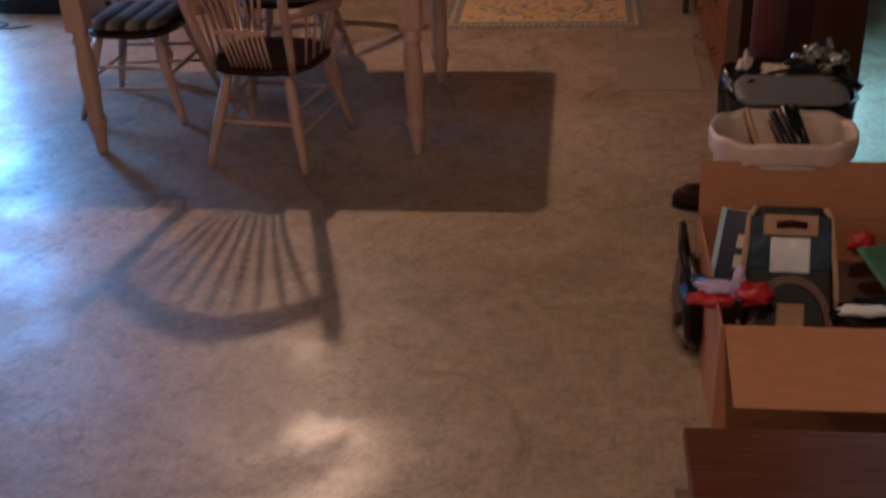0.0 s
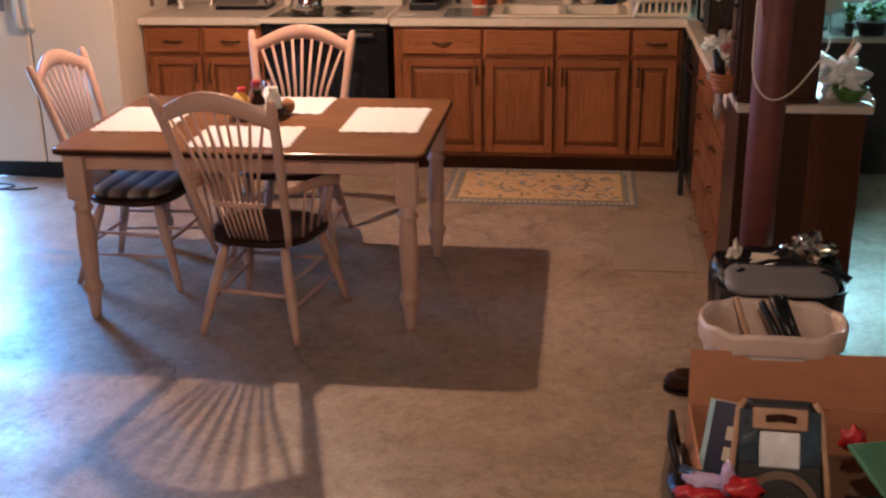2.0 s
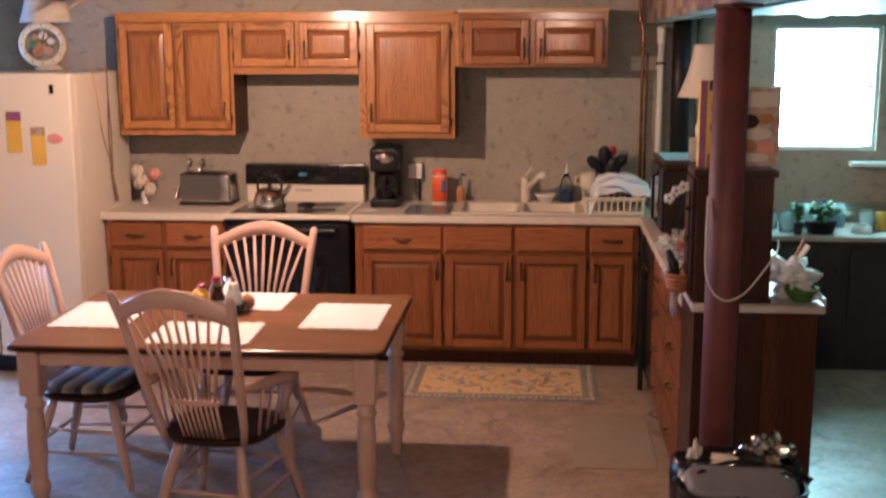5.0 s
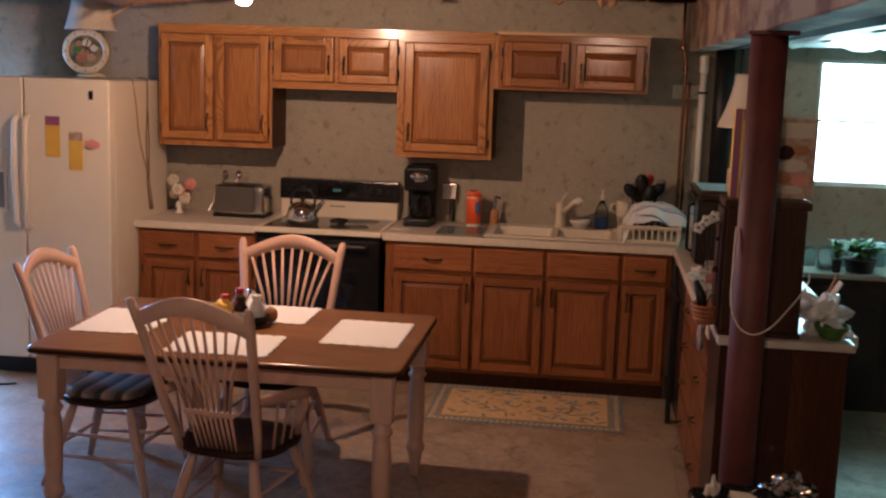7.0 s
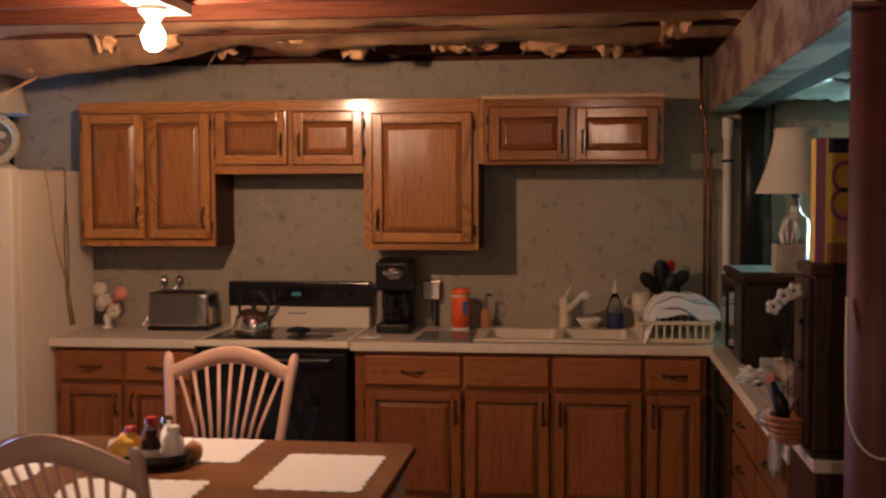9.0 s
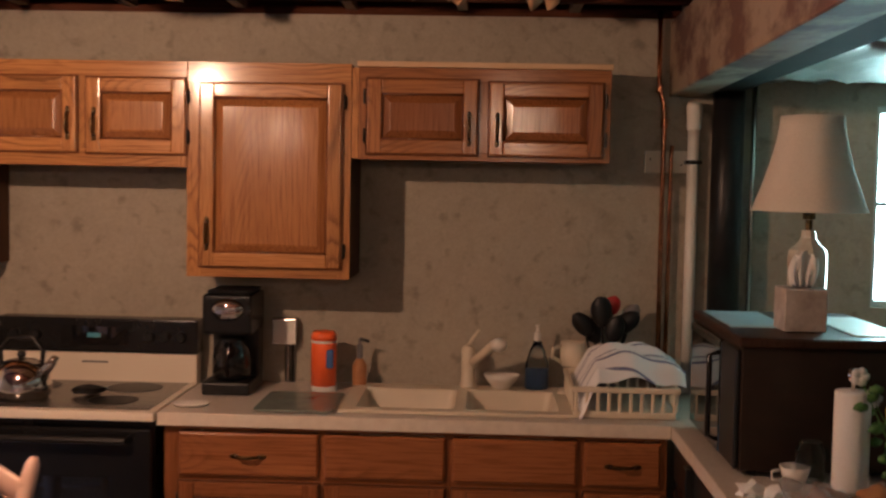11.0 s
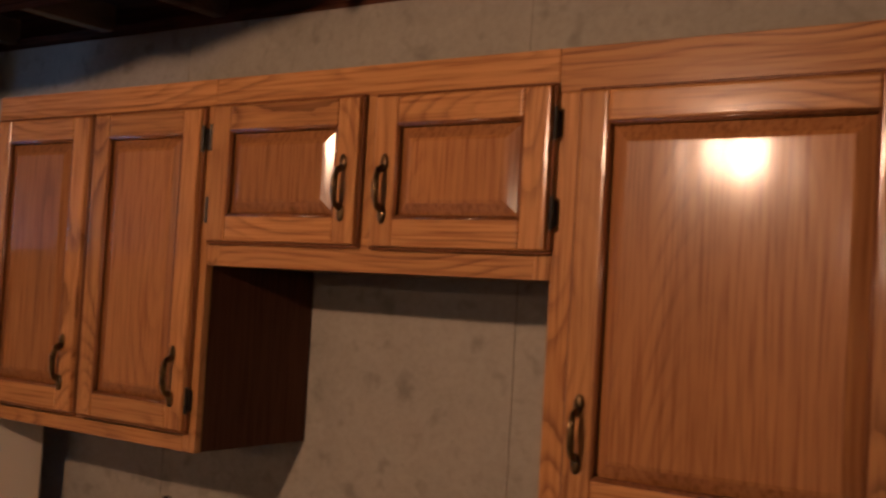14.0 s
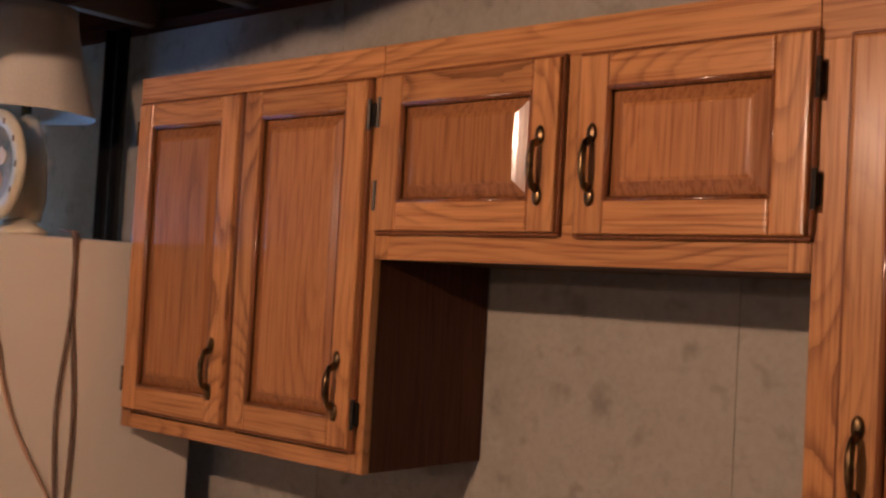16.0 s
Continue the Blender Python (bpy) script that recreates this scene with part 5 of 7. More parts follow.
part("roll", lathe([(0.016, 0), (0.043, 0), (0.045, 0.004), (0.045, 0.246), (0.043, 0.25), (0.016, 0.25)], (2.765, -1.40, 0.928), 28), "cloth", ty, "", True)
part("holder_base", lathe([(0.065, 0), (0.065, 0.008), (0.05, 0.012)], (2.765, -1.40, 0.9155), 24), "steel", ty)
part("finial", lathe([(0.005, 0), (0.005, 0.07), (0.014, 0.075), (0.020, 0.09), (0.010, 0.105)], (2.765, -1.40, 1.13), 14), "chrome", ty, "", True)
cu = thing("teacup", (2.66, -1.36, 0.915), "small white cup with painted sprig", "cup")
part("cup", lathe([(0.022, 0), (0.026, 0.004), (0.040, 0.05), (0.037, 0.05), (0.02, 0.008)], (2.645, -1.335, 0.916), 20), "white", cu, "", True)
part("handle", tube([(2.605, -1.335, 0.955), (2.585, -1.335, 0.95), (2.587, -1.335, 0.93), (2.612, -1.335, 0.928)], 0.004, 8), "white", cu, "", True)
jg = thing("glass_jar", (2.70, -1.27, 0.915), "clear glass jar behind the cup", "jar")
part("jar", lathe([(0.035, 0), (0.038, 0.004), (0.038, 0.09), (0.03, 0.10), (0.03, 0.11)], (2.69, -1.31, 0.916), 18), "clear_glass", jg, "", True)
bq = thing("flower_bouquet", (2.87, -1.48, 0.915), "bunch of white and yellow artificial flowers in a glass vase", "flowers")
part("vase", lathe([(0.04, 0), (0.045, 0.005), (0.04, 0.08), (0.05, 0.13)], (2.87, -1.48, 0.916), 18), "clear_glass", bq, "", True)
rnd = random.Random(4)
for k in range(16):
    a, r, h = rnd.uniform(0, 6.28), rnd.uniform(0.02, 0.12), rnd.uniform(1.10, 1.29)
    p = (2.87 + r * math.cos(a), -1.48 + r * math.sin(a), h)
    sm = part("stem", tube([(2.87, -1.48, 0.98), ((2.87 * 1.2 + p[0]) / 2.2, (-1.48 * 1.2 + p[1]) / 2.2, 1.09), p], 0.002, 5), "leaf", bq)
    bm = None
    for j in range(5):
        b = 1.26 * j
        bm = blob((p[0] + 0.013 * math.cos(b), p[1] - 0.003, p[2] + 0.013 * math.sin(b)), (0.014, 0.008, 0.013), 1, 0.2, j, bm=bm)
    part("blossom", bm, "cloth" if k % 3 else "yellow", sm, "", True)
    for j in range(3):
        c = (p[0] + rnd.uniform(-0.04, 0.04), p[1] + rnd.uniform(-0.04, 0.04), p[2] - rnd.uniform(0.03, 0.14))
        part("leaf", blob(c, (0.022, 0.006, 0.014), 1, 0.2, j), "leaf", sm, "", True)

# dark hutch, boxes, bread, basket on the peninsula
ec = thing("end_cabinet", (2.68, -2.85, 0), "dark brown wooden end cabinet at the column", "cabinet")
part("body", bx(2.447, 2.885, -3.015, -2.672, 0.0, 0.938, 0.003), "walnut", ec)
part("side_panel", bx(2.70, 2.889, -3.027, -3.0155, 0.02, 0.930, 0.003), "veneer", ec, "brown side panel")
part("top", bx(2.437, 2.912, -3.035, -2.669, 0.9385, 0.968, 0.004), "laminate", ec, "pale laminate top")
hu = thing("counter_hutch", (2.615, -2.9, 0.968), "dark walnut countertop cabinet with panelled door and knobs", "cabinet")
part("body", bx(2.445, 2.718, -2.995, -2.825, 0.985, 1.428, 0.003), "walnut", hu)
part("top", bx(2.431, 2.731, -3.008, -2.813, 1.4285, 1.456, 0.006, 2), "walnut", hu)
part("plinth", bx(2.437, 2.725, -3.002, -2.82, 0.9685, 0.9845, 0.003), "walnut", hu)
d = part("door", bx(2.430, 2.454, -2.985, -2.80, 0.995, 1.42, 0.004), "walnut", hu)
part("panel", bx(2.424, 2.440, -2.945, -2.84, 1.05, 1.365, 0.0025), "walnut", d)
part("knob", blob((2.416, -2.965, 1.20), (0.012, 0.012, 0.012), 2, 0.0), "brass", d, "", True)
part("knob", blob((2.418, -2.965, 1.31), (0.009, 0.009, 0.009), 2, 0.0), "iron", d, "", True)
def cereal(x0, x1, y0, y1, z0, z1, m, label, art):
    c = thing("cereal_box", ((x0 + x1) / 2, (y0 + y1) / 2, z0), label, "cereal box", "cereal boxes")
    b = part("carton", bx(x0, x1, y0, y1, z0, z1, 0.0015), m, c)
    for a0, a1, b0, b1, mm in art:
        part("printed_panel", bx(x0 + a0 * (x1 - x0), x0 + a1 * (x1 - x0), y0 - 0.0015, y0 + 0.0005, z0 + b0 * (z1 - z0), z0 + b1 * (z1 - z0)), mm, c)
    return c
c = cereal(2.452, 2.600, -2.945, -2.885, 1.457, 1.772, "yellow", "yellow cereal box with purple and pink artwork", [(0, 0.16, 0, 1, "purple"), (0.2, 1, 0.88, 1, "navy"), (0.35, 0.8, 0.22, 0.42, "pink"), (0.2, 1, 0.0, 0.16, "wicker")])
for z, r in ((1.675, 0.024), (1.605, 0.026)):
    ring = skin([[(2.522 + (r + q) * math.cos(2 * math.pi * k / 24), -2.947 - e, z + (r + q) * 1.25 * math.sin(2 * math.pi * k / 24)) for k in range(24)] for q, e in ((0, 0), (0, 0.001), (0.008, 0.001), (0.008, 0))], True, False)
    part("emblem_ring", ring, "purple", c)
cereal(2.588, 2.752, -2.87, -2.815, 1.457, 1.742, "print", "printed cereal box with a bowl picture", [(0.06, 0.94, 0.76, 0.95, "shade")])
c = bpy.data.objects["cereal_box.001"]
for k, (x, z, rx, rz, mm) in enumerate(((2.643, 1.62, 0.035, 0.026, "seat"), (2.698, 1.63, 0.03, 0.02, "bread"), (2.673, 1.575, 0.05, 0.022, "shade"), (2.643, 1.53, 0.03, 0.022, "bread"), (2.703, 1.525, 0.032, 0.024, "pink"), (2.668, 1.487, 0.05, 0.016, "shade"))):
    part("printed_spot", blob((x, -2.8705, z), (rx, 0.0018, rz), 2, 0.3, k), mm, c)
bb = thing("bread_bag", (2.56, -1.85, 0.915), "loaf of bread in a crinkled clear bag with red print", "bread bag")
part("loaf", blob((2.60, -1.84, 0.965), (0.05, 0.10, 0.046), 3, 0.35, 2), "bread", bb, "", True)
part("wrap", blob((2.58, -1.80, 0.968), (0.085, 0.16, 0.060), 4, 0.6, 7), "clear", bb, "", True)
part("print", blob((2.525, -1.90, 0.975), (0.022, 0.03, 0.020), 3, 0.4, 3), "red", bb, "", True)
part("tail", blob((2.49, -1.62, 0.935), (0.05, 0.06, 0.018), 3, 0.8, 9), "film", bb)
bg2 = thing("bagel_bag", (2.68, -1.80, 0.915), "clear bag of bagels on the worktop", "bagel bag")
for k, (x, y, z) in enumerate(((2.70, -1.72, 0.955), (2.74, -1.84, 0.955), (2.70, -1.80, 1.005))):
    part("bagel", blob((x, y, z), (0.05, 0.055, 0.035), 3, 0.2, k + 2), "bread", bg2, "", True)
part("wrap", blob((2.66, -1.68, 0.95), (0.07, 0.05, 0.03), 4, 0.8, 4), "film", bg2)
part("print", blob((2.77, -1.74, 0.975), (0.02, 0.03, 0.02), 3, 0.4, 6), "red", bg2, "", True)
b2 = thing("bread_bag", (2.45, -2.45, 0.915), "half-empty clear bread bag hanging over the worktop edge", "bread bag")
part("wrap", blob((2.47, -2.50, 0.955), (0.070, 0.13, 0.06), 4, 0.7, 3), "clear", b2, "", True)
part("bread", blob((2.48, -2.46, 0.955), (0.05, 0.09, 0.045), 3, 0.3, 4), "bread", b2, "", True)
part("flap", blob((2.425, -2.55, 0.875), (0.014, 0.075, 0.075), 3, 0.6, 5), "clear", b2, "", True)
part("print", blob((2.43, -2.46, 0.94), (0.02, 0.035, 0.025), 2, 0.3, 8), "red", b2, "", True)
bs = thing("small_basket", (2.46, -2.86, 0.968), "orange woven basket beside the countertop cabinet", "basket")
part("bowl", lathe([(0.030, 0), (0.034, 0.004), (0.052, 0.07), (0.056, 0.074), (0.050, 0.074), (0.032, 0.01)], (2.40, -2.90, 0.985), 22), "wicker", bs, "", True)
for h in (0.02, 0.036, 0.052, 0.070):
    r = 0.035 + 0.27 * h
    part("weave", tube([(2.40 + r * math.cos(a), -2.90 + r * math.sin(a), 0.985 + h) for a in [2 * math.pi * k / 22 for k in range(23)]], 0.004, 6), "wicker", bs)
part("dark_scoop", tube([(2.395, -2.90, 1.02), (2.38, -2.89, 1.09), (2.36, -2.88, 1.14)], [0.016, 0.02, 0.012], 10), "black_matte", bs, "black scoop standing in the basket", True)
part("hook", tube([(2.437, -2.90, 1.10), (2.415, -2.90, 1.09), (2.40, -2.90, 1.055)], 0.003, 6), "iron", bs)
sg = thing("flower_sprig", (2.40, -2.90, 0.99), "sprig of white artificial flowers standing in the basket", "flowers")
for k, p in enumerate(((2.352, -2.945, 1.345), (2.378, -2.94, 1.372), (2.405, -2.93, 1.385))):
    st2 = part("stem", tube([(2.405, -2.895, 1.0), (2.395, -2.91, 1.20), p], 0.0013, 5), "iron", sg)
    bm = None
    for q in range(5):
        bm = blob((p[0] + 0.013 * math.cos(1.26 * q + k), p[1] - 0.004, p[2] + 0.013 * math.sin(1.26 * q + k)), (0.010, 0.007, 0.010), 1, 0.2, q, bm=bm)
    part("blossom", bm, "cloth", st2, "", True)
for k, (x, y, z) in enumerate(((2.50, -2.30, 0.86), (2.505, -1.46, 0.92), (2.56, -1.50, 0.925))):
    tt = thing("crumpled_tissue", (x, y, 0.915), "crumpled white wrapper on the worktop", "wrapper")
    part("paper", blob((x, y, 0.935), (0.035, 0.04, 0.022), 2, 0.7, k + 3), "cloth", tt)
gs = thing("sunlit_wrapping", (2.85, -2.85, 0.968), "crumpled clear and white plastic wrapping in the daylight", "wrapping")
part("film", blob((2.825, -2.84, 1.03), (0.08, 0.10, 0.062), 4, 0.9, 3), "film", gs)
part("film_edge", blob((2.885, -2.95, 0.99), (0.035, 0.045, 0.020), 2, 0.7, 6), "film", gs)
gw = thing("green_bowl", (2.85, -2.96, 0.968), "shallow green bowl on the peninsula", "bowl")
part("bowl", lathe([(0.03, 0), (0.035, 0.004), (0.06, 0.04), (0.064, 0.052), (0.058, 0.05), (0.03, 0.01)], (2.84, -2.955, 0.9685), 22), "leaf", gw, "", True)

# red steel column with a hanging cord
co = thing("support_column", (2.48, -3.43, 0), "dark red painted steel support column", "column")
part("shaft", tube([(2.48, -3.43, 0.012), (2.48, -3.43, 2.010)], 0.056, 28), "column", co, "", True)
part("cap_plate", bx(2.405, 2.555, -3.515, -3.345, 2.0105, 2.0215, 0.002), "column", co)
part("base_plate", bx(2.405, 2.555, -3.515, -3.345, 0.0, 0.0115, 0.002), "column", co)
hc = thing("looped_string", (2.53, -3.4, 1.0), "thin pale string looped round the steel column", "string")
ctrl = [Vector(p) for p in ((2.419, -3.45, 1.42), (2.416, -3.465, 1.28), (2.416, -3.486, 1.18), (2.440, -3.500, 1.115), (2.485, -3.504, 1.090), (2.540, -3.490, 1.112), (2.600, -3.440, 1.165), (2.655, -3.350, 1.205), (2.70, -3.20, 1.215), (2.735, -3.01, 1.21))]
pts = []
for k in range(len(ctrl) - 1):
    p0, p1, p2, p3 = ctrl[max(k - 1, 0)], ctrl[k], ctrl[k + 1], ctrl[min(k + 2, len(ctrl) - 1)]
    for q in (0.0, 0.25, 0.5, 0.75):
        pts.append(tuple(0.5 * (2 * p1 + (p2 - p0) * q + (2 * p0 - 5 * p1 + 4 * p2 - p3) * q ** 2 + (3 * p1 - p0 - 3 * p2 + p3) * q ** 3)))
part("string", tube(pts, 0.0030, 6), "shade", hc, "", True)

# ---- ceiling details ----
def bare_bulb(at, label):
    lf = thing("bare_bulb", (at.x, at.y, 2.315), label, "light bulb", "bare bulbs")
    p = part("bulb", lathe([(0.014, -0.052), (0.030, -0.040), (0.040, -0.014), (0.040, 0.006), (0.027, 0.032), (0.014, 0.045)], tuple(at), 18), "lit", lf, "glowing glass bulb", True)
    p.visible_shadow = False
    part("socket", lathe([(0.022, 0.046), (0.03, 0.06), (0.05, 0.085), (0.055, 0.105)], tuple(at), 18), "white", lf)
    part("mount", bx(at.x - 0.06, at.x + 0.06, at.y - 0.22, at.y + 0.22, at.z + 0.1005, 2.3148, 0.002), "shade", lf)


bare_bulb(BULB, "bare lit bulb in a porcelain ceiling socket")
bare_bulb(BULB_2, "bare lit bulb in the rear half of the basement")
bare_bulb(BULB_3, "bare lit bulb on a deep ceiling mount")
def sagging(x0, x1, y0, y1, z, sag, seed, n=46, m=10, droop=0.0):
    bm = bmesh.new()
    grid = [[bm.verts.new((x0 + (x1 - x0) * i / n, y0 + (y1 - y0) * j / m, z - droop * math.sin(math.pi * j / m) * min(1.0, max(0.0, (0.3 - (x0 + (x1 - x0) * i / n)) / 0.7)) - sag * math.sin(math.pi * j / m) * (0.6 + 0.8 * noise.noise(Vector((i * 0.16 + seed, j * 0.5, seed)))) + 0.03 * noise.noise(Vector((i * 0.6, j * 0.9, seed))))) for j in range(m + 1)] for i in range(n + 1)]
    for i in range(n):
        for j in range(m):
            bm.faces.new((grid[i][j], grid[i + 1][j], grid[i + 1][j + 1], grid[i][j + 1]))
    bmesh.ops.solidify(bm, geom=bm.faces[:], thickness=0.004)
    return bm
for k, (y0, y1, sag) in enumerate(((-1.10, -0.73, 0.085), (-1.50, -1.14, 0.055), (-0.69, -0.32, 0.02))):
    ins = thing("insulation_batt", (0.1, (y0 + y1) / 2, 2.36), "sagging torn kraft-faced insulation between the joists", "insulation", "insulation batts")
    part("facing", sagging(X0 + 0.05, 2.5, y0, y1, 2.345 if k < 2 else 2.44, sag, 3 + k, droop=0.10 if k == 0 else 0.0), "paper" if k < 2 else "fluff", ins, "", True)
rnd = random.Random(11)
for k in range(13):
    x, y = -1.15 + 0.29 * k + rnd.uniform(-0.1, 0.1), rnd.choice((-0.74, -0.98, -1.20))
    sc2 = thing("torn_paper", (x, y, 2.3), "torn crumpled kraft paper hanging between the joists", "torn paper", "torn kraft paper")
    w0, h0, tilt = rnd.uniform(0.10, 0.26), rnd.uniform(0.045, 0.10), rnd.uniform(-0.5, 0.5)
    rows = []
    for q in range(8):
        f = q / 7
        rows.append([(x + w0 * (a / 9 - 0.5) * (1 - 0.25 * f) + 0.03 * noise.noise(Vector((a * 0.7, q * 0.6, k))) + tilt * 0.05 * f, y + 0.05 * noise.noise(Vector((a * 0.5, q * 0.5, k + 9))) + 0.05 * f * f, 2.345 - h0 * f * (1 + 0.9 * noise.noise(Vector((a * 0.45, 0.3, k + 4))))) for a in range(10)])
    bm = skin(rows, False, False)
    bmesh.ops.solidify(bm, geom=bm.faces[:], thickness=0.002)
    part("scrap", bm, "paper", sc2, "", True)
ts = thing("hanging_string", (-0.70, -0.9, 2.2), "frayed strip dangling from the ceiling", "string")
part("strip", tube([(-0.66, -0.95, 2.33), (-0.655, -0.95, 2.25), (-0.67, -0.95, 2.19)], [0.008, 0.005, 0.007], 6), "tan", ts)
part("frayed_end", tube([(-0.66, -0.95, 2.23), (-0.645, -0.955, 2.18)], 0.004, 5), "tan", ts)
for k, (x0, x1, y0, y1) in enumerate(((2.77, 4.9, -1.10, -0.02), (2.77, 5.0, -2.35, -1.16), (2.77, 5.0, -4.2, -2.40))):
    ps = thing("plastic_sheeting", (3.5, (y0 + y1) / 2, 2.06), "crinkled white plastic sheeting under the joists", "sheeting", "plastic sheeting")
    part("sheet", sagging(x0, x1, y0, y1, 2.085, 0.035, 9 + k), "film", ps, "", True)


# ---- table and chairs ----
tb = thing("dining_table", (0.545, -2.49, 0), "farmhouse dining table with brown oak top and blush painted legs", "table")
TX0, TX1, TY0, TY1 = -0.205, 1.290, -3.005, -2.00
own = plate_of([(p[0], p[1]) for p in rr(TX0, TX1, TY0, TY1, 0, 0.045, 6)], 0.722, 0.750)
bmesh.ops.bevel(own, geom=[e for e in own.edges if abs(e.verts[0].co.z - e.verts[1].co.z) < 1e-4], offset=0.007, segments=2, affect="EDGES", profile=0.5)
part("tabletop", own, "tabletop", tb, "satin brown oak top")
part("edge_band", plate_of([(p[0], p[1]) for p in rr(TX0 - 0.003, TX1 + 0.003, TY0 - 0.003, TY1 + 0.003, 0, 0.048, 6)], 0.726, 0.742), "seat", tb, "dark stained edge")
part("apron", bx(TX0 + 0.09, TX1 - 0.09, TY0 + 0.062, TY0 + 0.084, 0.652, 0.7215, 0.002), "blush", tb)
part("apron", bx(TX0 + 0.09, TX1 - 0.09, TY1 - 0.084, TY1 - 0.062, 0.652, 0.7215, 0.002), "blush", tb)
part("apron", bx(TX0 + 0.062, TX0 + 0.084, TY0 + 0.09, TY1 - 0.09, 0.652, 0.7215, 0.002), "blush", tb)
part("apron", bx(TX1 - 0.084, TX1 - 0.062, TY0 + 0.09, TY1 - 0.09, 0.652, 0.7215, 0.002), "blush", tb)
LEG = [(0.019, 0), (0.022, 0.01), (0.029, 0.085), (0.033, 0.098), (0.029, 0.106), (0.038, 0.118), (0.043, 0.138), (0.040, 0.155), (0.031, 0.170), (0.033, 0.19), (0.038, 0.28), (0.039, 0.37), (0.035, 0.44), (0.030, 0.468), (0.039, 0.478), (0.042, 0.490), (0.031, 0.502), (0.037, 0.53)]
for x in (TX0 + 0.075, TX1 - 0.075):
    for y in (TY0 + 0.075, TY1 - 0.075):
        bm = lathe(LEG, (x, y, 0.0), 20)
        lg = part("leg", bm, "blush", tb, "turned blush painted leg", True)
        part("leg_block", bx(x - 0.042, x + 0.042, y - 0.042, y + 0.042, 0.531, 0.7215, 0.004), "blush", lg)


def chair(armed, label, rake=0.165, rise=0.0):
    """A sheaf-back chair at the origin that faces +y."""
    ch = thing("dining_chair", (0, 0, 0), label, "chair", "chairs round the table")
    out = []
    for k in range(36):
        a = 2 * math.pi * k / 36
        c, d = math.cos(a), math.sin(a)
        rx = 0.235 if d > 0 else 0.225
        out.append((rx * math.copysign(abs(c) ** 0.75, c), 0.005 + 0.215 * math.copysign(abs(d) ** 0.75, d)))
    rings = []
    for k, z in ((0.90, 0.424), (0.985, 0.432), (1.0, 0.446), (0.975, 0.459), (0.90, 0.460), (0.65, 0.452), (0.3, 0.449)):
        rings.append([(x * k, y * k, z) for x, y in out])
    part("seat", skin(rings), "seat", ch, "dark stained saddle seat", True)
    tops = {(-1, 1): (-0.155, 0.14), (1, 1): (0.155, 0.14), (-1, -1): (-0.125, -0.13), (1, -1): (0.125, -0.13)}
    feet = {(-1, 1): (-0.236, 0.25), (1, 1): (0.236, 0.25), (-1, -1): (-0.208, -0.245), (1, -1): (0.208, -0.245)}

    def on_leg(k, z):
        f = 1 - z / 0.43
        return (tops[k][0] + (feet[k][0] - tops[k][0]) * f, tops[k][1] + (feet[k][1] - tops[k][1]) * f, z)
    for k in tops:
        part("leg", tube([on_leg(k, z) for z in (0.0, 0.06, 0.18, 0.26, 0.36, 0.43)], [0.0145, 0.017, 0.0215, 0.023, 0.021, 0.0165], 12), "blush", ch, "tapered blush painted leg", True)

    def bar(a, b, za, zb, r=0.0105):
        p, q = Vector(on_leg(a, za)), Vector(on_leg(b, zb))
        part("stretcher", tube([p, p.lerp(q, 0.3), p.lerp(q, 0.5), p.lerp(q, 0.7), q], [r * 0.8, r, r * 1.25, r, r * 0.8], 10), "blush", ch, "", True)
    bar((-1, -1), (1, -1), 0.205, 0.205)
    bar((-1, 1), (1, 1), 0.235, 0.235)
    for sx in (-1, 1):
        bar((sx, -1), (sx, 1), 0.265, 0.265, 0.009)
        bar((sx, -1), (sx, 1), 0.155, 0.165, 0.009)

    def lean(z):
        return -0.172 - rake * ((z - 0.45) / 0.55) ** 1.15 if z > 0.45 else -0.172
    for sx in (-1, 1):
        pts = [(sx * (0.165 + 0.072 * ((z - 0.44) / 0.56)), lean(z), z) for z in (0.44, 0.52, 0.64, 0.76, 0.88, 0.955, 0.985, 1.0)]
        part("back_post", tube(pts, [0.0135, 0.016, 0.0185, 0.0185, 0.019, 0.019, 0.0165, 0.009], 12), "blush", ch, "", True)
    n, rows = 24, []
    for k in range(n + 1):
        s2 = 2 * k / n - 1
        x = 0.228 * s2
        arch = max(0.0, math.cos(math.pi * s2 / 2)) ** 1.1
        zt, zb = 0.945 + 0.080 * arch, 0.882 + 0.072 * arch
        bow = -0.022 * (1 - s2 * s2)
        y = lean((zt + zb) / 2) + bow
        rows.append([(x, y - 0.011, zb + 0.003), (x, y - 0.012, zt - 0.006), (x, y - 0.006, zt), (x, y + 0.006, zt), (x, y + 0.012, zt - 0.006), (x, y + 0.011, zb + 0.003), (x, y, zb)])
    part("crest_rail", skin(rows), "blush", ch, "curved blush painted crest rail", True)
    part("sheaf_bar", bx(-0.105, 0.105, lean(0.63) - 0.023, lean(0.63) - 0.003, 0.617, 0.640, 0.006, 2), "blush", ch)
    for k in range(9):
        s2 = (k - 4) / 4
        arch = math.cos(math.pi * s2 * 0.81 / 2) ** 1.1
        xt, zt = 0.185 * s2, 0.888 + 0.072 * arch
        xm, yt = 0.088 * s2, lean(0.92) - 0.022 * (1 - s2 * s2)
        mid = (xm + (xt - xm) * 0.36, lean(0.75) - 0.016, 0.76)
        part("spindle", tube([(xm, lean(0.63) - 0.013, 0.632), mid, (xt, yt, zt)], [0.0058, 0.0072, 0.0062], 8), "blush", ch, "", True)
        part("spindle", tube([(xm * 0.92, -0.178, 0.452), (xm, lean(0.63) - 0.013, 0.625)], 0.0058, 8), "blush", ch, "", True)
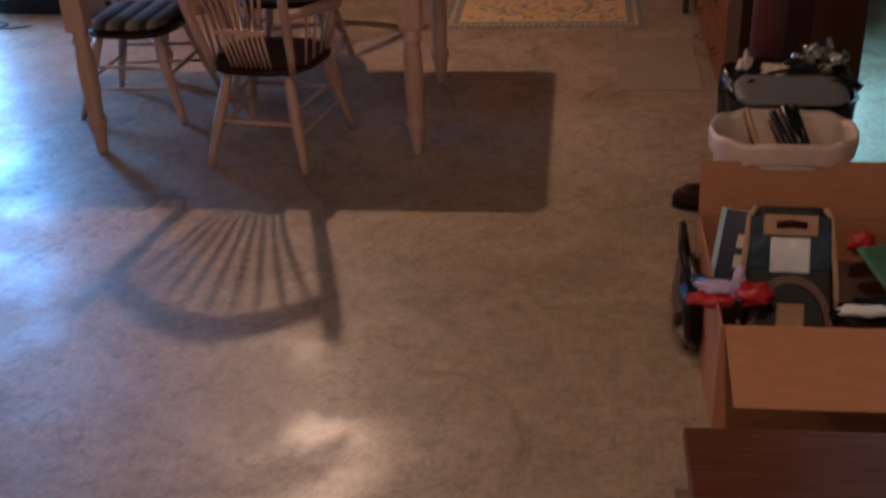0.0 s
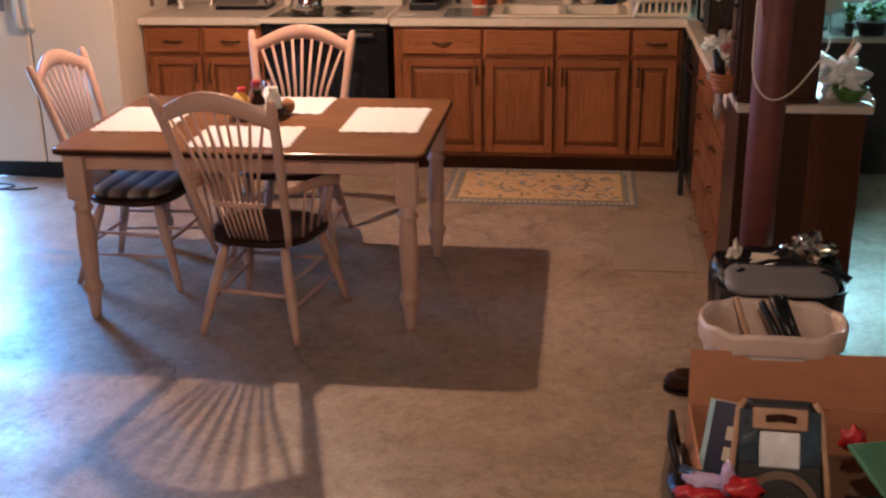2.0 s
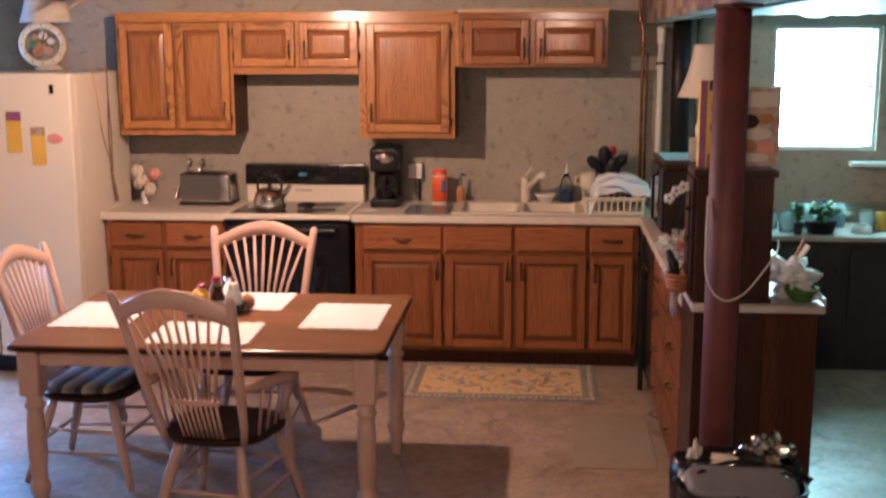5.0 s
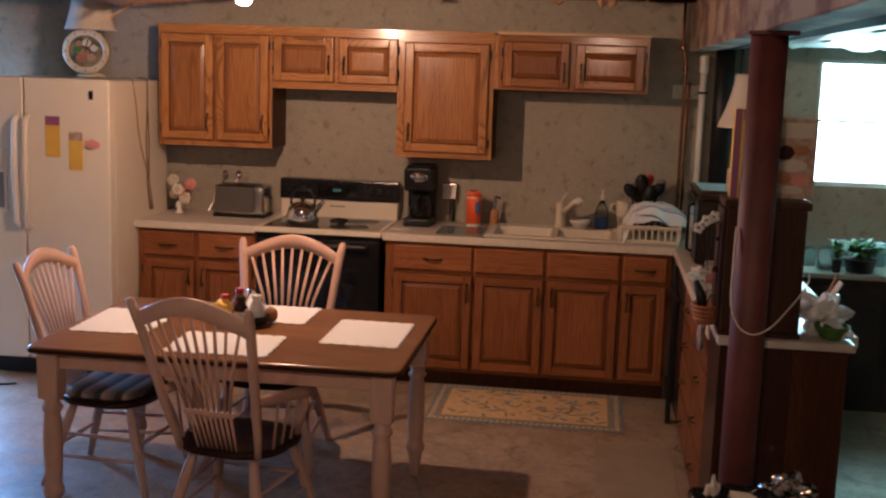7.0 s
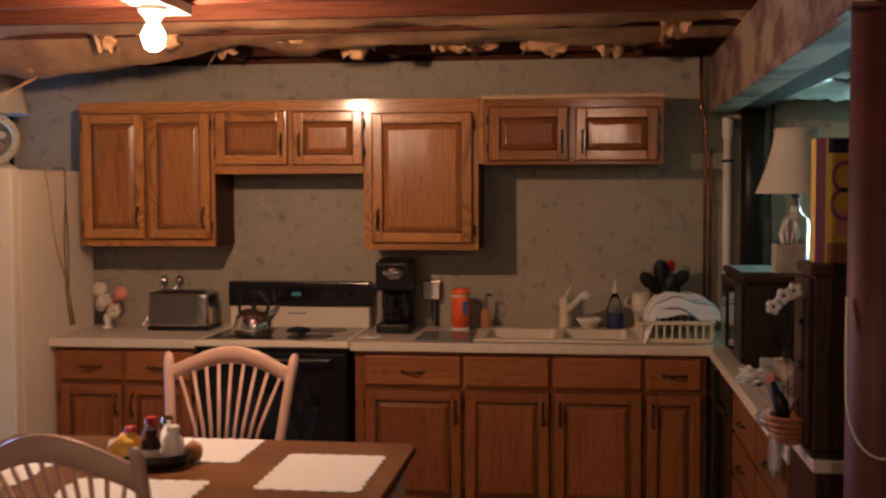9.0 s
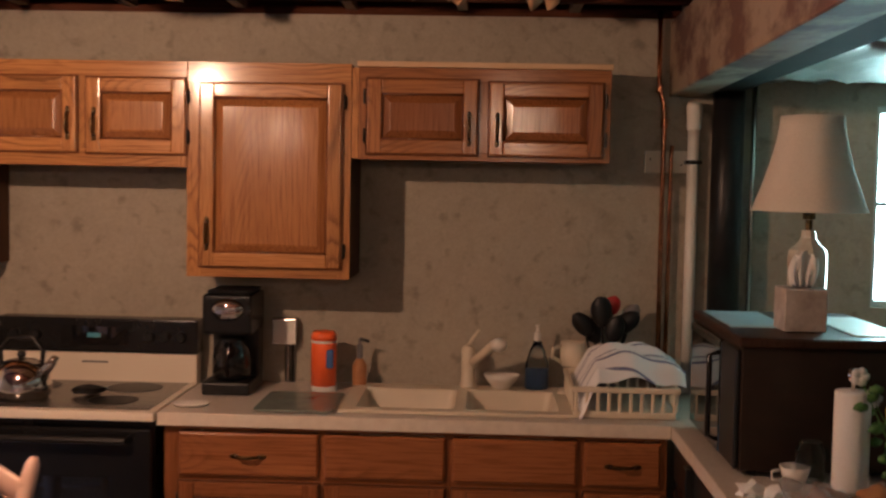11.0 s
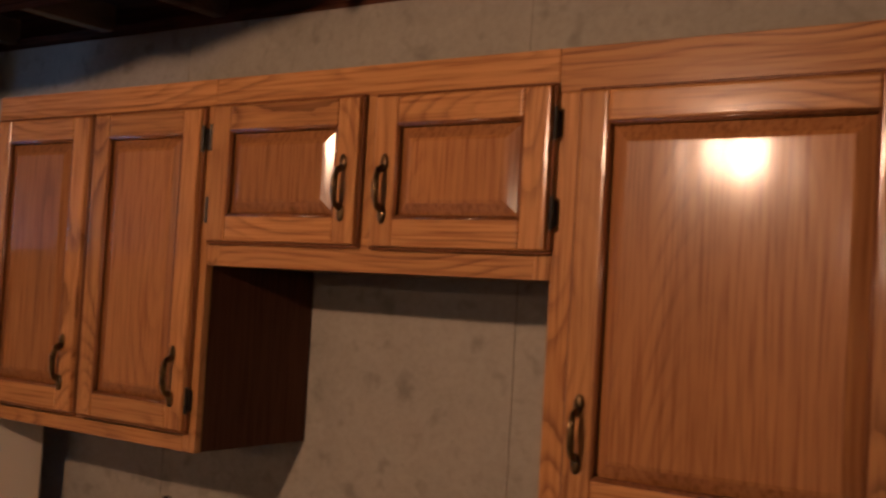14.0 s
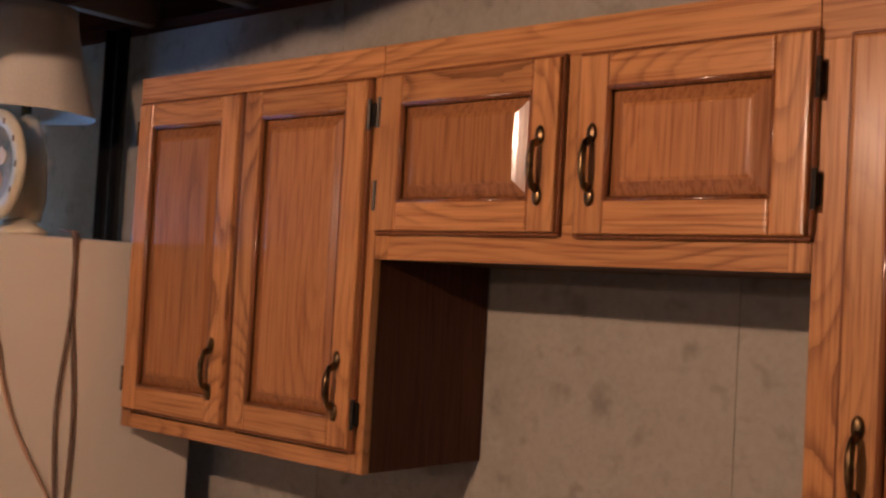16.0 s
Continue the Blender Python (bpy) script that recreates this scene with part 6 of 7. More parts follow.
    if armed:
        for sx in (-1, 1):
            y0 = lean(0.68)
            part("arm", tube([(sx * 0.192, y0, 0.685), (sx * 0.225, -0.10, 0.672), (sx * 0.255, 0.03, 0.662), (sx * 0.262, 0.10, 0.655), (sx * 0.255, 0.135, 0.65)], [0.013, 0.017, 0.021, 0.026, 0.016], 12), "blush", ch, "", True)
            part("arm_post", tube([(sx * 0.205, 0.10, 0.455), (sx * 0.225, 0.095, 0.54), (sx * 0.252, 0.085, 0.652)], [0.011, 0.017, 0.012], 10), "blush", ch, "", True)
            for t2 in (0.15, 0.5, 0.85):
                part("arm_spindle", tube([(sx * (0.192 + 0.012 * t2), -0.13 + 0.20 * t2, 0.455), (sx * (0.215 + 0.036 * t2), -0.14 + 0.20 * t2, 0.668)], 0.006, 8), "blush", ch, "", True)
    # low seat: squeeze below the seat, stretch the back above it
    knots = ((0.0, 0.0), (0.46, 0.408), (0.66, 0.603), (0.90, 0.90 + rise), (2.0, 2.0 + rise))
    for p in ch.children:
        for v in p.data.vertices:
            for (z0, w0), (z1, w1) in zip(knots, knots[1:]):
                if v.co.z <= z1:
                    v.co.z = w0 + (v.co.z - z0) * (w1 - w0) / (z1 - z0)
                    break
    return ch


armchair = chair(True, "blush painted sheaf-back armchair with a dark wooden seat", 0.235, 0.022)
armchair.matrix_basis = pose(0.625, -2.865, 0, 0, 0, -9)
side = chair(False, "blush painted sheaf-back chair with a striped seat pad")
side.matrix_basis = pose(-0.110, -2.37, 0, 0, 0, -93)
far = copy_thing(side, pose(0.490, -1.935, 0, 0, 0, 180) @ Matrix.Diagonal((1.09, 1.0, 1.0, 1.0)))
tagged(far, "blush painted sheaf-back chair facing the stove side of the table")
sm = bpy.data.materials.new("striped_pad")
sm.use_nodes = True
sn, sl = sm.node_tree.nodes, sm.node_tree.links
a1, a2, a3, a4, a5 = sn.new("ShaderNodeTexCoord"), sn.new("ShaderNodeSeparateXYZ"), sn.new("ShaderNodeMath"), sn.new("ShaderNodeMath"), sn.new("ShaderNodeValToRGB")
a3.operation, a4.operation = "MULTIPLY", "FRACT"
a3.inputs[1].default_value = 11.0
sl.new(a1.outputs["Object"], a2.inputs[0])
sl.new(a2.outputs["Y"], a3.inputs[0])
sl.new(a3.outputs[0], a4.inputs[0])
sl.new(a4.outputs[0], a5.inputs[0])
a5.color_ramp.elements[0].color, a5.color_ramp.elements[1].color = (0.045, 0.038, 0.034, 1), (0.44, 0.36, 0.27, 1)
a5.color_ramp.elements[0].position, a5.color_ramp.elements[1].position = 0.30, 0.42
e5 = a5.color_ramp.elements.new(0.85)
e5.color = (0.15, 0.13, 0.11, 1)
sl.new(a5.outputs[0], sn["Principled BSDF"].inputs["Base Color"])
sn["Principled BSDF"].inputs["Roughness"].default_value = 0.95
pd = thing("seat_pad", (0, 0, 0.46), "striped fabric seat pad on a dining chair", "cushion")
bm = skin([[(0.21 * k * math.copysign(abs(math.cos(a)) ** 0.6, math.cos(a)), 0.19 * k * math.copysign(abs(math.sin(a)) ** 0.6, math.sin(a)), z) for a in [2 * math.pi * i / 32 for i in range(32)]] for k, z in ((0.90, 0.461), (0.97, 0.465), (0.99, 0.476), (0.95, 0.490), (0.80, 0.498), (0.4, 0.496))])
part("pad", bm, sm, pd, "", True)
pd.matrix_basis = pose(-0.110, -2.37, 0.409, 0, 0, -93)

# placemats
def placemat(x, y, w, h, turn, label):
    p = thing("placemat", (x, y, 0.7505), label, "placemat", "placemats")
    out = []
    for (ax, ay), (bx2, by2) in (((-1, -1), (1, -1)), ((1, -1), (1, 1)), ((1, 1), (-1, 1)), ((-1, 1), (-1, -1))):
        count = 8 if ax != bx2 and w > h or ax == bx2 and h > w else 6
        for k in range(count * 4):
            f = k / (count * 4)
            bulge = 0.014 * abs(math.sin(math.pi * f * count)) - 0.006
            mid = ((ax + bx2) / 2, (ay + by2) / 2)
            out.append((x + (ax + (bx2 - ax) * f) * (w / 2 - 0.004) + mid[0] * bulge, y + (ay + (by2 - ay) * f) * (h / 2 - 0.004) + mid[1] * bulge))
    part("cloth", plate_of(out, 0.7508, 0.7545), "cloth", p)
    p.rotation_euler = (0, 0, radians(turn))
placemat(1.055, -2.44, 0.33, 0.45, 0, "white quilted placemat with a scalloped edge")
placemat(-0.005, -2.49, 0.33, 0.45, 2, "white quilted placemat with a scalloped edge")
placemat(0.535, -2.765, 0.42, 0.34, 2, "white quilted placemat before the armchair")
placemat(0.54, -2.19, 0.42, 0.34, 0, "white quilted placemat at the far table side")

# condiments
cy = thing("condiment_basket", (0.49, -2.42, 0.75), "dark oval wire basket on the table", "basket")
part("basket", lathe([(0.10, 0.001), (0.11, 0.006), (0.125, 0.045), (0.120, 0.045), (0.10, 0.010)], (0.49, -2.42, 0.755), 26, squash=(1, 0.75)), "iron", cy, "", True)
def bottle(name, x, y, r, h, m, cap, label):
    b = thing(name, (x, y, 0.766), label, "bottle")
    part("body", lathe([(r * 0.92, 0), (r, 0.006), (r, h * 0.62), (r * 0.5, h * 0.82), (r * 0.45, h * 0.88)], (x, y, 0.766), 16), m, b, "", True)
    part("cap", lathe([(r * 0.62, 0), (r * 0.62, h * 0.14), (r * 0.5, h * 0.16)], (x, y, 0.766 + h * 0.86), 14), cap, b)
bottle("sauce_bottle", 0.475, -2.40, 0.032, 0.140, "bread", "red", "brown sauce bottle with a red cap")
bottle("sauce_bottle", 0.418, -2.43, 0.030, 0.115, "yellow", "red", "yellow mustard bottle with a red cap")
bottle("soy_bottle", 0.500, -2.462, 0.030, 0.115, "seat", "iron", "dark brown seasoning bottle with a paper label")
part("label", lathe([(0.0306, 0), (0.0308, 0.03)], (0.500, -2.462, 0.79), 16), "shade", bpy.data.objects["soy_bottle"], "", True)
bottle("salt_shaker", 0.560, -2.43, 0.034, 0.120, "white", "white", "white salt shaker with a pale cap")
bottle("pepper_shaker", 0.525, -2.385, 0.03, 0.14, "clear_glass", "chrome", "glass pepper grinder with a steel top")
jm = thing("chip_bag", (0.395, -2.47, 0.766), "small crumpled yellow snack bag in the basket", "snack bag")
part("bag", blob((0.405, -2.475, 0.815), (0.040, 0.028, 0.045), 3, 0.5, 4), "yellow", jm, "", True)
nb = thing("napkin_roll", (0.585, -2.37, 0.755), "small tan bread roll beside the basket", "roll")
part("roll", blob((0.60, -2.36, 0.79), (0.035, 0.03, 0.035), 2, 0.2, 2), "bread", nb, "", True)

# ---- floor things ----
rg = thing("kitchen_rug", (1.66, -0.87, 0), "gold kitchen rug with leaf pattern and blue border", "rug")
RX0, RX1, RY0, RY1 = 1.125, 2.20, -1.235, -0.545
part("backing", bx(RX0, RX1, RY0, RY1, 0.0005, 0.007, 0.002), "rug_blue", rg, "blue patterned border")
part("border_line", bx(RX0 + 0.07, RX1 - 0.07, RY0 + 0.07, RY1 - 0.07, 0.006, 0.0082), "rug_leaf", rg)
part("field", bx(RX0 + 0.085, RX1 - 0.085, RY0 + 0.085, RY1 - 0.085, 0.007, 0.0094), "rug_gold", rg, "gold field")
rnd = random.Random(8)
for kind, m, count in (("leaf_motif", "rug_leaf", 44), ("leaf_motif", "rug_slate", 34), ("flower_motif", "rug_rust", 26)):
    bm = None
    for k in range(count):
        x, y, a = rnd.uniform(RX0 + 0.12, RX1 - 0.12), rnd.uniform(RY0 + 0.11, RY1 - 0.11), rnd.uniform(0, 6.28)
        w, h = (rnd.uniform(0.024, 0.042), rnd.uniform(0.008, 0.013)) if "leaf" in kind else (0.016, 0.013)
        pts = [(x + w * math.cos(t) * math.cos(a) - h * math.sin(t) * math.sin(a), y + w * math.cos(t) * math.sin(a) + h * math.sin(t) * math.cos(a)) for t in [2 * math.pi * i / 10 for i in range(10)]]
        bm = plate_of(pts, 0.009, 0.0101 + 0.0002 * (m == "rug_slate"), bm)
    tagged(part(kind, bm, m, rg), kind="stuff")
bm = None
for side_y in (RY0 + 0.035, RY1 - 0.035):
    for k in range(34):
        x = RX0 + 0.03 + k * (RX1 - RX0 - 0.06) / 33
        bm = plate_of([(x - 0.012, side_y - 0.012), (x + 0.004, side_y - 0.012), (x + 0.012, side_y + 0.012), (x - 0.004, side_y + 0.012)], 0.0065, 0.0080, bm)
for side_x in (RX0 + 0.035, RX1 - 0.035):
    for k in range(20):
        y = RY0 + 0.05 + k * (RY1 - RY0 - 0.10) / 19
        bm = plate_of([(side_x - 0.012, y - 0.010), (side_x + 0.012, y - 0.004), (side_x + 0.012, y + 0.010), (side_x - 0.012, y + 0.004)], 0.0065, 0.0080, bm)
tagged(part("border_motif", bm, "rug_gold", rg), kind="stuff")
fm = thing("floor_mat", (2.24, -1.82, 0), "flat tan sheet lying on the concrete beside the cabinets", "mat")
part("sheet", turned(bx(2.05, 2.43, -2.20, -1.43, 0.0005, 0.0045, 0.001), Matrix.Identity(4)), "mat_board", fm)

# black bin with bag
bn = thing("trash_can", (2.51, -3.68, 0), "black trash can with a crumpled black bag and foil", "trash can")
bm = skin([rr(2.36, 2.67, -3.79, -3.58, 0.004, 0.05), rr(2.325, 2.705, -3.825, -3.545, 0.545, 0.06), rr(2.318, 2.712, -3.832, -3.538, 0.565, 0.06), rr(2.328, 2.702, -3.822, -3.548, 0.565, 0.06), rr(2.36, 2.67, -3.79, -3.58, 0.30, 0.05)])
part("can", bm, "black_matte", bn)
part("bag", blob((2.53, -3.64, 0.53), (0.19, 0.09, 0.10), 4, 0.45, 3), "bag", bn, "glossy black bin bag", True)
n, rows = 64, []
for k in range(n):
    a = 2 * math.pi * k / n
    ra = 1 + 0.05 * math.sin(7 * a) + 0.03 * math.sin(13 * a + 1) + 0.02 * math.sin(23 * a)
    rows.append([(2.515 + 0.185 * ra * q * math.copysign(abs(math.cos(a)) ** 0.5, math.cos(a)), -3.655 + 0.118 * ra * q * math.copysign(abs(math.sin(a)) ** 0.5, math.sin(a)), z + 0.02 * math.sin(5 * a) + 0.008 * math.sin(17 * a)) for q, z in ((1.04, 0.42), (1.06, 0.53), (1.03, 0.585), (0.92, 0.59), (0.86, 0.50))])
part("bag_rim", skin(rows + [rows[0]], False, False), "bag", bn, "bag folded over the rim", True)
part("foil", blob((2.60, -3.63, 0.612), (0.080, 0.050, 0.060), 4, 0.9, 5), "foil", bn, "crumpled foil")
part("scrap", blob((2.39, -3.60, 0.60), (0.025, 0.03, 0.04), 3, 0.7, 6), "shade", bn)
part("scrap", blob((2.49, -3.64, 0.60), (0.06, 0.03, 0.02), 3, 0.7, 7), "shade", bn)
part("lid", turned(skin([rr(-k * 0.168, k * 0.168, -k * 0.085, k * 0.085, z, 0.055 * k, 5) for k, z in ((0.97, -0.010), (1.0, -0.004), (0.97, 0.006), (0.85, 0.013), (0.45, 0.017))]), pose(2.505, -3.780, 0.588, 9, 0, 0)), "grey", bn, "grey domed plastic lid", True)
wb = thing("waste_basket", (2.455, -3.95, 0), "white oval waste basket with a pale liner bag", "waste basket")
WX, WY = 2.458, -3.975
part("basket", skin([rr(WX - 0.16, WX + 0.16, WY - 0.105, WY + 0.105, 0.003, 0.09, 6), rr(WX - 0.198, WX + 0.198, WY - 0.138, WY + 0.138, 0.515, 0.128, 6), rr(WX - 0.205, WX + 0.205, WY - 0.145, WY + 0.145, 0.535, 0.136, 6), rr(WX - 0.192, WX + 0.192, WY - 0.132, WY + 0.132, 0.535, 0.125, 6), rr(WX - 0.155, WX + 0.155, WY - 0.10, WY + 0.10, 0.03, 0.065, 6)]), "white", wb, "", True)
rows = []
for k, p in enumerate(rr(WX - 0.204, WX + 0.204, WY - 0.140, WY + 0.140, 0, 0.136, 14)):
    wv2 = 1 + 0.004 * math.sin(k * 1.3) + 0.003 * math.sin(k * 0.71)
    rows.append([(WX + (p[0] - WX) * q * wv2, WY + (p[1] - WY) * q * wv2, z + 0.004 * math.sin(k * 0.9)) for q, z in ((1.03, 0.485), (1.045, 0.53), (1.03, 0.547), (0.98, 0.548), (0.93, 0.53), (0.88, 0.44), (0.80, 0.26))])
part("liner", skin(rows + [rows[0]], False, False), "liner", wb, "pale translucent liner", True)
part("contents", blob((WX, WY, 0.30), (0.15, 0.07, 0.05), 3, 0.4, 2), "tan", wb, "", True)
for k, (x0, y0, x1, y1, r, m) in enumerate(((2.56, -4.0, 2.47, -3.88, 0.020, "black"), (2.53, -4.01, 2.43, -3.92, 0.014, "black_matte"), (2.42, -3.98, 2.36, -3.89, 0.010, "tan"), (2.57, -3.95, 2.50, -3.87, 0.012, "black"))):
    part("discarded_tube", tube([(x0, y0, 0.40), (x1, y1, 0.575)], [r, r * 0.8], 10), m, wb, "", True)
# cardboard box with bag and odds
cb = thing("cardboard_box", (2.56, -4.42, 0), "open brown cardboard box with raised flaps", "box")
BX0, BX1, BY0, BY1 = 2.215, 2.90, -4.74, -4.13
for nm, args in (("side_panel", (BX0, BX0 + 0.006, BY0, BY1, 0.003, 0.335)), ("side_panel", (BX1 - 0.006, BX1, BY0, BY1, 0.003, 0.335)), ("end_panel", (BX0 + 0.006, BX1 - 0.006, BY1 - 0.006, BY1, 0.003, 0.335)), ("end_panel", (BX0 + 0.006, BX1 - 0.006, BY0, BY0 + 0.006, 0.003, 0.335)), ("bottom", (BX0, BX1, BY0, BY1, 0.0, 0.003))):
    part(nm, bx(*args), "card", cb)
part("flap", turned(bx(BX0, BX1, -0.004, 0.0, 0, 0.160), pose(0, BY1, 0.336, -10, 0, 0)), "card", cb, "flap standing up")
part("flap", turned(bx(BX0 + 0.01, BX1, -0.004, 0.0, 0, 0.25), pose(0, BY0, 0.336, 106, 0, 0)), "card", cb, "flap folded out")
part("flap", turned(bx(-0.004, 0.0, BY0 + 0.01, BY1 - 0.01, 0, 0.20), pose(BX1, 0, 0.336, 0, 35, 0)), "card", cb)
part("packing", bx(BX0 + 0.01, BX1 - 0.01, BY0 + 0.01, BY1 - 0.01, 0.004, 0.20, 0.01), "brown_cloth", cb, "packed contents")
bp2 = thing("backpack", (2.42, -4.45, 0.2), "black backpack with tan piping and clear pocket", "backpack")
m0 = pose(2.415, -4.46, 0.318, -30, 0, -3) @ Matrix.Scale(0.92, 4)
def on_pack(bm):
    return turned(bm, m0)
def pack_outline(w0, w1, h0, h1, y, n=7):
    return [(-w0, y, h0), (w0, y, h0), (w1, y, h1 - 0.03), (w1 - 0.03, y, h1), (-w1 + 0.03, y, h1), (-w1, y, h1 - 0.03)]
part("body", on_pack(skin([pack_outline(0.125, 0.105, -0.19, 0.19, 0.07), pack_outline(0.14, 0.118, -0.20, 0.205, 0.03), pack_outline(0.138, 0.116, -0.20, 0.20, -0.03), pack_outline(0.12, 0.10, -0.185, 0.185, -0.055)])), "nylon", bp2)
part("side_gusset", on_pack(bx(-0.112, -0.055, -0.060, -0.052, 0.02, 0.17, 0.003)), "denim", bp2)
part("side_gusset", on_pack(bx(0.055, 0.112, -0.060, -0.052, 0.02, 0.17, 0.003)), "denim", bp2)
part("clear_pocket", on_pack(bx(-0.055, 0.055, -0.066, -0.055, 0.01, 0.11, 0.004)), "silver", bp2, "shiny clear pocket")
part("label_patch", on_pack(bx(-0.075, 0.075, -0.066, -0.054, 0.115, 0.175, 0.004)), "tan", bp2)
part("carry_handle", on_pack(tube([(-0.04, -0.07, 0.145), (0.0, -0.078, 0.150), (0.04, -0.07, 0.145)], 0.010, 8)), "seat", bp2)
pts = [(0.115 * math.cos(a), -0.075, -0.19 + 0.19 * math.sin(a) ** 0.7) for a in [math.pi * k / 16 for k in range(17)]]
part("front_pocket", on_pack(skin([[(p[0], -0.05, p[2]) for p in pts], [(p[0] * 0.98, -0.085, p[2]) for p in pts], [(p[0] * 0.8, -0.10, -0.19 + (p[2] + 0.19) * 0.86) for p in pts]])), "nylon", bp2)
part("pocket_flap", on_pack(skin([[(p[0] * q, -0.094 - 0.004 * (q < 1), -0.19 + (p[2] + 0.19) * q) for p in pts] for q in (1.02, 0.66)] , False, False)), "brown_cloth", bp2, "brown flap")
part("pocket_patch", on_pack(bx(-0.038, 0.038, -0.106, -0.098, -0.155, -0.075, 0.004)), "tan", bp2)
for sx in (-1, 1):
    part("piping", on_pack(tube([(sx * 0.138, -0.05, -0.19), (sx * 0.128, -0.052, 0.0), (sx * 0.112, -0.05, 0.17), (sx * 0.095, -0.045, 0.195)], 0.009, 8)), "tan", bp2, "tan piping", True)
def lying(name, label, cat, m, size, bm_mat, parts=()):
    o = thing(name, tuple(m.translation), label, cat)
    part("cover", turned(bx(-size[0], size[0], -size[1], size[1], -size[2], size[2], 0.003), m), bm_mat, o)
    for nm, c, s3, mm in parts:
        part(nm, turned(bx(c[0] - s3[0], c[0] + s3[0], c[1] - s3[1], c[1] + s3[1], c[2] - s3[2], c[2] + s3[2], 0.001), m), mm, o)
lying("hardback_book", "navy hardback book with a pale blue spine in the box", "book", pose(2.285, -4.40, 0.365, -28, 4, -14), (0.045, 0.016, 0.105), "navy", [("spine", (-0.046, 0, 0), (0.007, 0.018, 0.107), "pale_blue"), ("emblem", (0.012, -0.0165, 0.025), (0.010, 0.001, 0.018), "shade"), ("emblem", (0.012, -0.0165, -0.03), (0.010, 0.001, 0.018), "shade"), ("pages", (0, 0, 0.104), (0.052, 0.013, 0.003), "white")])
lying("green_folder", "dark green folder leaning in the cardboard box", "folder", pose(2.73, -4.50, 0.335, -62, 14, 38), (0.13, 0.006, 0.12), "green")
for k, (x, y, z, sx, sy, sz, m, nm, lab) in enumerate(((2.215, -4.60, 0.330, 0.065, 0.03, 0.018, "red", "red_toy", "red plastic toy piece on the box edge"), (2.22, -4.585, 0.358, 0.055, 0.028, 0.014, "lilac", "lilac_toy", "lilac plastic toy piece on the box edge"), (2.27, -4.60, 0.370, 0.018, 0.018, 0.05, "lilac", "lilac_toy", "upright lilac plastic toy piece"), (2.31, -4.63, 0.36, 0.045, 0.03, 0.03, "red", "red_toy", "round red plastic toy piece"), (2.62, -4.37, 0.375, 0.032, 0.025, 0.035, "red", "red_pouch", "small red pouch behind the backpack"), (2.60, -4.62, 0.31, 0.09, 0.05, 0.035, "bag", "black_pouch", "shiny black pouch in the box"), (2.66, -4.66, 0.335, 0.04, 0.03, 0.03, "blue", "blue_toy", "blue plastic toy in the box"), (2.58, -4.67, 0.345, 0.075, 0.018, 0.014, "film", "plastic_strip", "clear plastic strip on top of the box"))):
    o = thing(nm, (x, y, z - sz), lab, "toy" if "toy" in nm else "clutter")
    part("piece", blob((x, y, z), (sx, sy, sz), 3, 0.5, k), m, o, "", True)
tg = thing("rolled_magazine", (2.22, -4.56, 0.3), "grey rolled magazine stuck at the box edge", "magazine")
part("roll", tube([(2.17, -4.50, 0.335), (2.27, -4.60, 0.36)], 0.014, 10), "denim", tg, "", True)
hb = thing("handbag", (2.17, -4.25, 0), "shiny black handbag with brass clasp beside the box", "handbag")
part("body", blob((2.185, -4.28, 0.13), (0.045, 0.16, 0.13), 3, 0.25, 2), "bag", hb, "", True)
part("strap", tube([(2.19, -4.40, 0.20), (2.15, -4.34, 0.33), (2.16, -4.24, 0.36), (2.19, -4.15, 0.22)], 0.010, 8), "black_matte", hb, "", True)
part("clasp", blob((2.148, -4.38, 0.13), (0.012, 0.02, 0.025), 2, 0.1), "brass", hb, "brass clasp", True)
sh = thing("dark_shoe", (2.282, -3.384, 0), "dark leather shoe lying on the floor beside the waste basket", "shoe")
part("upper", blob((2.282, -3.384, 0.040), (0.075, 0.05, 0.042), 3, 0.25, 5), "seat", sh, "", True)
part("sole", plate_of([(2.282 + 0.078 * math.cos(a), -3.384 + 0.05 * math.sin(a)) for a in [2 * math.pi * k / 20 for k in range(20)]], 0.0, 0.012), "black_matte", sh)
be = thing("wooden_bench", (2.5, -5.4, 0), "dark reddish low wooden bench in front of the box", "bench")
part("top", bx(2.10, 2.95, -5.60, -5.10, 0.27, 0.30, 0.006, 2), "bench", be)
part("front_step", bx(2.07, 2.95, -5.80, -5.605, 0.20, 0.23, 0.006, 2), "bench", be)
for x in (2.13, 2.90):
    part("leg_panel", bx(x - 0.012, x + 0.012, -5.78, -5.12, 0.0, 0.1995, 0.003), "bench", be)
    part("leg_panel", bx(x - 0.012, x + 0.012, -5.585, -5.12, 0.2, 0.2695, 0.003), "bench", be)

# ---- workbench under the window ----
wk = thing("workbench", (4.1, -0.3, 0), "dark painted workbench cabinet under the window", "workbench")
part("body", bx(3.10, 5.18, -0.50, -0.02, 0.0, 0.775, 0.004), "dark_paint", wk)
part("top", bx(3.08, 5.19, -0.56, -0.01, 0.776, 0.805, 0.004), "laminate", wk, "pale worktop")
for x0, x1 in ((3.14, 3.62), (3.66, 4.14), (4.18, 4.66)):
    d = part("door", bx(x0, x1, -0.518, -0.501, 0.06, 0.74, 0.004), "dark_paint", wk)
    part("knob", blob((x1 - 0.04, -0.527, 0.60), (0.012, 0.012, 0.012), 2, 0.0), "iron", d, "", True)
rnd = random.Random(3)
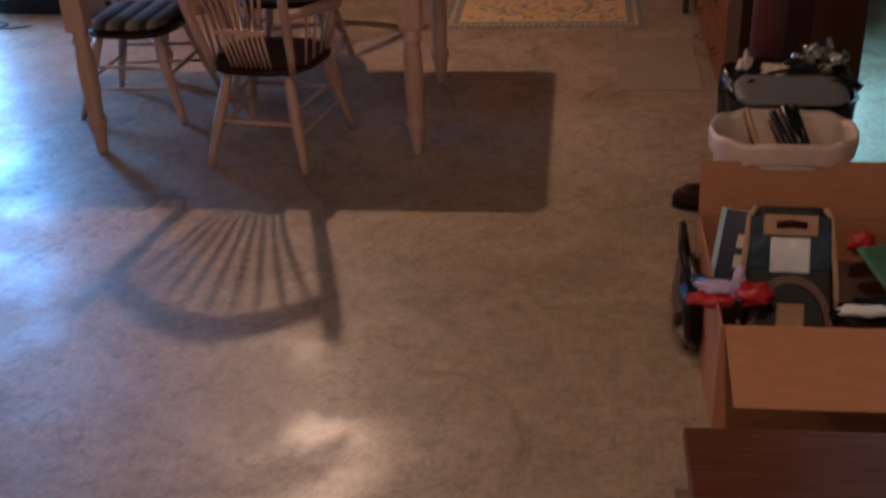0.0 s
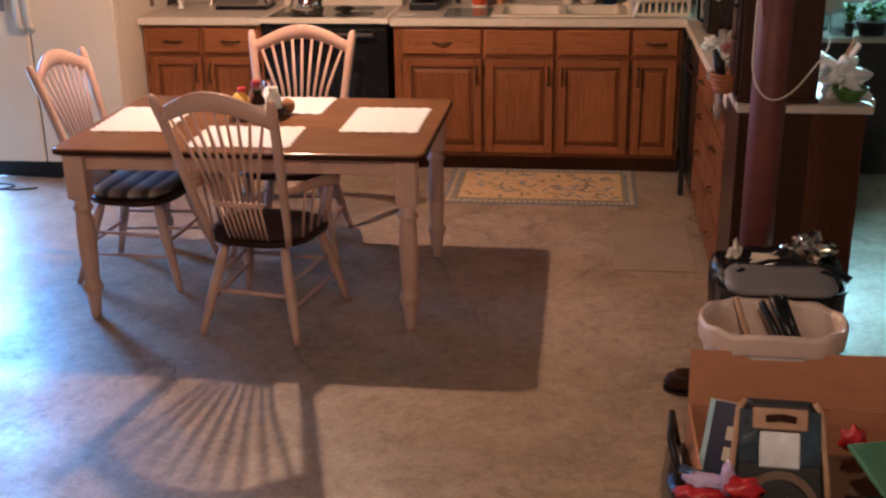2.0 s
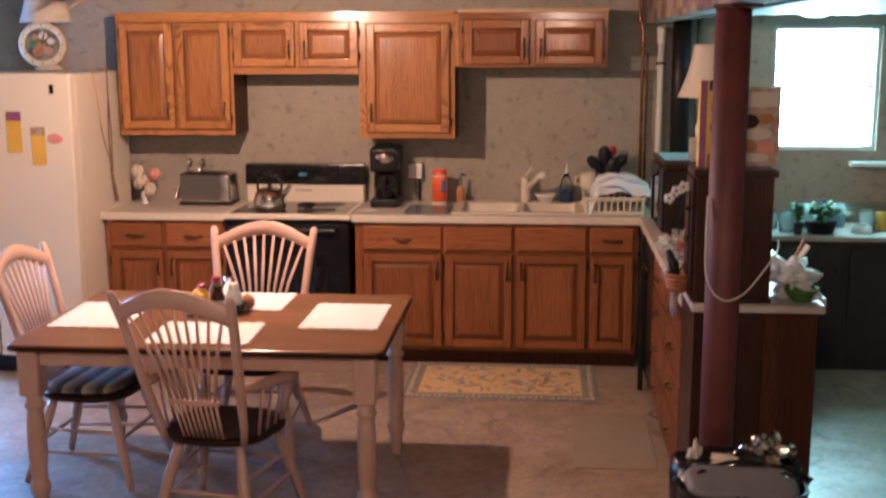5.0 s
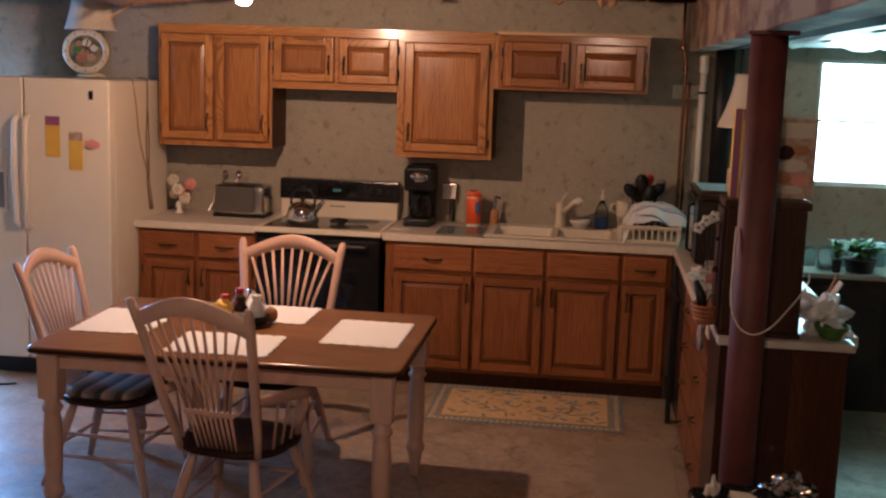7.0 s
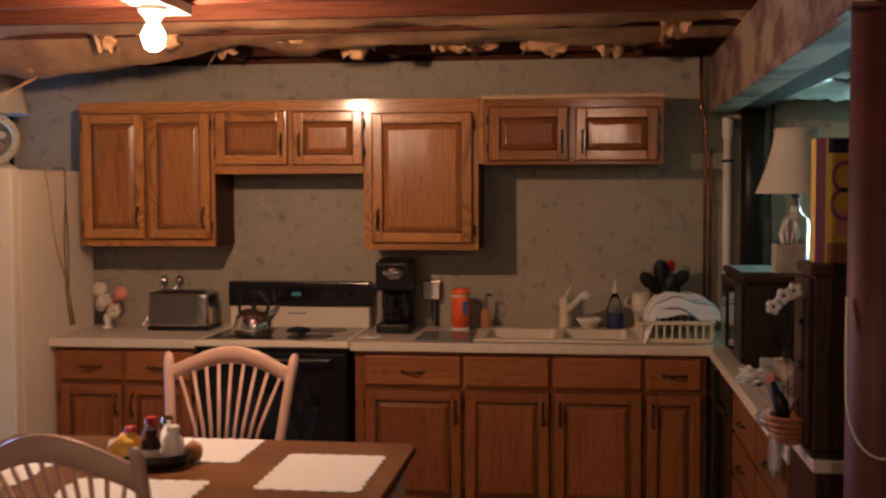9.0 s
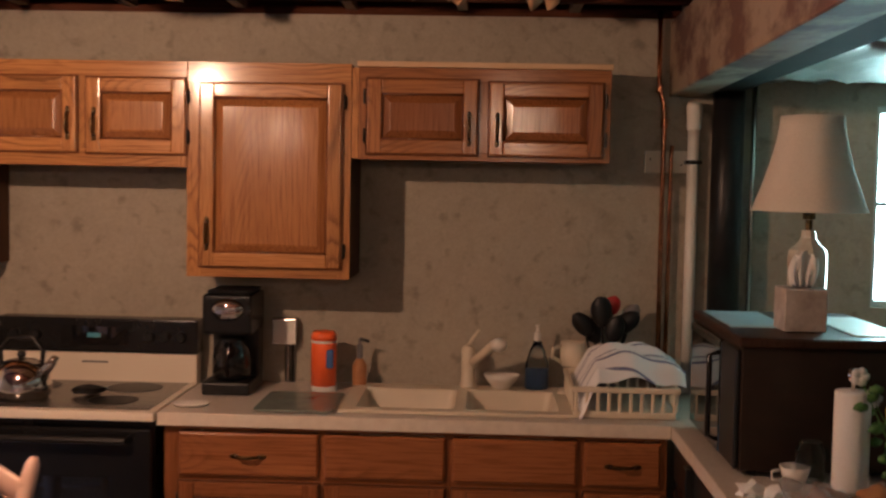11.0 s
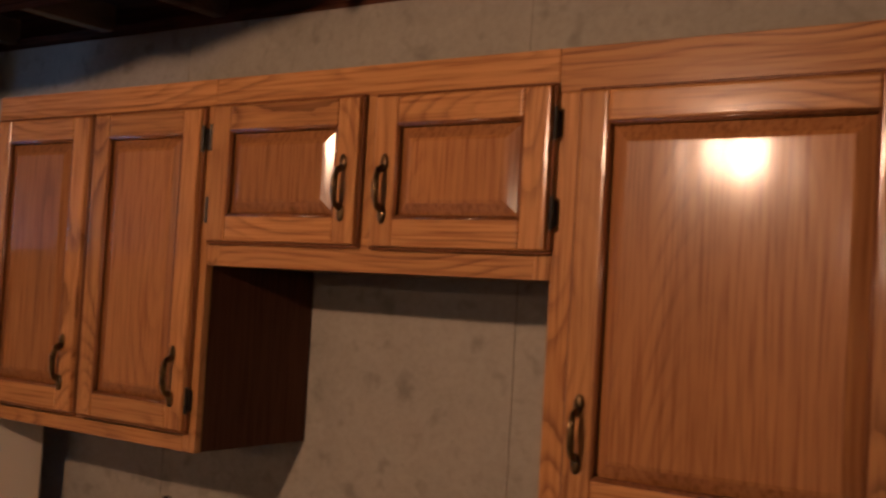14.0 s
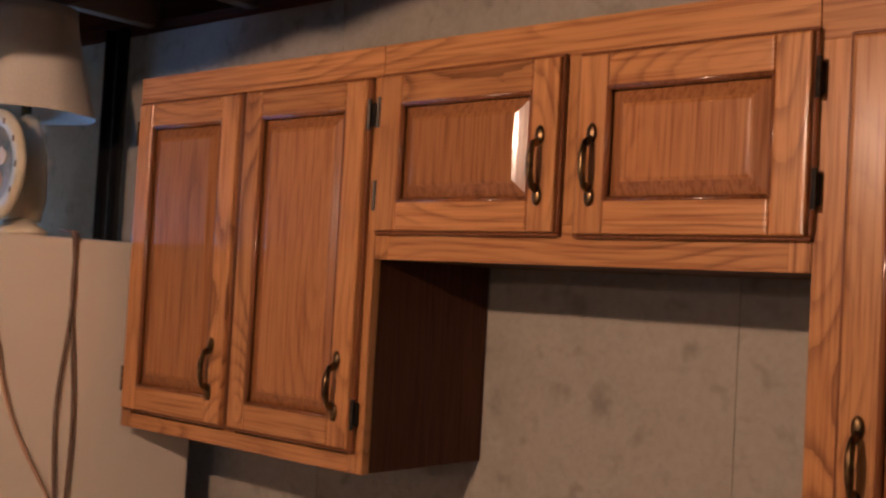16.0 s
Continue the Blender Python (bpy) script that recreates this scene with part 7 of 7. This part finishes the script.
for k, (x, y, r, h, m) in enumerate(((3.32, -0.40, 0.05, 0.13, "bench_glass"), (3.42, -0.26, 0.045, 0.16, "bench_glass"), (3.56, -0.30, 0.055, 0.17, "bench_glass"), (3.66, -0.20, 0.04, 0.14, "pale_blue"), (3.80, -0.30, 0.05, 0.12, "bench_glass"), (3.90, -0.26, 0.05, 0.10, "yellow"), (3.74, -0.42, 0.06, 0.05, "film"), (3.24, -0.30, 0.045, 0.11, "bench_glass"))):
    j = thing("bench_jar", (x, y, 0.805), "glass jar in the daylight on the workbench" if m == "bench_glass" else "small container on the workbench", "jar", "bench jars")
    part("jar", lathe([(r * 0.9, 0), (r, 0.006), (r, h * 0.78), (r * 0.78, h * 0.9), (r * 0.78, h), (r * 0.70, h), (r * 0.9, h * 0.75), (r * 0.9, 0.01)], (x, y, 0.8055), 18), m, j, "", True)
def potted(x, y, z, r, count, seed, label):
    rr3 = random.Random(seed)
    p = thing("potted_plant", (x, y, z), label, "plant", "potted plants")
    part("pot", lathe([(r * 0.5, 0), (r * 0.55, 0.004), (r * 0.7, 0.07), (r * 0.75, 0.075), (r * 0.62, 0.07)], (x, y, z + 0.0005), 16), "dark_paint", p, "", True)
    bm = None
    for k in range(count):
        a, q = rr3.uniform(0, 6.28), rr3.uniform(0.4, 1.0)
        tip = Vector((x + r * 1.5 * q * math.cos(a), y + r * 1.2 * q * math.sin(a), z + 0.07 + rr3.uniform(0.02, 0.12)))
        base, w = Vector((x, y, z + 0.07)), Vector((-math.sin(a), math.cos(a), 0)) * 0.014
        mid = base.lerp(tip, 0.6) + Vector((0, 0, 0.03))
        bm = skin([[base - w * 0.2, base + w * 0.2, base + Vector((0, 0, 0.002))], [mid - w, mid + w, mid + Vector((0, 0, 0.003))], [tip - w * 0.1, tip + w * 0.1, tip + Vector((0, 0, 0.001))]], True, True, bm)
    part("foliage", bm, "leaf", p)
potted(3.50, -0.44, 0.805, 0.13, 80, 5, "green trailing plant in a pot on the workbench")
potted(3.36, -0.50, 0.805, 0.04, 24, 6, "small green seedling pot on the workbench")
pb = thing("paper_bag", (2.80, -2.74, 0.968), "upright crumpled paper and sticks in the daylight", "paper")
part("sheet", turned(bx(-0.004, 0.004, -0.03, 0.03, 0, 0.20, 0.002), pose(2.80, -2.74, 0.97, 0, 32, 0)), "shade", pb)
part("stick", tube([(2.80, -2.76, 0.972), (2.90, -2.70, 1.16)], 0.006, 6), "tan", pb)
cd2 = thing("extension_lead", (-1.75, -1.15, 0), "loose black extension lead lying on the floor by the refrigerator", "cord")
part("cord", tube([(-1.70 + 0.14 * math.cos(k * 0.5) + 0.012 * k, -1.14 + 0.06 * math.sin(k * 0.5), 0.006) for k in range(26)], 0.005, 6), "black_matte", cd2, "", True)
